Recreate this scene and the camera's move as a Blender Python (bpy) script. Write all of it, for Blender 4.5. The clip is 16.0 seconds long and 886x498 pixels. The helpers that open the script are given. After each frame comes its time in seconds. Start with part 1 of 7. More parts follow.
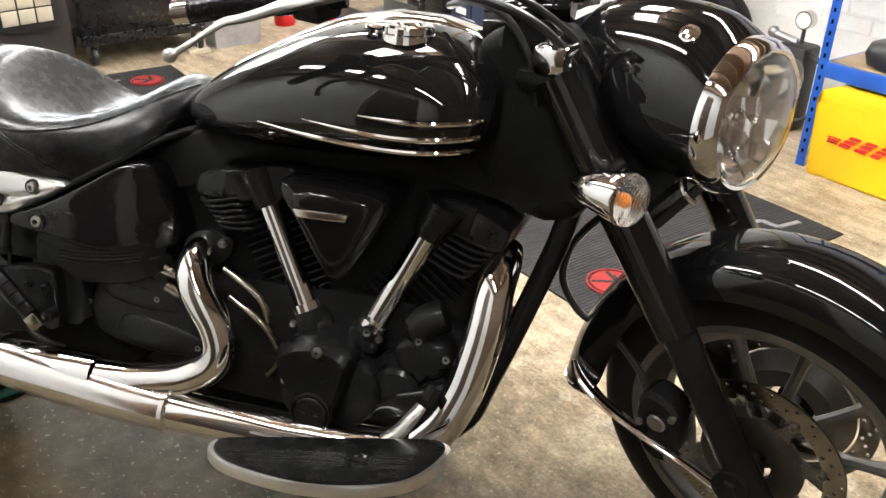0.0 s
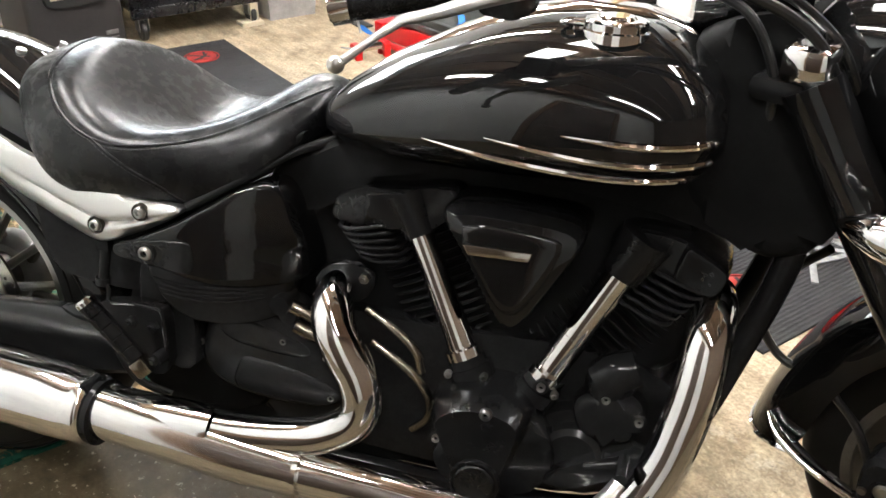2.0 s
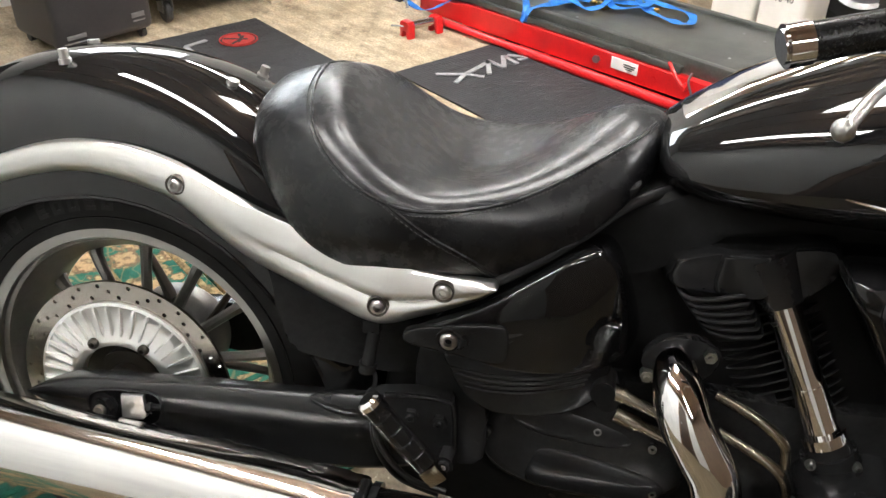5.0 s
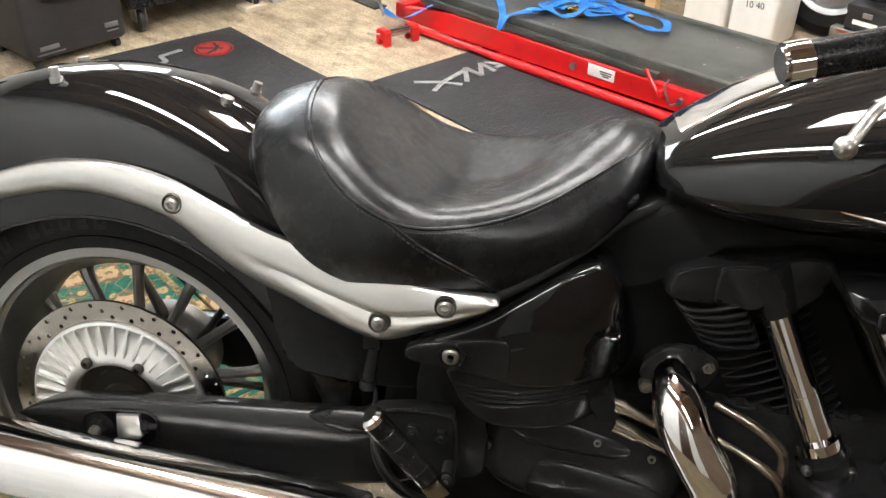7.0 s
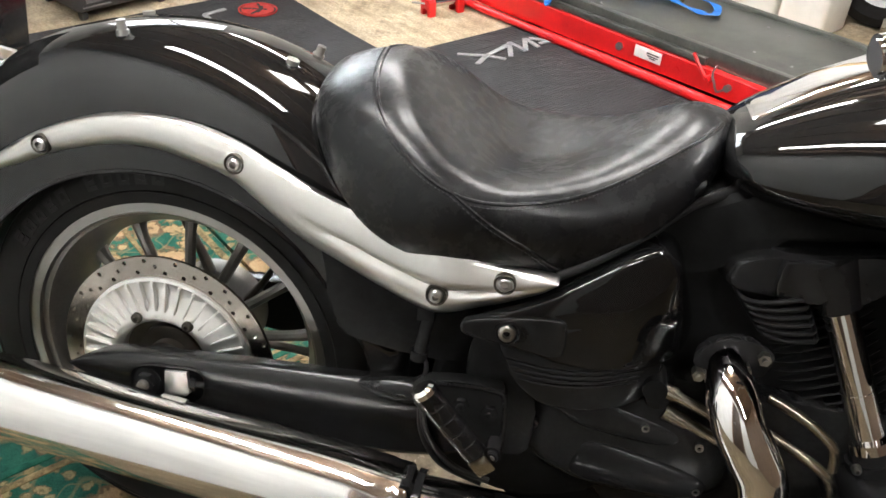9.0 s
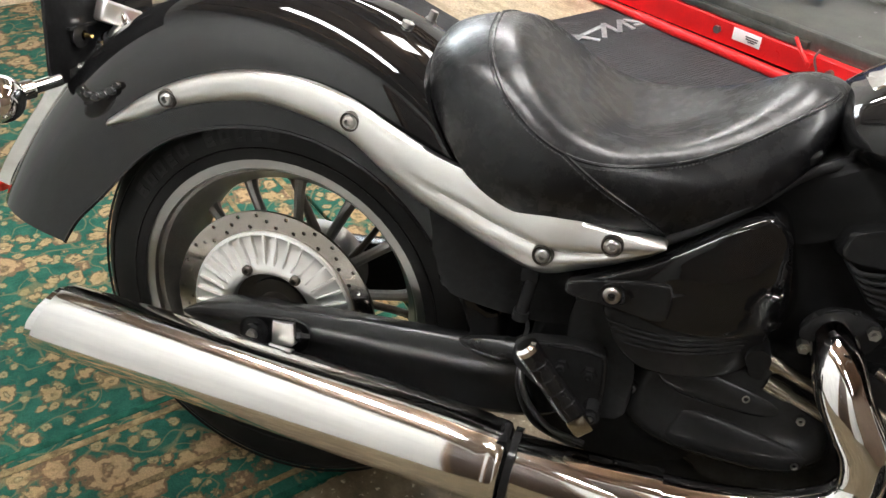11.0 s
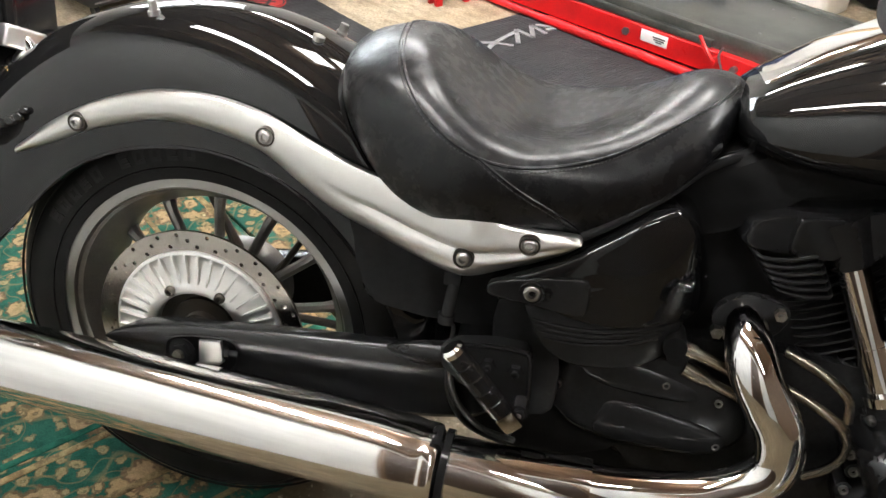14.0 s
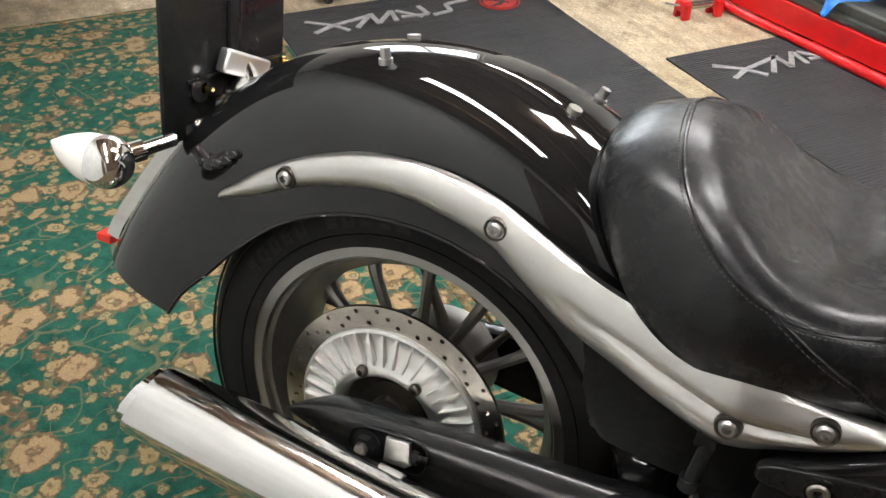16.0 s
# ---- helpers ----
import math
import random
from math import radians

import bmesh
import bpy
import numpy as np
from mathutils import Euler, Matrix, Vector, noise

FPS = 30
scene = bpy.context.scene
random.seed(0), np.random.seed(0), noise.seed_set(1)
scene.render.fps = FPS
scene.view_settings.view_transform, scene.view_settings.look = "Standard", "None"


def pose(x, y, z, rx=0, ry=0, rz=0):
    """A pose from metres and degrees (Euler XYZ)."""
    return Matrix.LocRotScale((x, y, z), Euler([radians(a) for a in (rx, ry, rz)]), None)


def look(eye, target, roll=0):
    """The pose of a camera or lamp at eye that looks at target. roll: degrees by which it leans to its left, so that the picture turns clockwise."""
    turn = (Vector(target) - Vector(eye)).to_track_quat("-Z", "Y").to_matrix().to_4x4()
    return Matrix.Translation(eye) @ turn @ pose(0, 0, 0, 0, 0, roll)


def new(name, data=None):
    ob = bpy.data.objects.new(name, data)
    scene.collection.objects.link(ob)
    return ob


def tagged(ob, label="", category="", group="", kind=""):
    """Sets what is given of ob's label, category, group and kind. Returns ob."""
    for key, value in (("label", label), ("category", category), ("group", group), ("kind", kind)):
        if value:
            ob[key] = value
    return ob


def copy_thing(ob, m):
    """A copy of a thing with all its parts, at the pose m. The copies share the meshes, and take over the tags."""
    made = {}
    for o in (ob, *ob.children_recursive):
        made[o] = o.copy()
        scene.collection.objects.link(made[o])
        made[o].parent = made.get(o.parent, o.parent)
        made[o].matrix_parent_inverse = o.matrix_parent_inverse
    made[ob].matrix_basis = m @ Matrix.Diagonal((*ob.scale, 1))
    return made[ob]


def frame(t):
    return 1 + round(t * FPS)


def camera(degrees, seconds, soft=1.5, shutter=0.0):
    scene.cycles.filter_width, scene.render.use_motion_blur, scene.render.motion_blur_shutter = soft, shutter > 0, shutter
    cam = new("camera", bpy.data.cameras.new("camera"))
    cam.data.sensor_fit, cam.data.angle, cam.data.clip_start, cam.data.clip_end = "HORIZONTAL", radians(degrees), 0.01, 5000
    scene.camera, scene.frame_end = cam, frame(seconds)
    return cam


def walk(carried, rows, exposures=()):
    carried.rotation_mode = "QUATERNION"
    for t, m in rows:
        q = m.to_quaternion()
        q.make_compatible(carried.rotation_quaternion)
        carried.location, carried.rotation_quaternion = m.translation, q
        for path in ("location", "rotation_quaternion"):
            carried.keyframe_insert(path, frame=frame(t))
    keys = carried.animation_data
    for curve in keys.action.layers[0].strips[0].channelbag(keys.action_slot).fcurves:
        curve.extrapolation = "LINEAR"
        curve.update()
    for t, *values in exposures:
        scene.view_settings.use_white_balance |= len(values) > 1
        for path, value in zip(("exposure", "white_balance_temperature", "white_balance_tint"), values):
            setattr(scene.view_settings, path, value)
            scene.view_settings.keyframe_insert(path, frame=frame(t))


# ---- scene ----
cam = camera(54.0, 16.0, shutter=0.2)
PATH = [
    (0, (1.4880, -1.2079, 1.2488), (1.0589, 0.4990, 0.2988), 1.55),
    (0.5, (1.4609, -1.2317, 1.2539), (1.0083, 0.4764, 0.3171), 0.97),
    (1, (1.4058, -1.1748, 1.2316), (1.0142, 0.5287, 0.2595), 1.95),
    (1.5, (1.2808, -1.0740, 1.2084), (0.8601, 0.6174, 0.2275), 2.87),
    (2, (1.1923, -1.0129, 1.2194), (0.7332, 0.6425, 0.1952), 0.85),
    (2.5, (1.0726, -1.0194, 1.2250), (0.7301, 0.6761, 0.2210), 3.08),
    (3, (0.8843, -1.0570, 1.2453), (0.6157, 0.6493, 0.2371), 2.20),
    (3.5, (0.7765, -1.0025, 1.2364), (0.4567, 0.6784, 0.2008), 2.83),
    (4, (0.7018, -0.8787, 1.2184), (0.3136, 0.7575, 0.1357), 1.54),
    (4.2, (0.6848, -0.8647, 1.2133), (0.2961, 0.7520, 0.1020), 0.85),
    (6.3, (0.6036, -0.8750, 1.2261), (0.3929, 0.7846, 0.1300), 2.68),
    (6.5, (0.6015, -0.8739, 1.2272), (0.3695, 0.7842, 0.1331), 2.41),
    (7, (0.6043, -0.8705, 1.2304), (0.3524, 0.7807, 0.1303), 1.35),
    (7.5, (0.6010, -0.8723, 1.2321), (0.3360, 0.7729, 0.1261), 1.42),
    (8, (0.5918, -0.8673, 1.2373), (0.3299, 0.7830, 0.1382), 2.07),
    (8.5, (0.5754, -0.8647, 1.2352), (0.3174, 0.7735, 0.1172), 2.31),
    (9, (0.5557, -0.8731, 1.2249), (0.2681, 0.7365, 0.0731), 3.84),
    (9.5, (0.5286, -0.8974, 1.2083), (0.1536, 0.6573, 0.0074), 4.10),
    (9.7, (0.5236, -0.9024, 1.2120), (0.1091, 0.6448, 0.0143), 3.73),
    (11.8, (0.5374, -0.9223, 1.2052), (0.0938, 0.6319, 0.0272), 2.43),
    (12, (0.5419, -0.9191, 1.2074), (0.1127, 0.6376, 0.0275), 2.42),
    (12.5, (0.5420, -0.9183, 1.2086), (0.1408, 0.6505, 0.0347), 2.45),
    (13, (0.5453, -0.9179, 1.2084), (0.1807, 0.6681, 0.0457), 2.38),
    (13.5, (0.5492, -0.9275, 1.2154), (0.2221, 0.6797, 0.0709), 1.31),
    (14, (0.5412, -0.9314, 1.2149), (0.2455, 0.6717, 0.0561), 2.66),
    (14.5, (0.5147, -0.8519, 1.2064), (0.0596, 0.6879, 0.0140), 0.39),
    (15, (0.5157, -0.7462, 1.2043), (-0.1495, 0.7323, 0.0332), -1.13),
    (15.5, (0.4991, -0.7155, 1.2159), (-0.2781, 0.6985, 0.0340), -2.97),
    (16, (0.4076, -0.7004, 1.2124), (-0.2862, 0.7361, 0.0060), 1.33),
]
EXPOSURES = [(0.0, 0.20), (1.0, 0.20), (2.0, 0.27), (2.5, 0.28), (3.0, 0.25), (3.5, 0.18), (4.0, 0.16), (7.0, 0.15), (9.5, 0.16), (12.0, 0.17), (14.0, 0.13), (14.5, 0.09), (15.0, -0.03), (15.5, -0.07), (16.0, -0.08)]
walk(cam, [(t, look(eye, target, roll)) for t, eye, target, roll in PATH], EXPOSURES)

# strip lights: place in the room, turn, length, two tubes or one
LIGHTS = [(-1.75, 1.75, 0, 1.5, True), (1.25, 1.75, 0, 1.5, True), (-0.05, -0.15, 0, 1.5, True), (2.0, -0.15, 0, 1.5, False)]

# ---- light ----
world = bpy.data.worlds.new("world")
world.use_nodes = True
world.node_tree.nodes["Background"].inputs["Color"].default_value = (0.5, 0.55, 0.6, 1)
world.node_tree.nodes["Background"].inputs["Strength"].default_value = 0.3
scene.world = world
TUBE_POWER = 128.0

# the room is turned against the motorcycle
ROOM = pose(0, 0, 0, 0, 0, -39.2)


# ---- materials ----
def nodes_of(name):
    m = bpy.data.materials.new(name)
    m.use_nodes = True
    nt = m.node_tree
    return m, nt, nt.nodes["Principled BSDF"]


def coords(nt, scale=1.0, stretch=(1, 1, 1)):
    tc = nt.nodes.new("ShaderNodeTexCoord")
    mp = nt.nodes.new("ShaderNodeMapping")
    mp.inputs["Scale"].default_value = [scale * k for k in stretch]
    nt.links.new(tc.outputs["Object"], mp.inputs["Vector"])
    return mp.outputs["Vector"]


def noise_tex(nt, vec, scale, detail=4.0, rough=0.6):
    n = nt.nodes.new("ShaderNodeTexNoise")
    n.inputs["Scale"].default_value, n.inputs["Detail"].default_value, n.inputs["Roughness"].default_value = scale, detail, rough
    nt.links.new(vec, n.inputs["Vector"])
    return n.outputs["Fac"]


def ramp(nt, fac, stops):
    r = nt.nodes.new("ShaderNodeValToRGB")
    while len(r.color_ramp.elements) < len(stops):
        r.color_ramp.elements.new(0.5)
    for e, (p, c) in zip(r.color_ramp.elements, stops):
        e.position = p
        e.color = (*c, 1) if len(c) == 3 else c
    nt.links.new(fac, r.inputs["Fac"])
    return r.outputs["Color"]


def mix(nt, fac, a, b, kind="MIX"):
    m = nt.nodes.new("ShaderNodeMix")
    m.data_type, m.blend_type = "RGBA", kind
    for sock, v in ((m.inputs[0], fac), (m.inputs[6], a), (m.inputs[7], b)):
        if isinstance(v, (int, float)):
            sock.default_value = v
        elif isinstance(v, tuple):
            sock.default_value = (*v, 1)
        else:
            nt.links.new(v, sock)
    return m.outputs[2]


def math_node(nt, op, a, b=0.0, c=0.0):
    m = nt.nodes.new("ShaderNodeMath")
    m.operation = op
    for sock, v in zip(m.inputs, (a, b, c)):
        if isinstance(v, (int, float)):
            sock.default_value = v
        else:
            nt.links.new(v, sock)
    return m.outputs[0]


def bump(nt, bsdf, height, strength, dist=0.01):
    b = nt.nodes.new("ShaderNodeBump")
    b.inputs["Strength"].default_value, b.inputs["Distance"].default_value = strength, dist
    nt.links.new(height, b.inputs["Height"])
    nt.links.new(b.outputs["Normal"], bsdf.inputs["Normal"])


def surface(name, color, rough=0.4, metal=0.0, vary=0.15, scale=6.0, rvary=0.1, bumps=0.0, bscale=200.0, coat=0.0, spec=0.5, stretch=(1, 1, 1)):
    """A plain surface with broad stains, fine grain and uneven gloss."""
    m, nt, b = nodes_of(name)
    v = coords(nt, 1.0, stretch)
    broad = noise_tex(nt, v, scale, 5)
    fine = noise_tex(nt, v, scale * 14, 3)
    lo, hi = tuple(c * (1 - vary) for c in color), tuple(min(1, c * (1 + vary)) for c in color)
    c = ramp(nt, broad, [(0.3, lo), (0.7, hi)])
    c = mix(nt, 0.35 * vary, c, ramp(nt, fine, [(0.35, (0, 0, 0)), (0.65, (1, 1, 1))]), "OVERLAY")
    nt.links.new(c, b.inputs["Base Color"])
    r = math_node(nt, "MULTIPLY_ADD", math_node(nt, "ADD", broad, fine), rvary, rough - rvary)
    nt.links.new(math_node(nt, "MAXIMUM", r, 0.0), b.inputs["Roughness"])
    b.inputs["Metallic"].default_value = metal
    b.inputs["Coat Weight"].default_value = coat
    b.inputs["Coat Roughness"].default_value = 0.03
    b.inputs["Specular IOR Level"].default_value = spec
    if bumps:
        bump(nt, b, noise_tex(nt, v, bscale, 3), bumps, 0.002)
    return m


GLOSS = surface("black_gloss_paint", (0.006, 0.006, 0.0062), 0.035, 0, 0.2, 4, 0.015, spec=0.42)
SIDEGLOSS = surface("black_cover_gloss", (0.0052, 0.0052, 0.0054), 0.05, 0, 0.2, 5, 0.02, spec=0.36)
EXHAUST = surface("worn_exhaust_chrome", (0.80, 0.785, 0.765), 0.105, 1.0, 0.05, 7, 0.05, 0.012, 90)
CARRIER = surface("bright_cast_aluminium", (0.86, 0.855, 0.84), 0.33, 1.0, 0.05, 20, 0.06)
SATIN = surface("black_satin_paint", (0.014, 0.014, 0.0143), 0.26, 0, 0.3, 9, 0.05, 0.02, 500, spec=0.06)
ARM = surface("satin_black_arm", (0.010, 0.010, 0.0104), 0.25, 0, 0.12, 4, 0.02, spec=0.44)
COVER = surface("satin_black_cover", (0.008, 0.008, 0.0082), 0.22, 0, 0.25, 12, 0.05, 0.02, 500, spec=0.24)
CRINKLE = surface("black_engine_paint", (0.014, 0.014, 0.0142), 0.20, 0, 0.35, 14, 0.05, 0.05, 700, spec=0.12)
SEMI = surface("black_semi_gloss_paint", (0.012, 0.012, 0.0123), 0.13, 0, 0.3, 8, 0.02, 0.008, 300, spec=0.12)
FIN = surface("black_fin_paint", (0.009, 0.009, 0.0095), 0.30, 0, 0.3, 14, 0.1, spec=0.19)
CYLFIN = surface("dull_black_fin", (0.012, 0.012, 0.0122), 0.42, 0, 0.3, 14, 0.1, spec=0.06)
# dull near-black for gaps between parts, their shade put into the colour
VOID = surface("gap_shade_black", (0.0075, 0.0075, 0.0076), 0.5, 0, 0.3, 14, 0.1, spec=0.04)
CHROME = surface("chrome", (0.82, 0.81, 0.80), 0.05, 1.0, 0.04, 9, 0.025)
WORN_CHROME = surface("worn_chrome", (0.62, 0.6, 0.57), 0.16, 1.0, 0.15, 20, 0.08)
RIMLIP = surface("machined_rim_metal", (0.31, 0.30, 0.285), 0.31, 1.0, 0.03, 5, 0.02)
BRUSHED = surface("brushed_aluminium", (0.57, 0.56, 0.54), 0.31, 1.0, 0.05, 10, 0.08, 0.03, 260, stretch=(0.15, 1, 1))
CAST = surface("grey_cast_wheel_metal", (0.20, 0.193, 0.182), 0.36, 0.9, 0.15, 20, 0.05, 0.02, 300)
DISC = surface("brake_disc_steel", (0.40, 0.365, 0.325), 0.23, 1.0, 0.10, 20, 0.03)
RUBBER = surface("tyre_rubber", (0.009, 0.0087, 0.0084), 0.5, 0, 0.3, 18, 0.08, 0.06, 500, spec=0.12)
LETTER = surface("scuffed_tyre_letter", (0.0105, 0.0102, 0.0098), 0.38, 0, 0.3, 30, 0.05, spec=0.2)
GRIPRUB = surface("grip_rubber", (0.006, 0.006, 0.006), 0.27, 0, 0.2, 30, 0.05, 0.04, 300, spec=0.20)
DARKCAST = surface("dark_bronze_metal", (0.07, 0.062, 0.052), 0.4, 0.8, 0.2, 25, 0.05)
OILPIPE = surface("dull_pipe_metal", (0.30, 0.27, 0.22), 0.24, 1.0, 0.2, 25, 0.06)
BOLT = surface("steel_bolt", (0.30, 0.29, 0.27), 0.3, 1.0, 0.2, 60, 0.1)
BRASS = surface("brass", (0.7, 0.5, 0.2), 0.25, 1.0, 0.15, 40, 0.1)
LENS_WHITE = surface("milky_lens", (0.8, 0.78, 0.72), 0.2, 0, 0.05, 20, 0.05)
AMBER = surface("amber_bulb", (0.9, 0.28, 0.03), 0.3, 0, 0.1, 30, 0.1)
REDLENS = surface("red_reflector", (0.6, 0.03, 0.02), 0.15, 0, 0.15, 40, 0.05)
# near-black that paints the darkness inside slots, holes and bores
DARKHOLE = surface("painted_recess_black", (0.002, 0.002, 0.002), 0.6, 0, 0.2, 30, 0.1, spec=0.03)
LEVER = surface("dull_lever_metal", (0.42, 0.41, 0.39), 0.36, 1.0, 0.12, 30, 0.06)
HOSE = surface("black_hose", (0.012, 0.012, 0.012), 0.3, 0, 0.2, 20, 0.08)
THREAD = surface("dark_thread", (0.02, 0.02, 0.021), 0.6, 0, 0.2, 60, 0.1)


def leather():
    m, nt, b = nodes_of("black_leather")
    v = coords(nt)
    broad, cell = noise_tex(nt, v, 7, 5), nt.nodes.new("ShaderNodeTexVoronoi")
    cell.feature = "DISTANCE_TO_EDGE"
    cell.inputs["Scale"].default_value = 380
    nt.links.new(v, cell.inputs["Vector"])
    crease = noise_tex(nt, v, 62, 4, 0.6)
    swell, wear = noise_tex(nt, v, 16, 2), noise_tex(nt, v, 34, 6, 0.7)
    c = ramp(nt, broad, [(0.3, (0.0030, 0.0031, 0.0035)), (0.75, (0.0060, 0.0061, 0.0070))])
    nt.links.new(c, b.inputs["Base Color"])
    nt.links.new(math_node(nt, "MULTIPLY_ADD", broad, 0.14, 0.24), b.inputs["Roughness"])
    b.inputs["Specular IOR Level"].default_value = 0.06
    b.inputs["Coat Weight"].default_value, b.inputs["Coat Roughness"].default_value = 0.46, 0.2
    nt.links.new(math_node(nt, "MULTIPLY_ADD", wear, 0.24, 0.15), b.inputs["Coat Roughness"])
    h = math_node(nt, "ADD", math_node(nt, "MULTIPLY", cell.outputs["Distance"], 0.8), math_node(nt, "MULTIPLY", crease, 0.55))
    h = math_node(nt, "ADD", h, math_node(nt, "MULTIPLY", swell, 1.5))
    bump(nt, b, h, 0.36, 0.002)
    return m


LEATHER = leather()


def clear(name, tint=(1, 1, 1), rough=0.02):
    m, nt, b = nodes_of(name)
    b.inputs["Base Color"].default_value = (*tint, 1)
    b.inputs["Transmission Weight"].default_value = 1.0
    b.inputs["IOR"].default_value = 1.3
    v = coords(nt)
    nt.links.new(math_node(nt, "MULTIPLY_ADD", noise_tex(nt, v, 15), 0.04, rough), b.inputs["Roughness"])
    return m


CLEAR = clear("clear_lens")
FROST = clear("ribbed_lens", (0.95, 0.94, 0.9), 0.16)


def facet():
    m, nt, b = nodes_of("faceted_mirror")
    vo = nt.nodes.new("ShaderNodeTexVoronoi")
    vo.inputs["Scale"].default_value = 27
    nt.links.new(coords(nt, 1.0, (1, 1, 0.45)), vo.inputs["Vector"])
    b.inputs["Base Color"].default_value = (0.90, 0.90, 0.89, 1)
    b.inputs["Metallic"].default_value, b.inputs["Roughness"].default_value = 1.0, 0.12
    bump(nt, b, vo.outputs["Distance"], 0.75, 0.02)
    return m


FACET = facet()


def concrete():
    m, nt, b = nodes_of("stained_concrete")
    v = coords(nt)
    big, mid, fine = noise_tex(nt, v, 1.5, 6, 0.65), noise_tex(nt, v, 13, 9, 0.72), noise_tex(nt, v, 110, 4, 0.7)
    c = ramp(nt, big, [(0.3, (0.27, 0.205, 0.125)), (0.5, (0.45, 0.368, 0.255)), (0.7, (0.60, 0.52, 0.395))])
    c = mix(nt, 0.45, c, ramp(nt, mid, [(0.34, (0.24, 0.21, 0.18)), (0.5, (0.5, 0.5, 0.5)), (0.66, (0.78, 0.77, 0.75))]), "OVERLAY")
    streak = noise_tex(nt, coords(nt, 1.0, (0.5, 2.6, 1)), 7, 8, 0.7)
    c = mix(nt, 0.5, c, ramp(nt, streak, [(0.36, (0.26, 0.23, 0.19)), (0.5, (0.5, 0.5, 0.5)), (0.64, (0.72, 0.71, 0.69))]), "OVERLAY")
    # worn pale flakes and dark oily patches with ragged edges
    flakes = noise_tex(nt, v, 8, 10, 0.78)
    c = mix(nt, ramp(nt, flakes, [(0.56, (0, 0, 0)), (0.64, (0.5, 0.5, 0.5))]), c, (0.64, 0.565, 0.44))
    dark = noise_tex(nt, v, 3.4, 10, 0.76)
    c = mix(nt, ramp(nt, dark, [(0.36, (0.8, 0.8, 0.8)), (0.45, (0, 0, 0))]), c, (0.17, 0.13, 0.085))
    pits = noise_tex(nt, v, 46, 6, 0.75)
    c = mix(nt, ramp(nt, pits, [(0.33, (0.7, 0.7, 0.7)), (0.39, (0, 0, 0))]), c, (0.15, 0.12, 0.085))
    c = mix(nt, 0.5, c, ramp(nt, fine, [(0.40, (0.26, 0.26, 0.26)), (0.62, (0.72, 0.72, 0.72))]), "OVERLAY")
    specks = ramp(nt, noise_tex(nt, v, 85, 5, 0.65), [(0.67, (0, 0, 0)), (0.71, (0.6, 0.6, 0.6))])
    c = mix(nt, specks, c, (0.66, 0.575, 0.44))
    # trodden brown dirt with crumbs before the side door, the shade there painted in
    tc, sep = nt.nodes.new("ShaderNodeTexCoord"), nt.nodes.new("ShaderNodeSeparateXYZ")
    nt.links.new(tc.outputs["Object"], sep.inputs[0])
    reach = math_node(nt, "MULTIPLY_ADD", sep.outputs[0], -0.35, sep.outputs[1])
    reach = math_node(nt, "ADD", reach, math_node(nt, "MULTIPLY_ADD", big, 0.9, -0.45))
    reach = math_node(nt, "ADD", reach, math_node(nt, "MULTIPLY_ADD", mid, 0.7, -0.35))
    dirt_shade = ramp(nt, mid, [(0.34, (0.044, 0.032, 0.017)), (0.5, (0.082, 0.062, 0.034)), (0.68, (0.145, 0.115, 0.070))])
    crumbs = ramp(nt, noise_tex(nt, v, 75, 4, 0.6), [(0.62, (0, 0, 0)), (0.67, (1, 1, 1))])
    dirt_shade = mix(nt, crumbs, dirt_shade, (0.36, 0.31, 0.23))
    c = mix(nt, ramp(nt, reach, [(0.25, (0.93, 0.93, 0.93)), (0.55, (0.6, 0.6, 0.6)), (1.0, (0, 0, 0))]), c, dirt_shade)
    nt.links.new(c, b.inputs["Base Color"])
    nt.links.new(math_node(nt, "MULTIPLY_ADD", mid, 0.4, 0.38), b.inputs["Roughness"])
    b.inputs["Specular IOR Level"].default_value = 0.25
    bump(nt, b, math_node(nt, "ADD", mid, math_node(nt, "MULTIPLY", fine, 0.4)), 0.3, 0.004)
    return m


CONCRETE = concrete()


def brick_paint():
    m, nt, b = nodes_of("white_painted_masonry")
    v = coords(nt)
    n1, n2 = noise_tex(nt, v, 3, 5), noise_tex(nt, v, 45, 4)
    c = ramp(nt, n1, [(0.3, (0.66, 0.65, 0.62)), (0.7, (0.82, 0.81, 0.79))])
    c = mix(nt, 0.25, c, ramp(nt, n2, [(0.3, (0.3, 0.3, 0.3)), (0.7, (0.7, 0.7, 0.7))]), "OVERLAY")
    nt.links.new(c, b.inputs["Base Color"])
    b.inputs["Roughness"].default_value = 0.6
    bump(nt, b, n2, 0.3, 0.004)
    return m


MASONRY = brick_paint()


def timber(name, lo, hi, scale=1.0, rough=0.6):
    m, nt, b = nodes_of(name)
    v = coords(nt, scale, (1, 12, 12))
    n = noise_tex(nt, v, 2.2, 6, 0.65)
    v2 = coords(nt, scale)
    c = ramp(nt, n, [(0.3, lo), (0.7, hi)])
    c = mix(nt, 0.4, c, ramp(nt, noise_tex(nt, v2, 3.5, 4), [(0.3, (0.35, 0.35, 0.35)), (0.7, (0.65, 0.65, 0.65))]), "OVERLAY")
    nt.links.new(c, b.inputs["Base Color"])
    b.inputs["Roughness"].default_value = rough
    bump(nt, b, n, 0.15, 0.003)
    return m


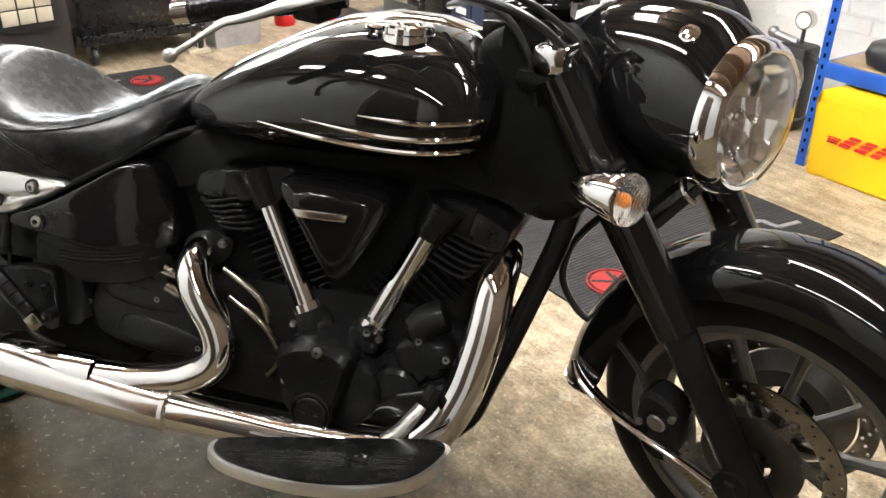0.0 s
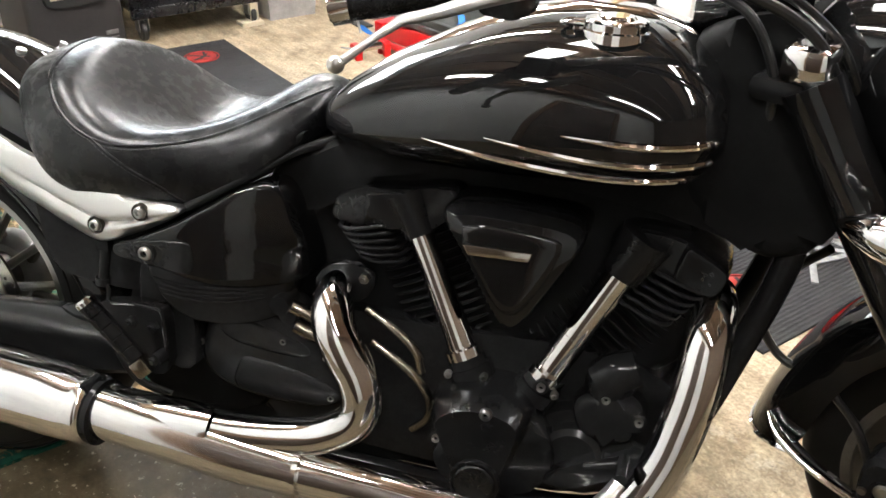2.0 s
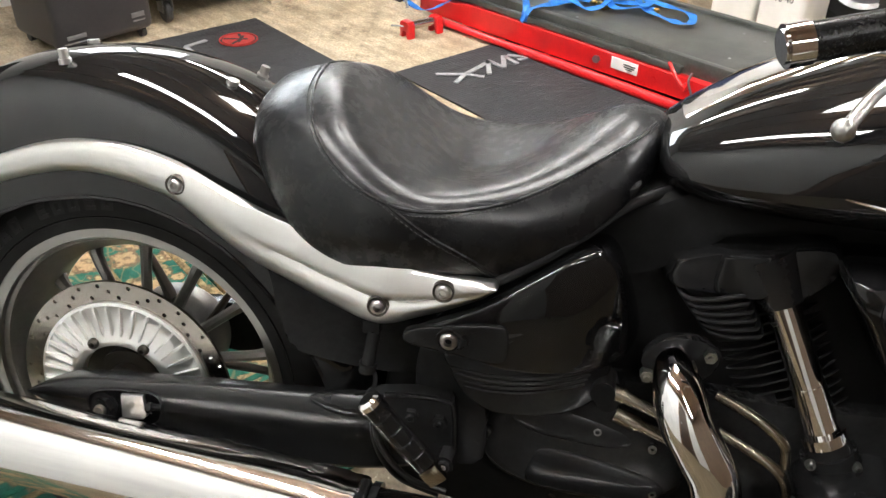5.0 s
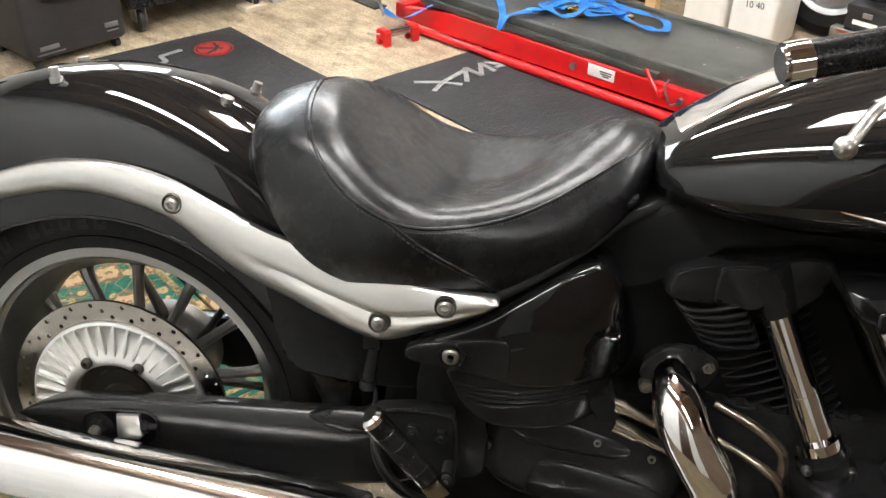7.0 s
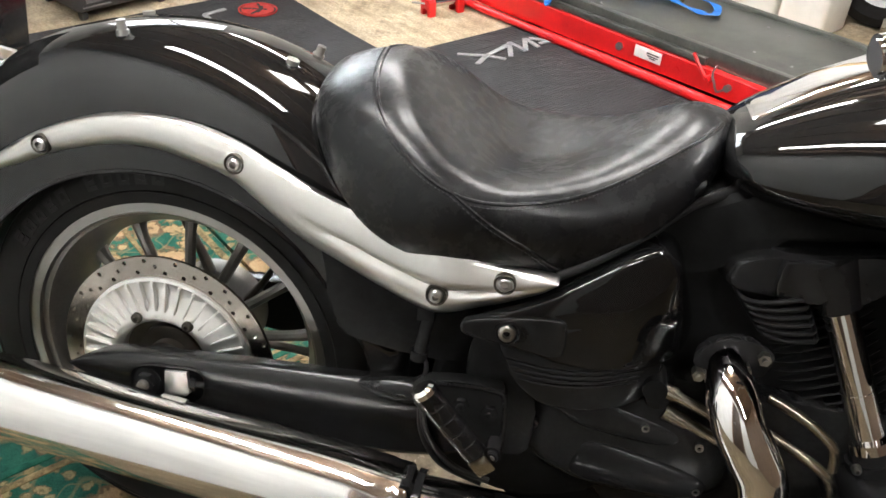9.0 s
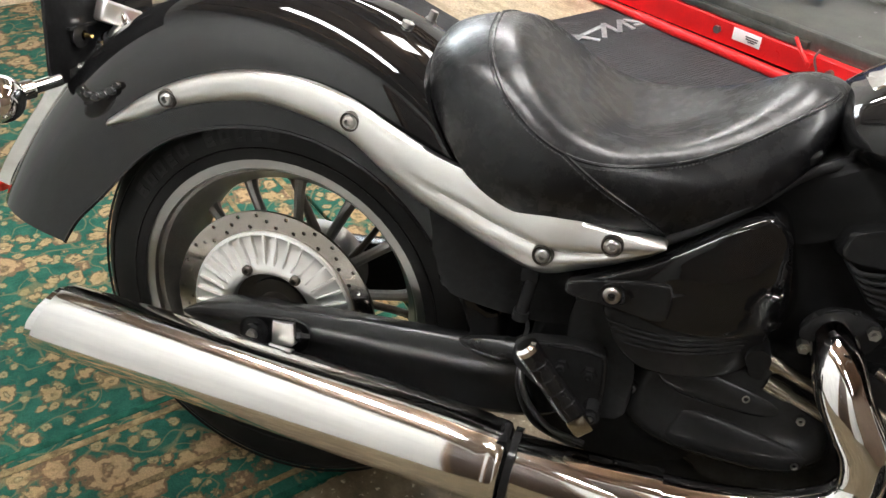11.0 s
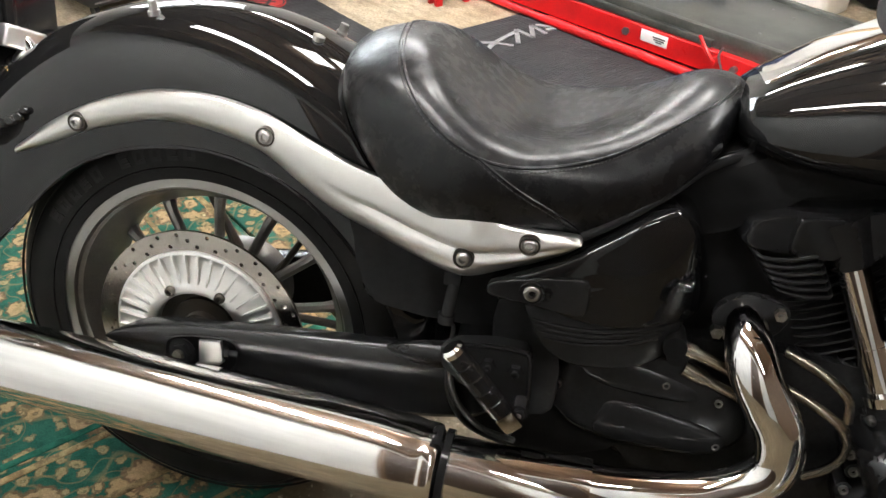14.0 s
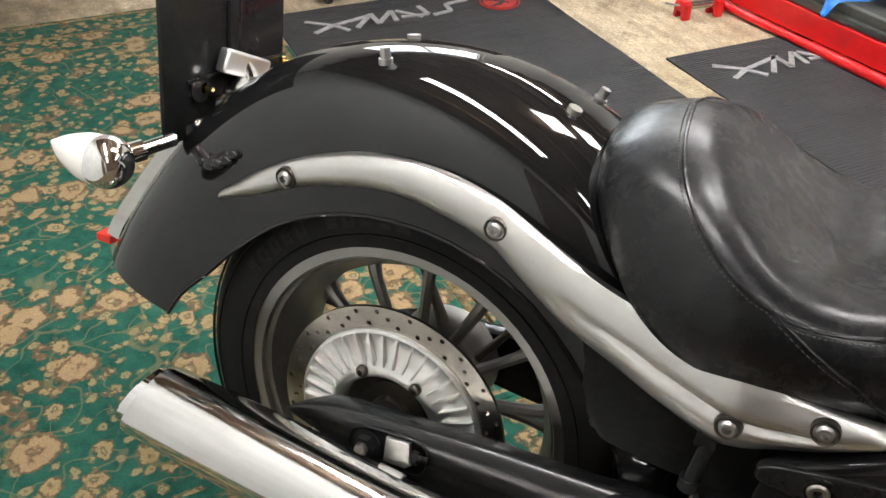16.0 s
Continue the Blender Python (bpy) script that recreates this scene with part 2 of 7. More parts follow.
JOIST = timber("brown_timber", (0.07, 0.04, 0.022), (0.17, 0.10, 0.055))
CEILWOOD = timber("ceiling_board", (0.11, 0.068, 0.042), (0.27, 0.175, 0.11))
BOARD = timber("brown_board", (0.05, 0.03, 0.018), (0.12, 0.075, 0.042))
DOORWOOD = timber("dark_door_wood", (0.016, 0.010, 0.007), (0.045, 0.027, 0.017))
PINE = timber("raw_pine", (0.50, 0.34, 0.17), (0.68, 0.50, 0.28))
PLY = timber("plywood", (0.30, 0.21, 0.12), (0.45, 0.33, 0.2))


def rug_mat():
    m, nt, b = nodes_of("oriental_rug_pile")
    v = coords(nt)
    wob = nt.nodes.new("ShaderNodeTexNoise")
    wob.inputs["Scale"].default_value = 14
    nt.links.new(v, wob.inputs["Vector"])
    vv = mix(nt, 0.02, v, wob.outputs["Color"], "LINEAR_LIGHT")
    green = ramp(nt, noise_tex(nt, v, 30, 4), [(0.3, (0.0085, 0.055, 0.040)), (0.7, (0.022, 0.100, 0.072))])
    # blossoms of three sizes, each with rings and a heart
    c = green
    for scale, edge, petal, ring in ((30, 0.35, (0.27, 0.20, 0.105), (0.12, 0.098, 0.054)), (16, 0.36, (0.31, 0.21, 0.11), (0.095, 0.072, 0.042)), (8.5, 0.37, (0.32, 0.215, 0.12), (0.12, 0.075, 0.044))):
        vo = nt.nodes.new("ShaderNodeTexVoronoi")
        vo.inputs["Scale"].default_value = scale
        nt.links.new(vv, vo.inputs["Vector"])
        wave = math_node(nt, "ADD", vo.outputs["Distance"], math_node(nt, "MULTIPLY_ADD", noise_tex(nt, v, scale * 6, 2, 0.5), 0.34, -0.17))
        col = ramp(nt, wave, [(0.0, (0.42, 0.33, 0.19)), (edge * 0.28, ring), (edge * 0.42, petal), (edge * 0.75, petal), (edge * 0.85, ring), (edge, ring)])
        c = mix(nt, ramp(nt, wave, [(edge - 0.03, (0.92, 0.92, 0.92)), (edge + 0.02, (0, 0, 0))]), c, col)
    # stalks
    for scale, width in ((6.5, 0.0055), (11.0, 0.005)):
        band = math_node(nt, "ABSOLUTE", math_node(nt, "SUBTRACT", noise_tex(nt, v, scale, 1.5, 0.4), 0.5))
        c = mix(nt, ramp(nt, band, [(width, (0.45, 0.45, 0.45)), (width * 2.2, (0, 0, 0))]), c, (0.20, 0.15, 0.075))
    pile = noise_tex(nt, v, 420, 2)
    c = mix(nt, 0.5, c, ramp(nt, pile, [(0.3, (0.28, 0.28, 0.28)), (0.7, (0.7, 0.7, 0.7))]), "OVERLAY")
    nt.links.new(c, b.inputs["Base Color"])
    b.inputs["Roughness"].default_value = 0.95
    b.inputs["Specular IOR Level"].default_value = 0.1
    bump(nt, b, pile, 0.5, 0.004)
    return m


RUG = rug_mat()
RUG_GREEN = surface("rug_border_green", (0.012, 0.075, 0.05), 0.95, 0, 0.5, 40, 0, 0.4, 500, spec=0.1)
RUG_TAN = surface("rug_border_tan", (0.17, 0.125, 0.065), 0.95, 0, 0.7, 50, 0, 0.4, 500, spec=0.1)


def mat_fabric():
    m, nt, b = nodes_of("ribbed_floor_mat")
    v = coords(nt)
    w = nt.nodes.new("ShaderNodeTexWave")
    w.bands_direction = "X"
    w.inputs["Scale"].default_value, w.inputs["Distortion"].default_value = 24, 0.8
    nt.links.new(v, w.inputs["Vector"])
    n, dust = noise_tex(nt, v, 5, 5), noise_tex(nt, v, 60, 5, 0.75)
    c = ramp(nt, n, [(0.3, (0.015, 0.015, 0.0165)), (0.7, (0.033, 0.032, 0.035))])
    c = mix(nt, ramp(nt, dust, [(0.62, (0, 0, 0)), (0.8, (0.35, 0.35, 0.35))]), c, (0.3, 0.27, 0.23))
    # rib relief is also put into the colour, with darker grooves
    c = mix(nt, 0.5, c, ramp(nt, w.outputs["Fac"], [(0.2, (0.35, 0.35, 0.35)), (0.7, (1, 1, 1))]), "MULTIPLY")
    nt.links.new(c, b.inputs["Base Color"])
    b.inputs["Roughness"].default_value = 0.8
    creases = noise_tex(nt, coords(nt, 1.0, (1, 0.35, 1)), 11, 4, 0.55)
    h = math_node(nt, "ADD", math_node(nt, "MULTIPLY", w.outputs["Fac"], 0.25), math_node(nt, "MULTIPLY", dust, 0.5))
    bump(nt, b, math_node(nt, "ADD", h, math_node(nt, "MULTIPLY", creases, 3.0)), 1.0, 0.007)
    return m


MATBLACK = mat_fabric()
PRINT_GREY = surface("mat_print_grey", (0.29, 0.29, 0.29), 0.8, 0, 0.25, 60, 0.05)
PRINT_RED = surface("mat_print_red", (0.36, 0.024, 0.02), 0.75, 0, 0.25, 60, 0.05)
LIFT_RED = surface("red_lift_paint", (0.62, 0.012, 0.014), 0.3, 0, 0.15, 7, 0.1)
LIFT_GREY = surface("grey_lift_deck", (0.105, 0.107, 0.098), 0.36, 0.6, 0.3, 8, 0.15, 0.15, 300)
STRAP = surface("blue_strap", (0.015, 0.16, 0.55), 0.6, 0, 0.2, 60, 0.05, 0.3, 600)
STEEL = surface("grey_steel", (0.30, 0.30, 0.30), 0.35, 0.9, 0.2, 14, 0.1)
LABEL = surface("white_label", (0.80, 0.79, 0.76), 0.5, 0, 0.05, 20, 0.05)
INK = surface("black_ink", (0.03, 0.03, 0.03), 0.6, 0, 0.1, 30, 0.05)
CAB_BLACK = surface("black_cabinet_steel", (0.014, 0.014, 0.015), 0.28, 0, 0.3, 5, 0.1)
BADGE = surface("dull_grey_print", (0.17, 0.165, 0.16), 0.5, 0, 0.1, 40, 0.05)
HEATER = surface("charcoal_plastic", (0.036, 0.032, 0.032), 0.5, 0, 0.15, 6, 0.08)
CREAM = surface("cream_enamel", (0.62, 0.55, 0.42), 0.5, 0, 0.1, 10, 0.08)
TUBPLASTIC = surface("cloudy_plastic", (0.42, 0.42, 0.42), 0.35, 0, 0.2, 14, 0.1)
CANWHITE = surface("white_plastic_can", (0.78, 0.78, 0.75), 0.4, 0, 0.08, 8, 0.08)
BLUE = surface("blue_shelf_paint", (0.015, 0.09, 0.42), 0.35, 0, 0.15, 8, 0.1)
YELLOW = surface("yellow_plastic", (0.86, 0.55, 0.008), 0.4, 0, 0.06, 6, 0.08)
BOXRED = surface("red_print", (0.55, 0.02, 0.02), 0.5, 0, 0.05, 20, 0.05)
VINYL = surface("black_vinyl", (0.02, 0.02, 0.02), 0.4, 0, 0.2, 12, 0.1, 0.15, 300)
NAVY = surface("navy_cloth", (0.03, 0.04, 0.09), 0.8, 0, 0.3, 20, 0.05, 0.2, 300)
PAINTWHITE = surface("white_paint", (0.78, 0.77, 0.74), 0.5, 0, 0.06, 3, 0.08)


def glow(name, color, strength):
    m, nt, b = nodes_of(name)
    b.inputs["Base Color"].default_value = (0.8, 0.8, 0.8, 1)
    b.inputs["Emission Color"].default_value = (*color, 1)
    b.inputs["Emission Strength"].default_value = strength
    return m


TUBE = glow("fluorescent_tube", (1.0, 0.99, 0.97), TUBE_POWER)
DAYLIGHT = glow("overcast_daylight", (0.86, 0.94, 1.0), 14.0)
WALLGREY = surface("grey_white_plaster", (0.50, 0.51, 0.50), 0.8, 0, 0.12, 2.5, 0.05, 0.1, 120)
PANEL = glow("panel_diffuser", (1.0, 0.98, 0.95), 54.0)


# ---- mesh helpers ----
def finish(bm, mats, smooth=True, sharp=32):
    bmesh.ops.recalc_face_normals(bm, faces=bm.faces[:])
    me = bpy.data.meshes.new("mesh")
    bm.to_mesh(me)
    bm.free()
    for m in mats if isinstance(mats, (list, tuple)) else [mats]:
        me.materials.append(m)
    if smooth:
        me.polygons.foreach_set("use_smooth", [True] * len(me.polygons))
        me.set_sharp_from_angle(angle=radians(sharp))
    return me


def part(name, bm, material, parent, label="", xf=None, smooth=True, sharp=32):
    """One mesh object under a thing or under a part."""
    if xf is not None:
        bm.transform(xf)
    ob = new(name, finish(bm, material, smooth, sharp))
    ob.data.name = name
    ob.parent = parent
    if label:
        tagged(ob, label)
    return ob


def thing(name, label, category, m=None, group="", kind=""):
    ob = new(name)
    ob.empty_display_size = 0.1
    ob.matrix_basis = m if m is not None else Matrix.Identity(4)
    return tagged(ob, label, category, group, kind)


def solid(name, bm, material, label, category="", m=None, group="", kind="", smooth=True):
    ob = new(name, finish(bm, material, smooth))
    ob.data.name = name
    if m is not None:
        ob.matrix_basis = m
    return tagged(ob, label, category, group, kind)


def loft(rings, closed=True, caps=True):
    bm = bmesh.new()
    vs = [[bm.verts.new(p) for p in r] for r in rings]
    n = len(rings[0])
    for a, b in zip(vs, vs[1:]):
        for i in range(n if closed else n - 1):
            j = (i + 1) % n
            bm.faces.new((a[i], a[j], b[j], b[i]))
    if caps and closed:
        for r in (vs[0], vs[-1]):
            bm.faces.new(r)
    return bm


def catmull(pts, steps):
    """A smooth line of points through pts."""
    pts = [np.array(p, float) for p in pts]
    if len(pts) < 3:
        return [pts[0] + (pts[-1] - pts[0]) * k / steps for k in range(steps + 1)]
    ext = [2 * pts[0] - pts[1]] + pts + [2 * pts[-1] - pts[-2]]
    out = []
    for i in range(1, len(ext) - 2):
        p0, p1, p2, p3 = ext[i - 1:i + 3]
        for k in range(steps):
            t = k / steps
            out.append(0.5 * (2 * p1 + (p2 - p0) * t + (2 * p0 - 5 * p1 + 4 * p2 - p3) * t * t + (3 * p1 - p0 - 3 * p2 + p3) * t ** 3))
    out.append(pts[-1])
    return out


def tube(path, rad, seg=12, steps=6, caps=True, flat=1.0):
    """A round bar along a smooth line; rad: one radius, or one for each point given."""
    if isinstance(rad, (int, float)):
        line, rads = catmull(path, steps), None
    else:
        both = catmull([(*p, r) for p, r in zip(path, rad)], steps)
        line, rads = [b[:3] for b in both], [b[3] for b in both]
    line = [Vector(p) for p in line]
    tan = [(line[min(i + 1, len(line) - 1)] - line[max(i - 1, 0)]).normalized() for i in range(len(line))]
    ref = Vector((0, 0, 1)) if abs(tan[0].z) < 0.9 else Vector((1, 0, 0))
    side = tan[0].cross(ref).normalized()
    rings = []
    for i, p in enumerate(line):
        side = (side - tan[i] * side.dot(tan[i])).normalized()
        up = tan[i].cross(side)
        r = rads[i] if rads else rad
        rings.append([p + float(r) * (math.cos(a) * side + flat * math.sin(a) * up) for a in (2 * math.pi * k / seg for k in range(seg))])
    return loft(rings, True, caps)


def rod(p0, p1, r, seg=16, r1=None):
    return tube([p0, p1], [r, r if r1 is None else r1], seg, 1)


def revolve(profile, centre, seg=48, axis="y", closed=False, span=(0, 360)):
    """Turn (radius, height) points round an axis through centre."""
    full = span[1] - span[0] >= 360
    rings = []
    for k in range(seg if full else seg + 1):
        a = radians(span[0] + (span[1] - span[0]) * k / seg)
        c, s = math.cos(a), math.sin(a)
        ring = []
        for r, h in profile:
            ring.append({"y": (r * c, h, r * s), "z": (r * c, r * s, h), "x": (h, r * c, r * s)}[axis])
        rings.append([Vector(p) + Vector(centre) for p in ring])
    if full:
        rings.append(rings[0])
    bm = loft(rings, closed, False)
    bmesh.ops.remove_doubles(bm, verts=bm.verts[:], dist=1e-6)
    return bm


def plate(poly, y0, y1, bev=0.003, seg=2, inset=0.0):
    """A flat outline in x and z, made solid from y0 to y1, with rounded edges."""
    bm = bmesh.new()
    a = [bm.verts.new((x, y0, z)) for x, z in poly]
    b = [bm.verts.new((x, y1, z)) for x, z in poly]
    n = len(poly)
    bm.faces.new(a)
    bm.faces.new(b)
    for i in range(n):
        bm.faces.new((a[i], a[(i + 1) % n], b[(i + 1) % n], b[i]))
    if bev:
        near = [e for e in bm.edges if abs(e.verts[0].co.y - e.verts[1].co.y) < 1e-7]
        bmesh.ops.bevel(bm, geom=near, offset=bev, segments=seg, affect="EDGES", profile=0.5, clamp_overlap=True)
    return bm


def smooth_poly(pts, steps=4):
    """A closed outline rounded through its points."""
    n = len(pts)
    out = []
    for i in range(n):
        p0, p1, p2, p3 = (np.array(pts[(i + k) % n], float) for k in (-1, 0, 1, 2))
        for k in range(steps):
            t = k / steps
            out.append(tuple(0.5 * (2 * p1 + (p2 - p0) * t + (2 * p0 - 5 * p1 + 4 * p2 - p3) * t * t + (3 * p1 - p0 - 3 * p2 + p3) * t ** 3)))
    return out


def box(x0, x1, y0, y1, z0, z1, bev=0.004, seg=2):
    bm = bmesh.new()
    bmesh.ops.create_cube(bm, size=1)
    for v in bm.verts:
        v.co = Vector(((x0 + x1) / 2 + v.co.x * (x1 - x0), (y0 + y1) / 2 + v.co.y * (y1 - y0), (z0 + z1) / 2 + v.co.z * (z1 - z0)))
    if bev:
        bmesh.ops.bevel(bm, geom=bm.edges[:], offset=bev, segments=seg, affect="EDGES", profile=0.5)
    return bm


def ball(c, r, squash=(1, 1, 1), seg=20):
    bm = bmesh.new()
    bmesh.ops.create_uvsphere(bm, u_segments=seg, v_segments=seg // 2 + 2, radius=r)
    for v in bm.verts:
        v.co = Vector((v.co.x * squash[0] + c[0], v.co.y * squash[1] + c[1], v.co.z * squash[2] + c[2]))
    return bm


def join(*bms):
    """Several pieces of one part in one mesh."""
    out = bmesh.new()
    for b in bms:
        tmp = bpy.data.meshes.new("tmp")
        b.to_mesh(tmp)
        b.free()
        out.from_mesh(tmp)
        bpy.data.meshes.remove(tmp)
    return out


def pillow(poly, y0, y1, swell=0.6, rings=7, centre=None):
    """An outline in x and z that swells from y0 to a rounded face at y1."""
    cx, cz = centre or (sum(p[0] for p in poly) / len(poly), sum(p[1] for p in poly) / len(poly))
    out = [[Vector((x, y0, z)) for x, z in poly]]
    for k in range(rings + 1):
        a = math.pi / 2 * k / rings
        f = 1 - swell + swell * math.cos(a) if k < rings else 1 - swell * 0.985
        y = y0 + (y1 - y0) * (0.55 + 0.45 * math.sin(a))
        out.append([Vector((cx + (x - cx) * f, y, cz + (z - cz) * f)) for x, z in poly])
    if swell > 0.8:
        out.append([Vector((cx + (x - cx) * 0.04, y1, cz + (z - cz) * 0.04)) for x, z in poly])
    return loft(out)


def socket_bolt(c, r=0.008, depth=0.006, seg=16):
    """A domed bolt head with a hex socket, facing -y."""
    x, y, z = c
    prof = [(0.0, depth * 0.1), (r * 0.44, depth * 0.1), (r * 0.48, -depth), (r * 0.75, -depth * 0.95), (r * 0.97, -depth * 0.55), (r, 0.002)]
    return revolve(prof, (x, y, z), seg)


# ---- the garage ----
U0, U1, V0, V1, HIGH = -2.95, 3.3, -0.85, 3.45, 2.4


def structure(name, bm, material, label, m=None):
    return solid(name, bm, material, label, "structure", ROOM if m is None else m, kind="structure")


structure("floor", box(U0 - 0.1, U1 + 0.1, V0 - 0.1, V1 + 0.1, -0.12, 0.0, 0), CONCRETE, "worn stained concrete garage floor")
wall_back = structure("wall_back", box(U0, U1, V1, V1 + 0.12, 0, HIGH, 0), MASONRY, "white painted brick wall")
WV0, WV1, WZ0, WZ1 = 0.55, 1.95, 1.30, 2.15
structure("wall_left", join(box(U0 - 0.12, U0, V0, WV0, 0, HIGH, 0), box(U0 - 0.12, U0, WV1, V1, 0, HIGH, 0), box(U0 - 0.12, U0, WV0, WV1, 0, WZ0, 0), box(U0 - 0.12, U0, WV0, WV1, WZ1, HIGH, 0)), MASONRY, "white painted garage wall")
window = thing("window_1", "white framed garage window with daylight behind it", "window", ROOM, kind="structure")
part("window_frame", join(box(U0 - 0.09, U0 - 0.03, WV0, WV1, WZ0, WZ0 + 0.05, 0.004), box(U0 - 0.09, U0 - 0.03, WV0, WV1, WZ1 - 0.05, WZ1, 0.004), box(U0 - 0.09, U0 - 0.03, WV0, WV0 + 0.05, WZ0 + 0.05, WZ1 - 0.05, 0.004), box(U0 - 0.09, U0 - 0.03, WV1 - 0.05, WV1, WZ0 + 0.05, WZ1 - 0.05, 0.004), box(U0 - 0.085, U0 - 0.035, 1.225, 1.275, WZ0 + 0.05, WZ1 - 0.05, 0.004)), PAINTWHITE, window)
for a, b in ((WV0 + 0.05, 1.225), (1.275, WV1 - 0.05)):
    pane = part("pane", box(U0 - 0.064, U0 - 0.058, a, b, WZ0 + 0.05, WZ1 - 0.05, 0), CLEAR, window, "clear pane")
    pane.visible_shadow = False
part("window_sill", box(U0 - 0.03, U0 + 0.05, WV0 - 0.03, WV1 + 0.03, WZ0 - 0.03, WZ0 - 0.002, 0.004), PAINTWHITE, window)
structure("backdrop", box(U0 - 0.60, U0 - 0.58, WV0 - 0.8, WV1 + 0.8, WZ0 - 0.6, WZ1 + 1.0, 0), DAYLIGHT, "plain overcast sky outside the window")
# unseen wall, made dark so the right sides of the chrome reflect dark
structure("wall_right", box(U1, U1 + 0.12, V0, V1, 0, HIGH, 0), BOARD, "unseen dark brown wall closing the right side")
structure("wall_front", box(U0, U1, V0 - 0.12, V0, 0, HIGH, 0), WALLGREY, "plain grey-white plastered garage wall")
door = thing("door_1", "closed brown wooden door in the side wall", "door", ROOM, kind="structure")
part("door_leaf", box(1.02, 1.80, V0 + 0.003, V0 + 0.035, 0.01, 1.98, 0.004), DOORWOOD, door)
part("door_frame", join(box(0.95, 1.015, V0 + 0.003, V0 + 0.05, 0, 2.05, 0.004), box(1.805, 1.87, V0 + 0.003, V0 + 0.05, 0, 2.05, 0.004), box(1.015, 1.805, V0 + 0.003, V0 + 0.05, 1.985, 2.05, 0.004)), JOIST, door)
part("door_handle", join(rod((1.09, V0 + 0.03, 1.0), (1.09, V0 + 0.085, 1.0), 0.009, 12), rod((1.085, V0 + 0.08, 1.0), (1.20, V0 + 0.08, 1.0), 0.009, 12)), STEEL, door)
joists = [box(U0, U1, v - 0.03, v + 0.03, HIGH - 0.16, HIGH - 0.001, 0) for v in np.arange(V0 + 0.3, V1, 0.45)]
structure("ceiling", join(box(U0, U1, V0, V1, HIGH, HIGH + 0.05, 0), *joists), [CEILWOOD], "brown boarded garage ceiling with timber joists")


def light_fitting(m, length, double=True):
    lf = thing("strip_light", "white fluorescent strip light on the ceiling", "ceiling light", m, "ceiling strip lights")
    part("fitting_body", box(-length / 2 - 0.03, length / 2 + 0.03, -0.05, 0.05, 0.03, 0.075, 0.006), PAINTWHITE, lf)
    for y in (-0.032, 0.032) if double else (0.0,):
        part("tube_lamp", rod((-length / 2, y, 0.012), (length / 2, y, 0.012), 0.013, 16), TUBE, lf, "glowing fluorescent tube")
        for s in (-1, 1):
            part("tube_holder", box(s * length / 2 - 0.012, s * length / 2 + 0.012, y - 0.014, y + 0.014, -0.002, 0.04, 0.002), PAINTWHITE, lf)
    return lf


for u, v, turn, length, double in LIGHTS:
    light_fitting(ROOM @ pose(u, v, HIGH - 0.24, 0, 0, turn), length, double)


# flat panel lights over the motorcycle
panel = thing("panel_light", "square white panel light on the ceiling", "ceiling light", ROOM @ pose(-0.05, 0.78, HIGH - 0.17), "ceiling panel lights")
part("frame", join(box(-0.19, 0.19, -0.19, -0.17, -0.02, 0.02, 0.003), box(-0.19, 0.19, 0.17, 0.19, -0.02, 0.02, 0.003), box(-0.19, -0.17, -0.17, 0.17, -0.02, 0.02, 0.003), box(0.17, 0.19, -0.17, 0.17, -0.02, 0.02, 0.003)), PAINTWHITE, panel)
part("diffuser", box(-0.17, 0.17, -0.17, 0.17, -0.014, 0.012, 0), PANEL, panel, "glowing white diffuser")
copy_thing(panel, ROOM @ pose(-0.05, 1.36, HIGH - 0.17))

# rug
rug = thing("rug", "worn green oriental rug with tan flowers on the floor", "rug", ROOM)
part("rug_field", box(-2.39, 0.10, -0.82, 0.375, 0.0, 0.008, 0.003), RUG, rug)
for k, (a, b, m) in enumerate(((0.085, 0.10, RUG_GREEN), (0.05, 0.062, RUG_TAN), (-0.06, -0.045, RUG_TAN), (-0.20, -0.185, RUG_TAN), (-0.23, -0.215, RUG_GREEN))):
    part("border_stripe", box(a, b, -0.80, 0.34, 0.006, 0.0095, 0.001), m, rug)
for a, b, m in ((0.345, 0.362, RUG_TAN), (0.20, 0.212, RUG_TAN), (0.08, 0.09, RUG_TAN)):
    part("border_stripe", box(-2.36, -0.235, a, b, 0.006, 0.0095, 0.001), m, rug)
for a, b, m in ((-2.375, -2.36, RUG_TAN), (-2.25, -2.238, RUG_TAN), (-2.12, -2.11, RUG_TAN)):
    part("border_stripe", box(a, b, -0.80, 0.07, 0.006, 0.0095, 0.001), m, rug)


small_rug = thing("rug", "green oriental rug with tan flowers lying over a mat's edge", "rug", ROOM)
part("rug_field", box(-1.05, 0.10, 0.378, 0.70, 0.0, 0.017, 0.003), RUG, small_rug)


def stroke(pts, w, z0, z1):
    """A flat printed bar along a bent line."""
    bms = []
    for (a, b), (c, d) in zip(pts, pts[1:]):
        n = Vector((-(d - b), c - a)).normalized() * w / 2
        bm = bmesh.new()
        q = [bm.verts.new((x, y, z)) for z in (z0, z1) for x, y in ((a + n.x, b + n.y), (a - n.x, b - n.y), (c - n.x, d - n.y), (c + n.x, d + n.y))]
        for f in ((0, 1, 2, 3), (4, 5, 6, 7), (0, 1, 5, 4), (1, 2, 6, 5), (2, 3, 7, 6), (3, 0, 4, 7)):
            bm.faces.new([q[i] for i in f])
        bms.append(bm)
    return join(*bms)


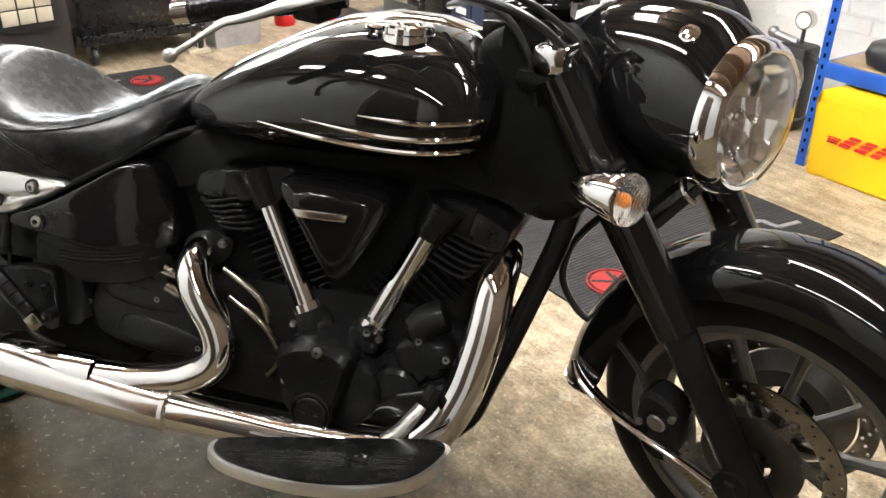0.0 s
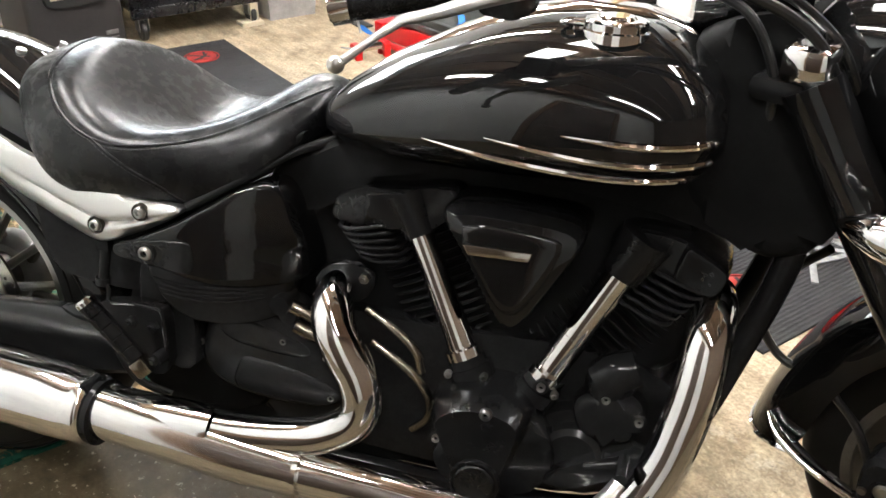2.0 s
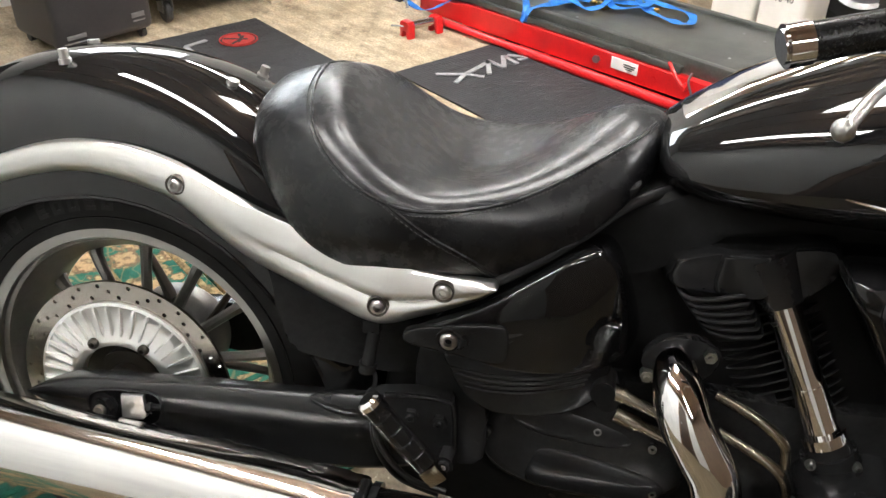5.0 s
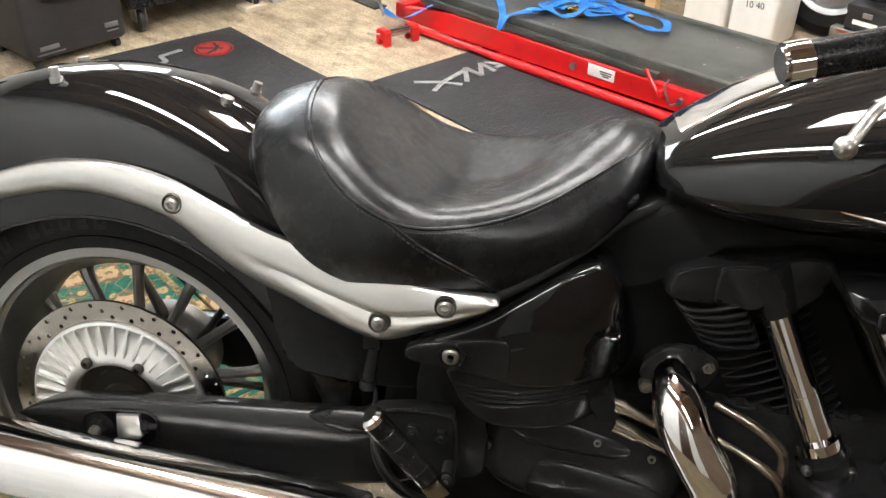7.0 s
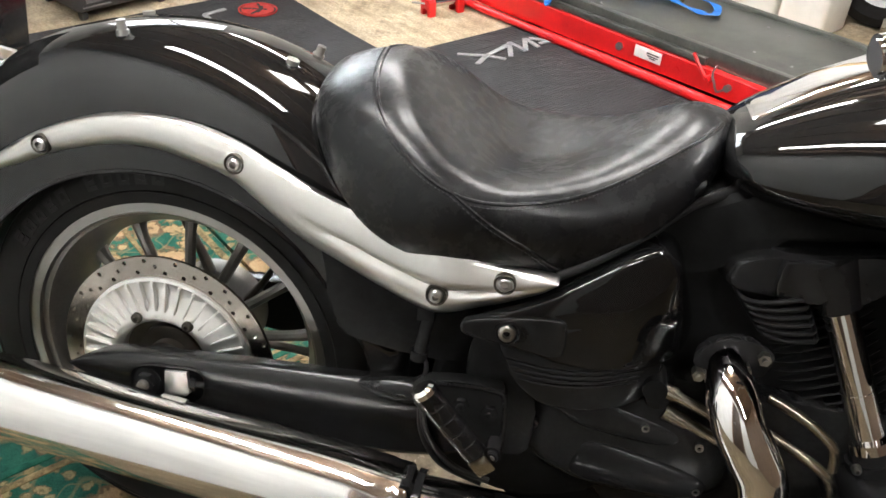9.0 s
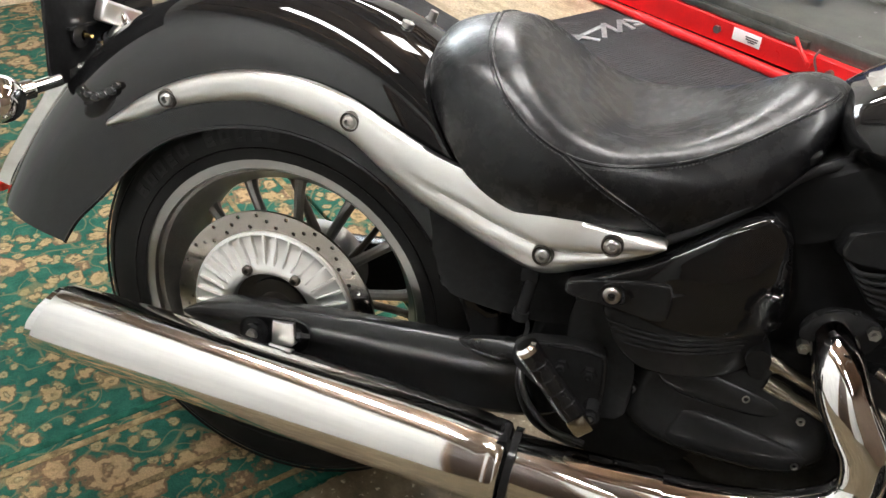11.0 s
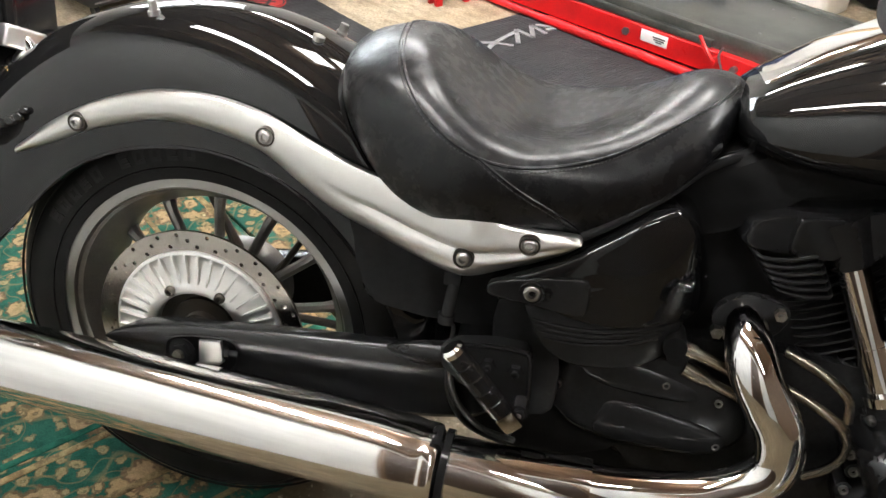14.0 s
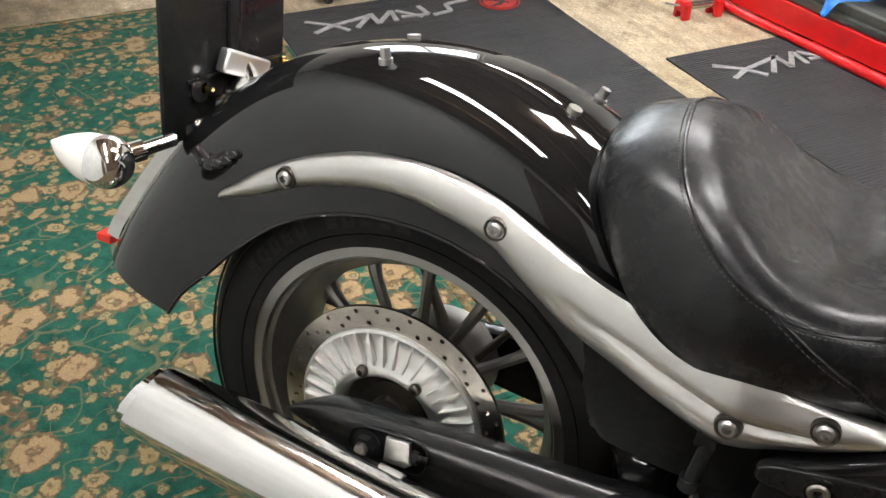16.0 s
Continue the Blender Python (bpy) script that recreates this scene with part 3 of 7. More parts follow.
def floor_mat(m, length, width, seed):
    """The long way along x; a printed bar mark and a red roundel at each end."""
    fm = thing("floor_mat", "dark ribbed floor mat with grey marks and a red roundel", "mat", m, "floor mats")
    rnd = random.Random(seed)
    n, k = 40, 20
    bm = bmesh.new()
    grid = [[bm.verts.new((length * i / n, width * j / k, 0.0065 + 0.0035 * noise.noise(Vector((i * 0.21 + seed, j * 0.23, 0))))) for j in range(k + 1)] for i in range(n + 1)]
    for i in range(n):
        for j in range(k):
            bm.faces.new((grid[i][j], grid[i + 1][j], grid[i + 1][j + 1], grid[i][j + 1]))
    edge = bmesh.ops.extrude_edge_only(bm, edges=[e for e in bm.edges if e.is_boundary])
    for v in edge["geom"]:
        if isinstance(v, bmesh.types.BMVert):
            v.co.z = 0.0005
    part("mat_sheet", bm, MATBLACK, fm)
    for end in (0, 1):
        def at(x, y):
            return (x, y) if end == 0 else (length - x, y)
        y0 = 0.10 if end == 0 else 0.20
        marks = [[(0.11, 0.0), (0.175, 0.075), (0.235, 0.11)], [(0.215, 0.005), (0.175, 0.075), (0.135, 0.215)], [(0.225, 0.14), (0.125, 0.215), (0.215, 0.215), (0.125, 0.285), (0.215, 0.275)], [(0.13, 0.30), (0.215, 0.365)], [(0.19, 0.30), (0.20, 0.39), (0.12, 0.385)], [(0.215, 0.405), (0.20, 0.47), (0.14, 0.475), (0.125, 0.56)]]
        for mk in marks:
            part("printed_bar", stroke([at(x, 1.1 * y + y0) if end == 0 else at(x, 1.1 * y + y0 + 0.15) for x, y in mk], 0.018, 0.008, 0.0118), PRINT_GREY, fm, "faded grey printed bar")
        cy = width - 0.18 if end == 0 else 0.17
        cx, _ = at(0.19, 0)
        part("roundel", revolve([(0.070, 0.008), (0.070, 0.0118), (0.075, 0.0118), (0.075, 0.008)], (cx, cy, 0), 40, "z", closed=True), PRINT_RED, fm, "red printed ring")
        part("roundel", revolve([(0.0005, 0.0118), (0.062, 0.0118), (0.062, 0.008), (0.0005, 0.008)], (cx, cy, 0), 40, "z", closed=True), PRINT_RED, fm, "red printed disc")
        for k, a in enumerate((-0.5, 0.9, 2.2)):
            c, s = math.cos(a), math.sin(a)
            h = 0.0124 + 0.0003 * k
            part("dark_flash", stroke([(cx - 0.058 * c, cy - 0.058 * s), (cx + 0.008, cy + 0.010), (cx + 0.036 * c, cy + 0.036 * s)], 0.011, 0.008, h), MATBLACK, fm, "dark printed flash")
    return fm


floor_mat(ROOM @ pose(-2.17, 0.38, 0.0), 2.05, 1.00, 1)
floor_mat(ROOM @ pose(-1.35, 1.49, 0.0), 2.04, 1.02, 2)

case_ob = thing("black_case", "small black plastic case with a white label on a box", "case", ROOM @ pose(-0.37, 3.22, 0.09))
part("case_body", box(-0.09, 0.09, -0.05, 0.06, 0.0, 0.095, 0.010), VINYL, case_ob)
part("case_lid", box(-0.092, 0.092, -0.052, 0.062, 0.066, 0.098, 0.008), VINYL, case_ob)
part("label", box(-0.055, 0.045, -0.0515, -0.0495, 0.022, 0.040, 0), LABEL, case_ob, "white label")
part("clasp", box(-0.02, 0.02, -0.058, -0.050, 0.055, 0.075, 0.003), STEEL, case_ob)
solid("metal_box", box(-0.13, 0.12, -0.08, 0.08, 0.0, 0.09, 0.008), WORN_CHROME, "dull bare metal box on the floor", "box", ROOM @ pose(-0.37, 3.23, 0))

# motorcycle lift, turned a little against the wall
LIFT = ROOM @ pose(-1.66, 1.95, 0, 0, 0, 4.6)
lift = thing("motorcycle_lift", "low red motorcycle lift with a grey steel deck", "lift", LIFT)
LX = 1.66
part("deck", box(0.05, LX, 0.055, 0.50, 0.152, 0.166, 0.003), LIFT_GREY, lift, "scratched grey deck plate")
for y in (0.040, 0.500):
    part("deck_edge", box(0.02, LX, y - 0.012, y + 0.014, 0.128, 0.178, 0.003), LIFT_GREY, lift, "grey deck edge")
part("deck_step", box(0.02, 1.13, 0.006, 0.026, 0.126, 0.150, 0.003), LIFT_GREY, lift, "grey step along the deck")
part("deck_apron", box(0.02, LX, 0.030, 0.034, 0.100, 0.128, 0.001), LIFT_GREY, lift)
for y in (0.0, 0.46):
    part("side_beam", plate([(-0.12, 0.036), (-0.12, 0.085), (0.18, 0.122), (LX, 0.122), (LX, 0.050), (0.55, 0.040), (0.2, 0.037)], y, y + 0.03, 0.004), LIFT_RED, lift, "red painted side beam")
    part("base_tube", join(rod((-0.02, y - 0.012, 0.022), (0.46, y - 0.012, 0.022), 0.015, 14), rod((0.45, y - 0.012, 0.022), (LX, y - 0.012, 0.024), 0.0185, 14)), LIFT_RED, lift, "red base tube")
part("cross_beam", box(-0.12, -0.06, 0.0, 0.49, 0.045, 0.10, 0.004), LIFT_RED, lift)
part("inner_frame", box(0.1, LX - 0.05, 0.10, 0.42, 0.02, 0.12, 0.004), LIFT_RED, lift)
part("pivot_bolt", rod((0.80, 0.001, 0.085), (0.80, -0.012, 0.085), 0.014, 6), STEEL, lift)
for x, y in ((1.216, 0.153), (1.356, 0.142), (1.126, 0.401), (1.215, 0.384), (0.62, 0.10), (0.30, 0.12), (0.40, 0.44)):
    part("rivet", ball((x, y, 0.1665), 0.0048, (1, 1, 0.5), 12), STEEL, lift, "worn bright rivet head")
lbl = part("label", box(0.862, 0.972, -0.0025, 0.001, 0.072, 0.113, 0.0005), LABEL, lift, "white sticker")
for z, w in ((0.098, 0.050), (0.090, 0.044), (0.083, 0.026)):
    part("text_bar", box(0.938 - w / 2, 0.938 + w / 2, -0.0035, -0.002, z - 0.0022, z + 0.0022, 0), INK, lbl)
part("latch", join(tube([(1.09, -0.004, 0.158), (1.125, -0.020, 0.132), (1.165, -0.028, 0.100)], 0.0065, 8, 4), rod((1.165, 0.0, 0.098), (1.165, -0.032, 0.098), 0.012, 12)), LIFT_RED, lift, "red latch lever")
part("chain_clip", tube([(1.185, -0.012, 0.150), (1.180, -0.022, 0.125), (1.195, -0.022, 0.090), (1.205, -0.016, 0.068), (1.225, -0.014, 0.080)], 0.004, 8, 5), STEEL, lift, "short steel chain")
part("lug", rod((1.235, 0.0, 0.088), (1.235, -0.016, 0.088), 0.012, 12), STEEL, lift)
for y in (0.14, 0.40):
    part("wheel_clamp", box(-0.08, 0.18, y, y + 0.012, 0.15, 0.30, 0.006), LIFT_GREY, lift, "grey wheel clamp plate")
part("clamp_bar", join(rod((-0.125, -0.08, 0.135), (-0.165, 0.46, 0.225), 0.014, 14), rod((-0.14, 0.14, 0.175), (-0.145, 0.20, 0.183), 0.026, 16)), STEEL, lift, "bare steel clamp bar")
part("bar_hook", tube([(-0.125, -0.08, 0.135), (-0.120, -0.10, 0.160), (-0.105, -0.115, 0.145), (-0.105, -0.10, 0.118), (-0.085, -0.10, 0.07)], 0.006, 8, 5), STEEL, lift, "steel hook")
part("lever_arm", plate([(-0.10, 0.15), (-0.06, 0.15), (-0.10, 0.33), (-0.13, 0.33)], 0.10, 0.13, 0.005), LIFT_RED, lift, "red upright lever")

roller = thing("roller_stand", "small steel roller between two red brackets on the floor", "stand", ROOM)
part("roller", rod((-1.625, 1.745, 0.045), (-1.605, 1.905, 0.045), 0.017, 18), WORN_CHROME, roller, "bare steel roller")
for t in (0.06, 0.88):
    u, v = -1.625 + 0.02 * t, 1.745 + 0.16 * t
    part("bracket", plate([(u - 0.030, 0.0), (u - 0.030, 0.055), (u - 0.02, 0.066), (u + 0.02, 0.066), (u + 0.030, 0.055), (u + 0.030, 0.0), (u + 0.014, 0.0), (u + 0.014, 0.030), (u - 0.014, 0.030), (u - 0.014, 0.0)], v - 0.016, v + 0.016, 0.003), LIFT_RED, roller, "red bracket")
part("pin", rod((-1.66, 1.70, 0.050), (-1.625, 1.745, 0.046), 0.004, 8), STEEL, roller)


def ribbon(pts, w, th=0.002, steps=6):
    """A flat strap through points (u, v, z) that lies level on its width."""
    line = [Vector(p) for p in catmull(pts, steps)]
    rings = []
    for i, p in enumerate(line):
        d = (line[min(i + 1, len(line) - 1)] - line[max(i - 1, 0)]).normalized()
        n = Vector((-d.y, d.x, 0.25 * math.sin(i * 0.7))).normalized() * w / 2
        up = Vector((0, 0, th))
        rings.append([p + n, p - n, p - n + up, p + n + up])
    return loft(rings)


strap = thing("ratchet_strap", "tangled blue ratchet strap lying on the lift deck", "strap", ROOM)
part("webbing", ribbon([(-1.80, 2.10, 0.20), (-1.66, 2.15, 0.185), (-1.52, 2.17, 0.182), (-1.38, 2.13, 0.186), (-1.25, 2.03, 0.188), (-1.20, 1.985, 0.176), (-1.19, 1.965, 0.14), (-1.18, 1.99, 0.184), (-1.17, 2.12, 0.182), (-1.15, 2.22, 0.182), (-1.06, 2.26, 0.186), (-0.98, 2.33, 0.190), (-0.90, 2.36, 0.184)], 0.028), STRAP, strap, "blue webbing")
part("webbing", ribbon([(-1.04, 2.42, 0.180), (-0.98, 2.36, 0.190), (-0.90, 2.32, 0.184), (-0.80, 2.31, 0.180), (-0.74, 2.32, 0.180), (-0.735, 2.36, 0.181), (-0.79, 2.42, 0.182), (-0.90, 2.42, 0.184), (-1.02, 2.40, 0.190)], 0.026), STRAP, strap, "blue webbing")
part("webbing", ribbon([(-1.12, 2.26, 0.180), (-1.04, 2.36, 0.196), (-0.97, 2.40, 0.190), (-0.92, 2.31, 0.198), (-1.00, 2.24, 0.188), (-1.09, 2.32, 0.204), (-1.02, 2.42, 0.192)], 0.026), STRAP, strap, "blue webbing")
part("webbing", ribbon([(-1.79, 1.87, 0.085), (-1.70, 1.89, 0.062), (-1.62, 1.91, 0.095), (-1.58, 1.97, 0.135), (-1.60, 2.03, 0.185)], 0.026), STRAP, strap, "blue webbing")
part("webbing", ribbon([(-1.207, 2.114, 0.182), (-1.138, 2.143, 0.190), (-1.145, 2.225, 0.196), (-1.137, 2.307, 0.190), (-1.074, 2.301, 0.204), (-1.027, 2.209, 0.194), (-1.053, 2.15, 0.186), (-1.12, 2.146, 0.200), (-1.19, 2.184, 0.188), (-1.192, 2.277, 0.184), (-1.136, 2.332, 0.190)], 0.026), STRAP, strap, "blue webbing")
part("webbing", ribbon([(-1.106, 2.326, 0.196), (-1.103, 2.403, 0.186), (-1.074, 2.443, 0.200), (-1.019, 2.378, 0.190), (-1.022, 2.306, 0.204), (-1.056, 2.281, 0.190)], 0.026), STRAP, strap, "blue webbing")
part("ratchet", join(box(-1.09, -1.03, 2.225, 2.265, 0.168, 0.195, 0.005), rod((-1.09, 2.215, 0.188), (-1.09, 2.275, 0.188), 0.008, 10)), BRASS, strap, "worn ratchet buckle")
part("ratchet", box(-0.93, -0.89, 2.345, 2.375, 0.168, 0.187, 0.004), BRASS, strap, "worn ratchet buckle")


# rolling tool chest
chest = thing("tool_chest", "black rolling steel tool chest on castors", "tool chest", ROOM)
part("chest_body", box(-2.78, -2.335, 1.03, 1.63, 0.135, 0.86, 0.008), CAB_BLACK, chest)
part("bottom_rail", join(box(-2.35, -2.315, 1.03, 1.63, 0.105, 0.150, 0.004), box(-2.78, -2.75, 1.03, 1.63, 0.105, 0.150, 0.004)), CAB_BLACK, chest)
zz = 0.19
for h in (0.155, 0.10, 0.10, 0.08, 0.08, 0.08):
    d = part("drawer", box(-2.345, -2.322, 1.045, 1.615, zz, zz + h - 0.012, 0.004), CAB_BLACK, chest, "black drawer front")
    part("handle_strip", box(-2.326, -2.310, 1.06, 1.60, zz + h - 0.030, zz + h - 0.016, 0.003), WORN_CHROME, d, "bright drawer pull")
    zz += h
for u in (-2.36, -2.74):
    for v in (1.08, 1.60):
        castor = part("castor", revolve([(0.0, -0.014), (0.040, -0.014), (0.045, -0.008), (0.045, 0.008), (0.040, 0.014), (0.0, 0.014)], (u, v, 0.0455), 28), VINYL, chest, "black castor wheel")
        part("castor_fork", join(box(u - 0.028, u + 0.028, v - 0.024, v - 0.018, 0.045, 0.108, 0.003), box(u - 0.028, u + 0.028, v + 0.018, v + 0.024, 0.045, 0.108, 0.003), box(u - 0.03, u + 0.03, v - 0.026, v + 0.026, 0.100, 0.108, 0.002)), STEEL, castor)
part("foot_bracket", join(box(-2.34, -2.325, 1.585, 1.625, 0.02, 0.12, 0.003), box(-2.38, -2.30, 1.53, 1.64, 0.0, 0.02, 0.003)), CREAM, chest, "pale foot bracket")
part("red_sticker", box(-2.3225, -2.319, 1.525, 1.585, 0.225, 0.275, 0.0005), BOXRED, chest, "small red sticker")

# cabinet heater
heater = thing("gas_heater", "charcoal cabinet heater with a cream front grille", "heater", ROOM @ pose(-2.17, 0.583, 0, 0, 0, 8.8) @ pose(2.36, -0.62, 0))
part("heater_body", box(-2.70, -2.36, 0.62, 1.02, 0.035, 0.72, 0.03, 4), HEATER, heater)
grille = part("grille", plate(smooth_poly([(0.69, 0.30), (0.69, 0.60), (0.73, 0.65), (0.93, 0.65), (0.965, 0.60), (0.965, 0.30), (0.93, 0.245), (0.73, 0.245)], 3), -0.02, 0.01, 0.006), VINYL, heater, "dark arched grille frame", ROOM.inverted() @ ROOM @ Matrix.Translation((-2.36, 0, 0)) @ Matrix.Rotation(radians(90), 4, "Z"))
for k in range(5):
    for j in range(3):
        part("heater_panel", box(-2.3405, -2.334, 0.715 + 0.075 * j, 0.783 + 0.075 * j, 0.275 + 0.068 * k, 0.338 + 0.068 * k, 0.003), CREAM, grille, "cream ceramic panel")
for u in (-2.66, -2.40):
    for v in (0.66, 0.98):
        part("heater_castor", rod((u, v - 0.010, 0.020), (u, v + 0.010, 0.020), 0.020, 16), VINYL, heater)
part("name_bar", join(box(-2.361, -2.357, 0.660, 0.735, 0.072, 0.088, 0.001), box(-2.361, -2.357, 0.645, 0.755, 0.056, 0.061, 0.0005)), BADGE, heater, "plain grey badge")
part("warning_bar", join(box(-2.361, -2.357, 0.925, 0.980, 0.094, 0.112, 0.001), box(-2.361, -2.357, 0.930, 0.980, 0.078, 0.083, 0.0005)), BADGE, heater, "plain grey badge")


def open_box(x0, x1, y0, y1, z0, z1, th, flare=0.0):
    """A bin with walls of some thickness, open above."""
    def loop(i, z, f):
        return [Vector((x0 + i - f, y0 + i - f, z)), Vector((x1 - i + f, y0 + i - f, z)), Vector((x1 - i + f, y1 - i + f, z)), Vector((x0 + i - f, y1 - i + f, z))]
    return loft([loop(0, z0, 0), loop(0, z1, flare), loop(-0.008, z1, flare), loop(-0.008, z1 + 0.008, flare), loop(th, z1 + 0.008, flare), loop(th, z0 + th, 0)])


tub = thing("plastic_tub", "cloudy grey plastic storage tub on the floor", "tub", ROOM)
part("tub_bin", open_box(-2.68, -2.34, 1.69, 1.93, 0.0, 0.24, 0.004, 0.02), TUBPLASTIC, tub)
part("tub_contents", box(-2.64, -2.38, 1.72, 1.90, 0.01, 0.17, 0.03), HEATER, tub, "grey rags in the tub")

# things beyond the lift
def can(m, label):
    c = thing("jerry_can", label, "can", m, "white cans by the wall")
    part("can_body", loft([[Vector((x * k + ox, y * k2, z)) for x, y in smooth_poly([(-0.1, -0.072), (-0.085, -0.088), (-0.06, -0.09), (0, -0.09), (0.06, -0.09), (0.085, -0.088), (0.1, -0.072), (0.1, 0), (0.1, 0.072), (0.085, 0.09), (0, 0.09), (-0.085, 0.09), (-0.1, 0.072), (-0.1, 0)], 3)] for z, k, k2, ox in ((0.0, 0.94, 0.94, 0), (0.012, 1.03, 1.03, 0), (0.25, 1.03, 1.03, 0), (0.30, 0.97, 1.0, 0), (0.33, 0.6, 0.85, 0.02), (0.335, 0.4, 0.6, 0.02))]), CANWHITE, c, "", None, True, 50)
    part("can_cap", rod((-0.055, 0, 0.30), (-0.055, 0, 0.345), 0.026, 20), VINYL, c, "black screw cap")
    part("can_handle", tube([(-0.02, 0, 0.325), (0.0, 0, 0.365), (0.06, 0, 0.365), (0.085, 0, 0.31)], 0.011, 10, 5), CANWHITE, c)
    return c


can(ROOM @ pose(-0.97, 3.06, 0), "white plastic can beside a pine post")
can2 = can(ROOM @ pose(-0.735, 3.04, 0), "white plastic can with a handwritten number")


def written(text, size, material, parent, m, name="handwriting"):
    cu = bpy.data.curves.new("text", "FONT")
    cu.body, cu.size, cu.extrude = text, size, 0.0004
    cu.align_x = "CENTER"
    tmp = new("tmp", cu)
    dg = bpy.context.evaluated_depsgraph_get()
    me = bpy.data.meshes.new_from_object(tmp.evaluated_get(dg))
    bpy.data.objects.remove(tmp)
    me.transform(m)
    me.materials.clear()
    me.materials.append(material)
    ob = new(name, me)
    ob.parent = parent
    return ob


written("10 40", 0.038, INK, can2, pose(0.005, -0.0938, 0.140, 90, -6, 0))
part("ink_line", box(-0.035, 0.03, -0.0945, -0.0925, 0.212, 0.2165, 0), INK, can2)

for u, v, h in ((-1.225, 2.96, 2.3), (-0.47, 3.36, 2.3)):
    solid("timber_post", box(u - 0.028, u + 0.028, v - 0.022, v + 0.022, 0, HIGH - 0.17, 0.004), PINE, "raw pine post standing against the wall", "post", ROOM, "pine posts")

for u0, u1, v0, h, lab in ((-1.66, -1.29, 3.02, 0.62, "black storage cabinet with a white label"), (-2.08, -1.70, 3.00, 0.80, "dark blue storage cabinet by the wall"), (-2.50, -2.12, 2.98, 0.55, "black storage cabinet with a white label")):
    cb = thing("storage_cabinet", lab, "cabinet", ROOM, "dark cabinets by the wall")
    m = NAVY if "blue" in lab else CAB_BLACK
    part("cabinet_body", box(u0, u1, v0, 3.40, 0.0, h, 0.006), m, cb)
    for k in range(2):
        dr = part("cabinet_door", box(u0 + 0.01 + k * (u1 - u0) / 2, u0 + (k + 1) * (u1 - u0) / 2 - 0.005, v0 - 0.014, v0, 0.04, h - 0.03, 0.004), m, cb)
        part("door_handle", rod((u0 + (0.42 + 0.16 * k) * (u1 - u0), v0 - 0.028, h * 0.45), (u0 + (0.42 + 0.16 * k) * (u1 - u0), v0 - 0.028, h * 0.62), 0.006, 10), STEEL, dr)
    part("label", box(u0 + 0.06, u0 + 0.15, v0 - 0.0165, v0 - 0.0145, 0.10, 0.135, 0), LABEL, cb, "white label")
bag = solid("crumpled_bag", ball((-1.42, 2.93, 0.075), 0.075, (1.1, 0.7, 1.0), 24), LABEL, "crumpled white plastic bag on the floor", "bag", ROOM)
for v in bag.data.vertices:
    v.co += Vector((1, 0.6, 0.6)) * 0.03 * noise.noise(v.co * 22)
tyre_s = thing("spare_tyre", "black spare tyre standing by the wall", "tyre", ROOM @ pose(-0.58, 3.28, 0.252, 0, 0, 12))
part("tyre_ring", revolve([(0.155, -0.05), (0.20, -0.06), (0.24, -0.045), (0.252, 0), (0.24, 0.045), (0.20, 0.06), (0.155, 0.05), (0.15, 0)], (0, 0, 0), 56, closed=True), RUBBER, tyre_s)
part("rim_ring", revolve([(0.155, -0.045), (0.135, -0.03), (0.13, 0.0), (0.135, 0.03), (0.155, 0.045), (0.15, 0)], (0, 0, 0), 56, closed=True), STEEL, tyre_s, "dull steel rim")
part("rim_dish", revolve([(0.135, 0.0), (0.06, -0.012), (0.0, -0.012), (0.0, -0.004), (0.06, -0.004), (0.133, 0.008)], (0, 0, 0), 40), STEEL, tyre_s)
rg = part_rag = solid("rag", ball((-2.16, 2.30, 0.012), 0.15, (1.0, 1.4, 0.07), 28), HEATER, "grey cloth lying flat on the floor", "cloth", ROOM)
for v in rg.data.vertices:
    v.co += Vector((0.05 * noise.noise(v.co * 9), 0.05 * noise.noise(v.co * 8 + Vector((3, 1, 2))), max(-0.001 - v.co.z, 0.012 * abs(noise.noise(v.co * 14)))))
solid("rubber_strip", box(-2.18, -1.99, 1.99, 2.06, 0.0, 0.008, 0.002), VINYL, "black rubber strip lying on the floor", "strip", ROOM @ pose(0, 0, 0))
jug = thing("red_bottle", "red plastic bottle standing on the floor", "bottle", ROOM @ pose(-2.62, 2.22, 0))
part("bottle_body", revolve([(0.0, 0.0), (0.055, 0.0), (0.06, 0.01), (0.06, 0.16), (0.045, 0.19), (0.02, 0.21), (0.02, 0.24), (0.0, 0.24)], (0, 0, 0), 28, "z"), LIFT_RED, jug)
part("bottle_cap", rod((0, 0, 0.235), (0, 0, 0.265), 0.023, 16), VINYL, jug)
jug2 = thing("blue_bottle", "blue plastic bottle standing on the floor", "bottle", ROOM @ pose(-2.52, 2.52, 0))
part("bottle_body", revolve([(0.0, 0.0), (0.05, 0.0), (0.055, 0.01), (0.055, 0.2), (0.04, 0.23), (0.02, 0.25), (0.02, 0.27), (0.0, 0.27)], (0, 0, 0), 28, "z"), BLUE, jug2)
part("bottle_cap", rod((0, 0, 0.265), (0, 0, 0.295), 0.023, 16), VINYL, jug2)

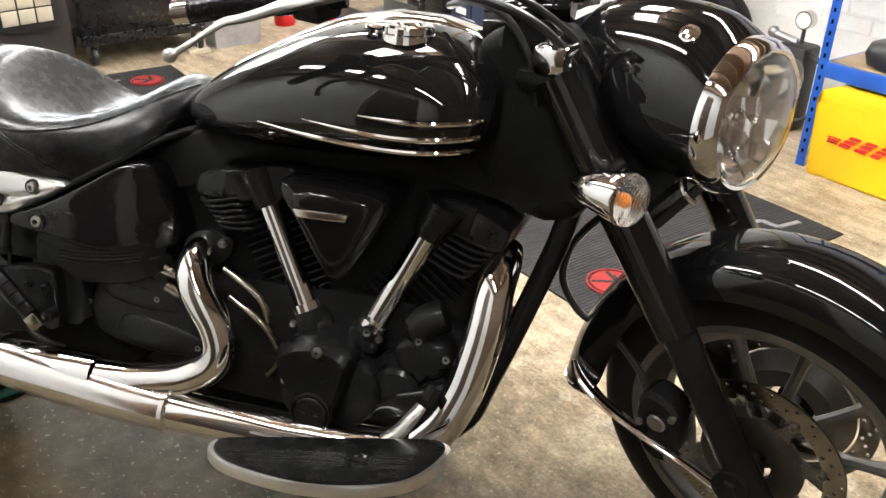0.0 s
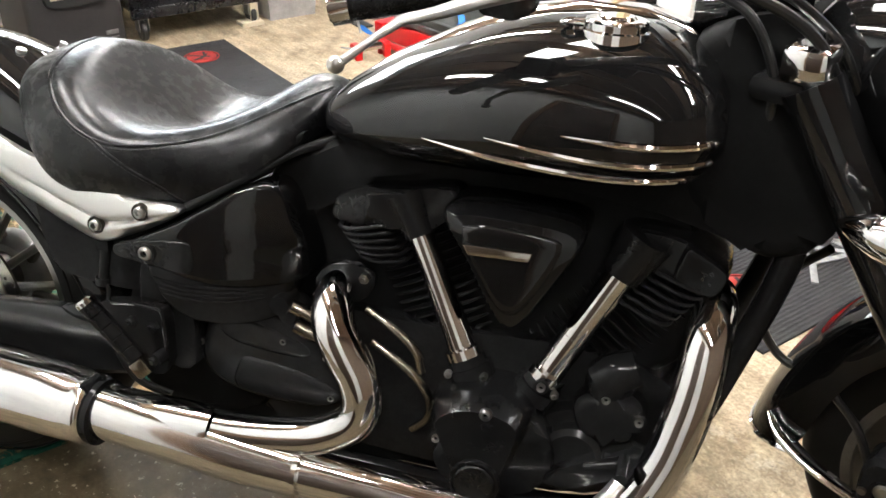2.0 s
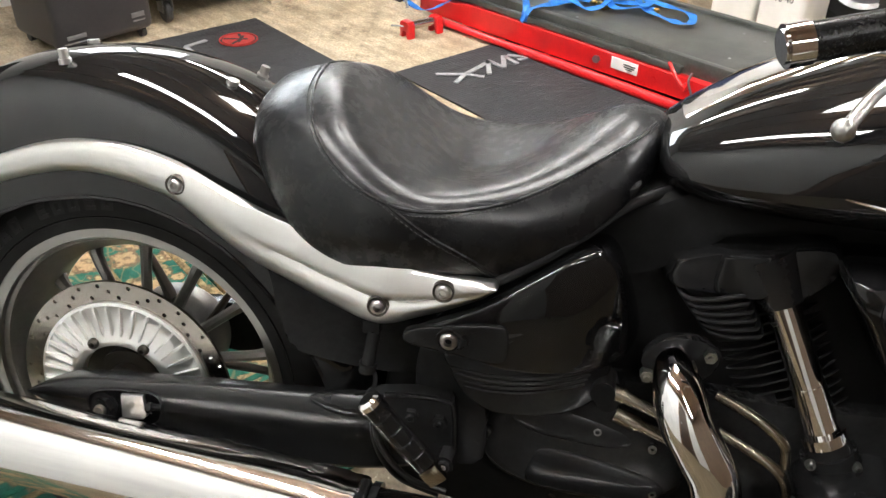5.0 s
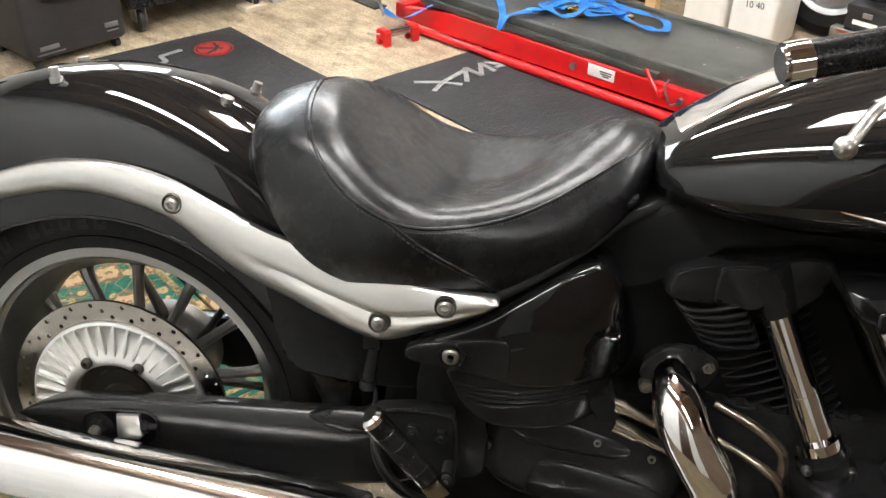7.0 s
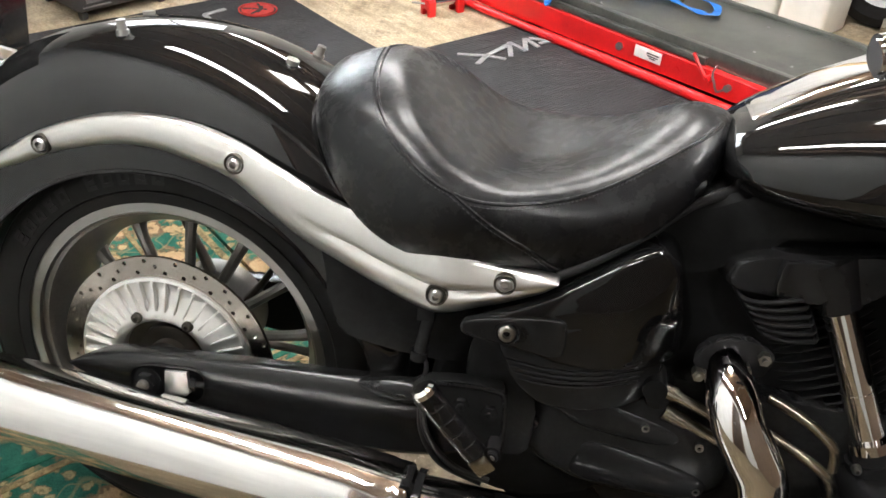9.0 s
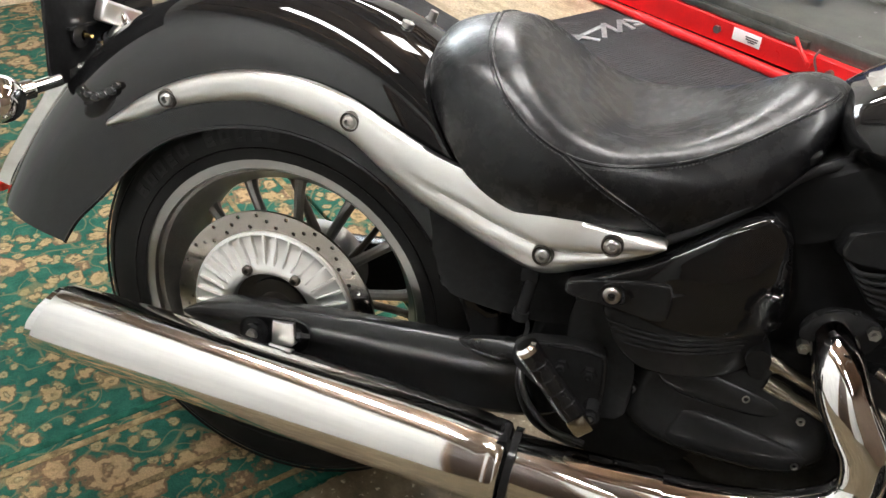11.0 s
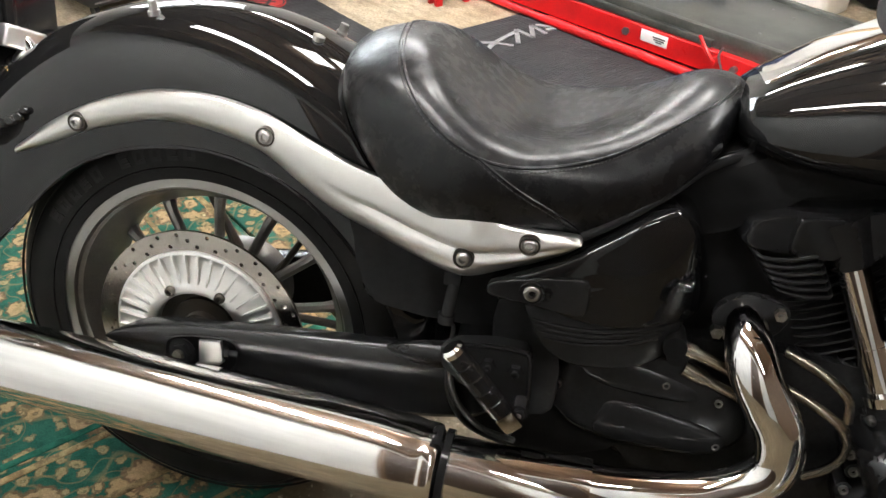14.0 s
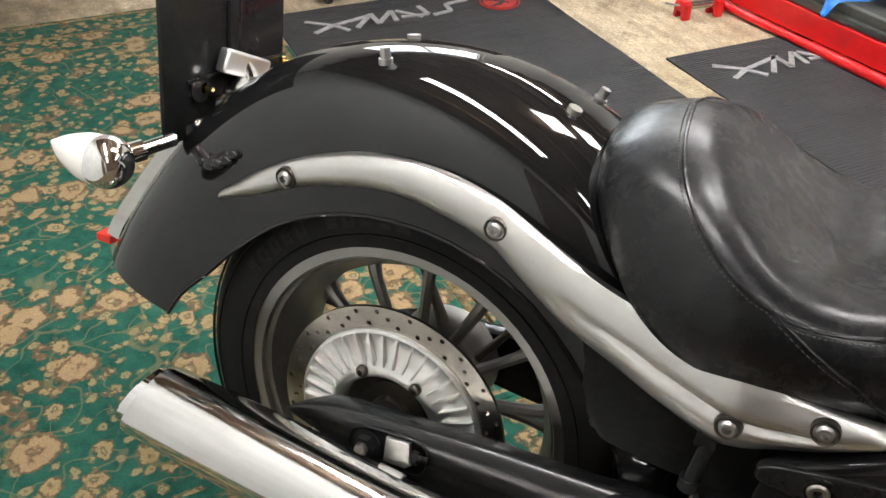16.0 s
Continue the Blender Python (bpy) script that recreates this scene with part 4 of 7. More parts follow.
# blue shelving with what stands on and under it
shelf = thing("shelving_unit", "blue steel shelving unit with a plywood shelf", "shelf", ROOM)
for u in (0.262, 1.20):
    for v in (2.905, 3.34):
        post_bm = join(box(u - 0.018, u + 0.018, v - 0.002, v + 0.001, 0.0, 1.7, 0.0006), box(u + (-0.018 if u < 1 else 0.015), u + (-0.015 if u < 1 else 0.018), v - 0.002, v + 0.036, 0.0, 1.7, 0.0006))
        pst = part("post", post_bm, BLUE, shelf, "blue perforated post")
        for k in range(40):
            z = 0.06 + 0.04 * k
            # holes drawn as near-black pills, their inner shade in the colour
            part("slot_hole", rod((u, v - 0.0032, z - 0.007), (u, v - 0.0032, z + 0.007), 0.0042, 8), DARKHOLE, pst)
for z in (0.345, 0.95, 1.55):
    part("beam", box(0.275, 1.19, 2.900, 2.925, z, z + 0.055, 0.003), BLUE, shelf, "blue shelf beam")
    part("beam", box(0.275, 1.19, 3.32, 3.345, z, z + 0.055, 0.003), BLUE, shelf, "blue shelf beam")
    part("end_beam", box(0.255, 0.275, 2.92, 3.33, z, z + 0.05, 0.003), BLUE, shelf)
    part("shelf_board", box(0.275, 1.19, 2.926, 3.318, z + 0.03, z + 0.056, 0.002), PLY, shelf, "plywood shelf board")
part("bracing", rod((0.27, 3.335, 0.10), (1.18, 3.335, 0.9), 0.006, 8), BLUE, shelf)

ybox = thing("yellow_crate", "yellow plastic transport box with red bars under the shelf", "box", ROOM)
rings = []
for z, k in ((0.0, -0.012), (0.012, 0.0), (0.285, 0.012), (0.315, 0.008), (0.330, -0.012), (0.333, -0.03)):
    rings.append([Vector((x, y, z)) for x, y in smooth_poly([(0.335 - k, 2.875 - k), (0.37 - k, 2.862 - k), (0.86 + k, 2.862 - k), (0.895 + k, 2.875 - k), (0.895 + k, 3.20 + k), (0.86 + k, 3.213 + k), (0.37 - k, 3.213 + k), (0.335 - k, 3.20 + k)], 3)])
yb = part("box_body", loft(rings), YELLOW, ybox, "", None, True, 40)
part("lid_line", loft([[Vector((x, y, z)) for x, y in smooth_poly([(0.321, 2.862), (0.36, 2.848), (0.87, 2.848), (0.909, 2.862), (0.909, 3.21), (0.87, 3.226), (0.36, 3.226), (0.321, 3.21)], 3)] for z in (0.283, 0.288)]), YELLOW, ybox)
for x0, dx in ((0.415, 0.045), (0.475, 0.045), (0.535, 0.038)):
    for k in range(3):
        part("red_bar", plate([(x0 + 0.016 * k + 0.004, 0.142 + 0.017 * k), (x0 + dx + 0.016 * k, 0.142 + 0.017 * k), (x0 + dx + 0.008 + 0.016 * k, 0.153 + 0.017 * k), (x0 + 0.012 + 0.016 * k, 0.153 + 0.017 * k)], 2.8475, 2.860, 0), BOXRED, ybox, "red printed bar")
for k in range(3):
    part("red_bar", box(0.375, 0.412 + 0.006 * k, 2.8480, 2.860, 0.143 + 0.009 * k, 0.147 + 0.009 * k, 0), BOXRED, ybox)
    part("red_bar", box(0.60 + 0.006 * k, 0.66, 2.8480, 2.860, 0.143 + 0.009 * k, 0.147 + 0.009 * k, 0), BOXRED, ybox)

saddle = thing("office_chair_seat", "black vinyl padded seat lying on the shelf", "seat", ROOM @ pose(0.60, 3.07, 0.401))
part("cushion", loft([[Vector((x * k, y * k, z)) for x, y in smooth_poly([(-0.21, -0.13), (0.0, -0.155), (0.21, -0.13), (0.23, 0.0), (0.2, 0.14), (-0.2, 0.14), (-0.23, 0.0)], 5)] for z, k in ((0.0, 0.8), (0.012, 0.95), (0.05, 1.0), (0.085, 0.95), (0.10, 0.8), (0.102, 0.5))]), VINYL, saddle, "", None, True, 60)
part("back_rest", loft([[Vector((x * k + 0.03, 0.09 + y * 0.4 * k + (z - 0.1) * 0.15, z)) for x, y in smooth_poly([(-0.17, -0.10), (0.17, -0.10), (0.18, 0.05), (-0.18, 0.05)], 5)] for z, k in ((0.09, 0.85), (0.13, 1.0), (0.32, 1.0), (0.37, 0.8))]), VINYL, saddle, "", None, True, 60)
part("piping", tube([(-0.12, -0.125, 0.10), (0.0, -0.142, 0.102), (0.14, -0.12, 0.10)], 0.006, 8, 5), BOXRED, saddle, "red piping")

gauge = thing("pressure_gauge", "old pressure gauge with hoses beside the shelving", "gauge", ROOM @ pose(-0.03, 3.22, 0.10))
part("gauge_dial", join(rod((0, -0.02, 0.345), (0, 0.02, 0.345), 0.036, 28)), WORN_CHROME, gauge, "round metal gauge")
part("gauge_face", rod((0, -0.0215, 0.345), (0, -0.0195, 0.345), 0.031, 28), LABEL, gauge, "white dial face")
part("gauge_pipe", join(rod((0, 0, 0.31), (0, 0, 0.22), 0.008, 10), tube([(0.0, 0, 0.24), (0.08, -0.02, 0.215), (0.16, -0.04, 0.20), (0.20, -0.04, 0.185)], 0.012, 10, 5)), VINYL, gauge, "black hose")
part("gauge_body", box(-0.07, 0.06, -0.06, 0.06, -0.10, 0.25, 0.015), VINYL, gauge, "black pump body")
part("gauge_valve", join(rod((-0.11, -0.02, 0.27), (-0.02, 0, 0.25), 0.018, 14), ball((-0.12, -0.02, 0.275), 0.024)), STEEL, gauge)
part("hose", tube([(0.05, -0.05, 0.20), (0.10, -0.10, 0.10), (0.08, -0.14, 0.02), (0.16, -0.18, 0.012), (0.22, -0.12, 0.05)], 0.007, 10, 6), VINYL, gauge, "black hose")

from mathutils.bvhtree import BVHTree

# ---- the motorcycle, leaning on its side stand ----
# x forward from the rear axle, y to its left, z up along its own middle plane
bike = thing("motorcycle", "black cruiser motorcycle with chrome exhaust leaning on its side stand", "motorcycle", pose(0, 0, 0, -11.2, 0, 0))
HEAD_X, RAKE, TURNED = 1.907, 31.3, -30.0
AXIS = Vector((-math.sin(radians(RAKE)), 0, math.cos(radians(RAKE))))
STEER = Matrix.Translation((HEAD_X, 0, 0)) @ Matrix.Rotation(radians(TURNED), 4, AXIS) @ Matrix.Translation((-HEAD_X, 0, 0))


def leg_x(z):
    return HEAD_X + 0.043 - z * math.tan(radians(RAKE))


# rear wheel
RA = Vector((0.010, 0.006, 0.331))


def tyre_profile(R, half, rim, crown):
    pts = []
    for k in range(25):
        a = math.pi * k / 24
        y = -half * math.cos(a)
        s = math.sin(a)
        r = rim + (R - rim) * s ** 0.62
        pts.append((r, y * (0.86 + 0.14 * s)))
    return pts


def wheel(centre, R, half, rim, spokes, name, label, xf, hub, spoke_r, disc_sides, disc_r, twist=0.0):
    rimw = half * 0.78
    prof = [(rim, -rimw), (rim + 0.004, -rimw - 0.003), (rim + 0.006, -rimw + 0.003), (rim - 0.004, -rimw + 0.012), (rim - 0.030, -rimw * 0.45), (rim - 0.034, 0), (rim - 0.030, rimw * 0.45), (rim - 0.004, rimw - 0.012), (rim + 0.006, rimw - 0.003), (rim + 0.004, rimw + 0.003), (rim, rimw), (rim - 0.020, rimw - 0.008), (rim - 0.042, rimw * 0.4), (rim - 0.044, 0), (rim - 0.042, -rimw * 0.4), (rim - 0.020, -rimw + 0.008)]
    w = part(name, revolve(prof, centre, 72, closed=True), CAST, bike, label, xf)
    part("tyre", revolve(tyre_profile(R, half, rim + 0.002, 0.1), centre, 72), RUBBER, w, "black rubber tyre", xf)
    part("rim_flange", revolve([(rim - 0.015, -rimw + 0.001), (rim - 0.012, -rimw - 0.004), (rim + 0.004, -rimw - 0.005), (rim + 0.006, -rimw - 0.002), (rim + 0.003, -rimw + 0.003), (rim - 0.010, -rimw + 0.003)], centre, 72, closed=True), RIMLIP if xf is None else CAST, w, "machined bright rim edge" if xf is None else "grey rim edge", xf)
    part("hub", revolve([(0.02, -half * 0.9), (hub * 0.8, -half * 0.85), (hub, -half * 0.5), (hub * 0.85, -0.01), (hub * 0.85, 0.01), (hub, half * 0.5), (hub * 0.8, half * 0.85), (0.02, half * 0.9)], centre, 32), CAST, w, "", xf)
    for k in range(spokes):
        a = 2 * math.pi * (k + twist) / spokes
        c, s = math.cos(a), math.sin(a)
        pts = [centre + Vector((r * c, y, r * s)) for r, y in ((hub * 0.8, -half * 0.25), (hub * 1.5, -half * 0.22), (rim * 0.7, -half * 0.12), (rim - 0.040, 0.0))]
        part("spoke", tube(pts, [spoke_r * 1.5, spoke_r * 1.05, spoke_r, spoke_r * 1.5], 8, 3), CAST, w, "", xf)
    for side in disc_sides:
        y = side * (half * 0.55 + 0.045)
        ring = disc_mesh(disc_r, disc_r * 0.815 if xf is None else disc_r * 0.775, centre + Vector((0, y, 0)))
        part("brake_disc", ring, DISC, w, "drilled steel brake disc", xf)
    return w


def disc_mesh(r1, r0, c, n=62, th=0.005):
    """A brake ring, drilled with round holes in three staggered rows, one hole to each sector."""
    order = (0.50, 0.78, 0.22, 0.78, 0.50, 0.22, 0.78, 0.22)
    bm = bmesh.new()

    def at(r, a, y):
        return bm.verts.new(c + Vector((r * math.cos(a), y, r * math.sin(a))))
    rm, step, hole = (r0 + r1) / 2, 2 * math.pi / n, min(0.0033, (r1 - r0) * 0.13)
    for k in range(n):
        a0, am, a1 = step * k, step * (k + 0.5), step * (k + 1)
        rc = r0 + (r1 - r0) * order[k % 8]
        rims, rings = [], []
        for y in (-th / 2, th / 2):
            rims.append([at(r, a, y) for r, a in ((r1, a0), (r1, am), (r1, a1), (rm, a1), (r0, a1), (r0, am), (r0, a0), (rm, a0))])
            rings.append([at(rc + hole * math.cos(b), am + hole * math.sin(b) / rc, y) for b in (radians(-45 + 45 * j) for j in range(8))])
        for j in range(8):
            i = (j + 1) % 8
            for o, q in zip(rims, rings):
                bm.faces.new((o[j], o[i], q[i], q[j]))
            bm.faces.new((rings[0][j], rings[0][i], rings[1][i], rings[1][j]))
            if j in (0, 1, 4, 5):
                bm.faces.new((rims[0][j], rims[0][i], rims[1][i], rims[1][j]))
    bmesh.ops.remove_doubles(bm, verts=bm.verts[:], dist=1e-5)
    return bm


rear = wheel(RA, 0.331, 0.095, 0.2325, 13, "rear_wheel", "grey cast rear wheel with slim spokes and black tyre", None, 0.052, 0.0085, (-1,), 0.162, 0.31)
part("hub_core", join(rod((RA.x, RA.y - 0.092, RA.z), (RA.x, RA.y + 0.09, RA.z), 0.050, 32), rod((RA.x, RA.y - 0.105, RA.z), (RA.x, RA.y - 0.09, RA.z), 0.030, 24)), DARKCAST, rear, "dark hub core")
part("hub_plate", revolve([(0.030, RA.y - 0.080), (0.058, RA.y - 0.082), (0.078, RA.y - 0.074), (0.080, RA.y - 0.066), (0.030, RA.y - 0.066)], (RA.x, 0, RA.z), 48, closed=True), DARKCAST, rear, "dark hub plate behind the disc carrier")
for k in range(6):
    a = radians(60 * k + 31)
    part("pulley_vane", tube([RA + Vector((r * math.cos(a + w), 0.050, r * math.sin(a + w))) for r, w in ((0.070, 0.0), (0.110, 0.16), (0.160, 0.26), (0.196, 0.28))], [0.013, 0.010, 0.009, 0.012], 10, 4, flat=0.6), DARKCAST, rear, "dark curved vane behind the spokes")
part("drive_pulley", revolve([(0.02, RA.y + 0.035), (0.040, RA.y + 0.032), (0.062, RA.y + 0.040), (0.076, RA.y + 0.058), (0.080, RA.y + 0.085), (0.070, RA.y + 0.10), (0.05, RA.y + 0.10)], (RA.x, 0, RA.z), 48), CAST, rear, "grey drive pulley")
# finned bright carrier of the rear disc
CY = RA.y - 0.1
carrier = part("disc_carrier", revolve([(0.066, CY + 0.002), (0.0665, CY - 0.009), (0.070, CY - 0.0105), (0.083, CY - 0.0085), (0.090, CY - 0.004), (0.122, CY - 0.003), (0.127, CY - 0.0055), (0.1315, CY - 0.004), (0.132, CY + 0.004), (0.066, CY + 0.004)], (RA.x, 0, RA.z), 96, closed=True), CARRIER, rear, "bright aluminium disc carrier with radial ribs")
rib_bm = loft([[Vector((r, y, -w)), Vector((r, y, w)), Vector((r, CY + 0.001, w * 1.05)), Vector((r, CY + 0.001, -w * 1.05))] for r, y, w in ((0.081, CY - 0.0085, 0.0011), (0.086, CY - 0.0105, 0.0014), (0.121, CY - 0.0105, 0.0017), (0.1265, CY - 0.0085, 0.0017), (0.128, CY - 0.004, 0.0013))])
rib_one = part("rib", rib_bm, CARRIER, carrier)
for k in range(38):
    ob = rib_one if k == 0 else new("rib", rib_one.data)
    ob.parent = carrier
    ob.matrix_basis = Matrix.Translation((RA.x, 0, RA.z)) @ Matrix.Rotation(-2 * math.pi * (k + 0.3) / 38, 4, "Y")
for k in range(6):
    a = radians(60 * k + 1)
    part("bolt", socket_bolt((RA.x + 0.077 * math.cos(a), CY - 0.011, RA.z + 0.077 * math.sin(a)), 0.0082), DARKCAST, carrier, "bronze carrier bolt")
# dark ring stands in for the shaded gap between disc and carrier
part("disc_shadow_ring", revolve([(0.130, CY + 0.006), (0.138, CY + 0.006), (0.138, CY + 0.010), (0.130, CY + 0.010)], (RA.x, 0, RA.z), 72, closed=True), DARKCAST, rear, "dark ring filling the shaded gap inside the disc")
# moulded rings and raised lettering on the tyre wall, as plain blocks
LETTERS = 150
for rr, yy in ((0.252, 0.0830), (0.296, 0.0780), (0.318, 0.0640)):
    part("sidewall_ring", revolve([(rr - 0.0022, RA.y - yy + 0.002), (rr, RA.y - yy - 0.0012), (rr + 0.0022, RA.y - yy + 0.002)], (RA.x, 0, RA.z), 96), RUBBER, rear)
def sidewall(r):
    """How far the tyre wall stands out from the wheel's middle at radius r."""
    sn = ((r - 0.2345) / 0.0965) ** (1 / 0.62)
    return 0.095 * math.sqrt(1 - sn * sn) * (0.86 + 0.14 * sn)


for k in range(11):
    if k == 5:
        continue
    a0 = radians(LETTERS - k * 5.5)
    bm = bmesh.new()
    bars = ((0.262, 0.284, 0.0, -0.022), (0.262, 0.284, -0.045, -0.066), (0.262, 0.268, -0.022, -0.045), (0.278, 0.284, -0.022, -0.045)) if k % 3 else ((0.262, 0.284, -0.002, -0.022), (0.270, 0.276, -0.022, -0.060), (0.278, 0.284, -0.022, -0.066), (0.262, 0.268, -0.022, -0.066))
    for r0, r1, d0, d1 in bars:
        q = [[bm.verts.new((RA.x + r * math.cos(a0 + da), RA.y - sidewall(r) - lift, RA.z + r * math.sin(a0 + da))) for r, da in ((r0, d0), (r0, d1), (r1, d1), (r1, d0))] for lift in (0.0008, -0.002)]
        bm.faces.new(q[0])
        for e in range(4):
            bm.faces.new((q[0][e], q[1][e], q[1][(e + 1) % 4], q[0][(e + 1) % 4]))
    part("raised_letter_block", bm, LETTER, rear, "raised block of tyre lettering")


# rear fender: a rounded shell swept round the wheel
def fender_shell(centre, rows, half, nsec=28, inner=0.004, soft=0.72):
    """rows: (angle, edge radius, crown radius, half width)."""
    rings = []
    dense = catmull(rows, 6)
    for ang, re, rt, w in dense:
        ring = []
        for shell in (0, 1):
            seq = range(nsec + 1) if shell == 0 else range(nsec, -1, -1)
            for k in seq:
                b = math.pi * k / nsec
                y = -w * math.copysign(abs(math.cos(b)) ** soft, math.cos(b))
                r = re + (rt - re) * math.sin(b) ** 0.78
                if shell:
                    y *= 1 - inner / w
                    r -= inner if 0 < k < nsec else 0
                a = radians(ang)
                ring.append(Vector((centre[0] + r * math.cos(a), centre[1] + y, centre[2] + r * math.sin(a))))
        rings.append(ring)
    return loft(rings, True, True)


fender_rows = [(-5, 0.345, 0.385, 0.105), (12, 0.330, 0.412, 0.118), (35, 0.320, 0.450, 0.128), (55, 0.320, 0.480, 0.130), (75, 0.316, 0.487, 0.130), (95, 0.308, 0.484, 0.130), (115, 0.302, 0.480, 0.130), (135, 0.297, 0.474, 0.128), (150, 0.304, 0.480, 0.126), (162, 0.328, 0.497, 0.124), (170, 0.344, 0.516, 0.122)]
fender_bm = fender_shell((0, 0.004, 0.32), fender_rows, 0.13, 40, soft=0.88)
FENDER_TREE = BVHTree.FromBMesh(fender_bm)
rear_fender = part("rear_fender", fender_bm, GLOSS, bike, "deep gloss black rear fender")
part("rolled_lip", tube([((re - 0.001) * math.cos(radians(g)), 0.004 - w * 0.995, 0.32 + (re - 0.001) * math.sin(radians(g))) for g, re, rt, w in catmull(fender_rows, 3)], 0.0032, 8, 1), GLOSS, rear_fender, "rolled fender lip")
for x, y, z in ((-0.057, -0.059, 0.806), (-0.064, 0.026, 0.803), (0.174, 0.064, 0.781), (0.166, -0.031, 0.776)):
    top = Vector((x, y, z))
    d = Vector((x, y * 0.4, z - 0.32)).normalized()
    base = FENDER_TREE.ray_cast(top + d * 0.1, -d)[0]
    stud = join(rod(base - d * 0.002, base + d * 0.005, 0.0084, 20), rod(base, base + (top - base) * 0.92, 0.0062, 20))
    part("stud", stud, LEVER, rear_fender, "polished fixing stud")
# small black tie-down knob and the plate behind it
part("side_knob", join(*[ball(p, r, (1.25, 0.8, 0.9), 14) for p, r in (((-0.272, -0.118, 0.626), 0.0062), ((-0.259, -0.119, 0.624), 0.0076), ((-0.246, -0.119, 0.630), 0.0080), ((-0.234, -0.118, 0.637), 0.0074), ((-0.225, -0.117, 0.647), 0.0064))]), GLOSS, rear_fender, "lumpy black grommet with glossy folds")


# brushed strut along the fender
UP = [(-0.240, 0.597), (-0.179, 0.641), (-0.116, 0.675), (-0.049, 0.698), (0.008, 0.707), (0.071, 0.706), (0.133, 0.692), (0.195, 0.668), (0.250, 0.650), (0.304, 0.640), (0.359, 0.629), (0.427, 0.619), (0.485, 0.6150), (0.526, 0.6150), (0.543, 0.6135), (0.5490, 0.6090)]
LO = [(-0.240, 0.584), (-0.182, 0.607), (-0.119, 0.637), (-0.050, 0.658), (0.007, 0.666), (0.063, 0.661), (0.126, 0.645), (0.182, 0.612), (0.232, 0.584), (0.280, 0.568), (0.341, 0.550), (0.409, 0.538), (0.468, 0.560), (0.526, 0.588), (0.543, 0.5990), (0.5490, 0.6045)]
STRUT_Y = [(-0.30, -0.112), (-0.239, -0.117), (-0.136, -0.126), (0.0, -0.132), (0.133, -0.138), (0.24, -0.154), (0.33, -0.176), (0.41, -0.194), (0.49, -0.198), (0.535, -0.197), (0.552, -0.192), (0.562, -0.184)]


def along(table, x):
    return float(np.interp(x, [p[0] for p in table], [p[1] for p in table]))


def strut():
    up, lo = catmull(UP, 6), catmull(LO, 6)
    rings = []
    n = len(up)
    for i, (a, b) in enumerate(zip(up, lo)):
        s = i / (n - 1)
        split = max(0.0, min(1.0, (a[0] - 0.22) / 0.1)) * max(0.0, min(1.0, (0.53 - a[0]) / 0.06))
        ring = []
        for k in range(15):
            f = k / 14
            x, z = b[0] + (a[0] - b[0]) * f, b[1] + (a[1] - b[1]) * f
            swell = 0.010 * max(0.0, 1 - abs(2 * f - 1) ** 2.2)
            groove = 0.010 * split * math.exp(-((f - 0.42) / 0.07) ** 2) + 0.006 * split * max(0.0, 0.42 - f) * 2
            ring.append(Vector((x, along(STRUT_Y, x) - swell + groove, z)))
        for k in range(14, -1, -1):
            f = k / 14
            x, z = b[0] + (a[0] - b[0]) * f, b[1] + (a[1] - b[1]) * f
            ring.append(Vector((x, along(STRUT_Y, x) + 0.010, z)))
        rings.append(ring)
    return loft(rings)


fender_strut = part("fender_strut", strut(), BRUSHED, bike, "brushed aluminium fender strut", sharp=60)
for x, z, y in ((-0.133, 0.648, -0.137), (0.137, 0.668, -0.149), (0.489, 0.599, -0.207), (0.411, 0.567, -0.202)):
    part("bolt_cup", revolve([(0.009, 0.006), (0.0105, -0.001), (0.0125, -0.0022), (0.0138, 0.004)], (x, y, z), 24), DARKCAST, fender_strut)
    part("bolt", socket_bolt((x, y + 0.001, z), 0.0092, 0.007), LEVER, fender_strut)

# swingarm with the axle slot
ARM_LINE = ((-0.112, 0.333, 0.331), (-0.098, 0.341, 0.323), (-0.070, 0.353, 0.311), (-0.030, 0.3635, 0.298), (0.020, 0.3705, 0.290), (0.071, 0.3755, 0.284), (0.148, 0.383, 0.277), (0.223, 0.3885, 0.276), (0.304, 0.3945, 0.279), (0.38, 0.401, 0.288), (0.44, 0.406, 0.302), (0.485, 0.406, 0.330))


def arm_mesh(out, s):
    """The arm along x: a rolled upper edge, a flat upper face and a hollow lower one."""
    rings = []
    for x, zt, zb in catmull(ARM_LINE, 4):
        h = zt - zb
        k = min(1.0, h / 0.05)
        sec = ((-0.034, -0.04), (-0.016, 0.0), (-0.008, -0.012), (-0.003, -0.05), (0.0, -0.11), (0.0015, -0.40), (-0.0005, -0.46), (-0.0045, -0.56), (-0.0055, -0.76), (-0.003, -0.92), (-0.010, -1.0), (-0.034, -0.97))
        rings.append([Vector((x, s * (out + dy * k), zt + f * h)) for dy, f in sec])
    return loft(rings)


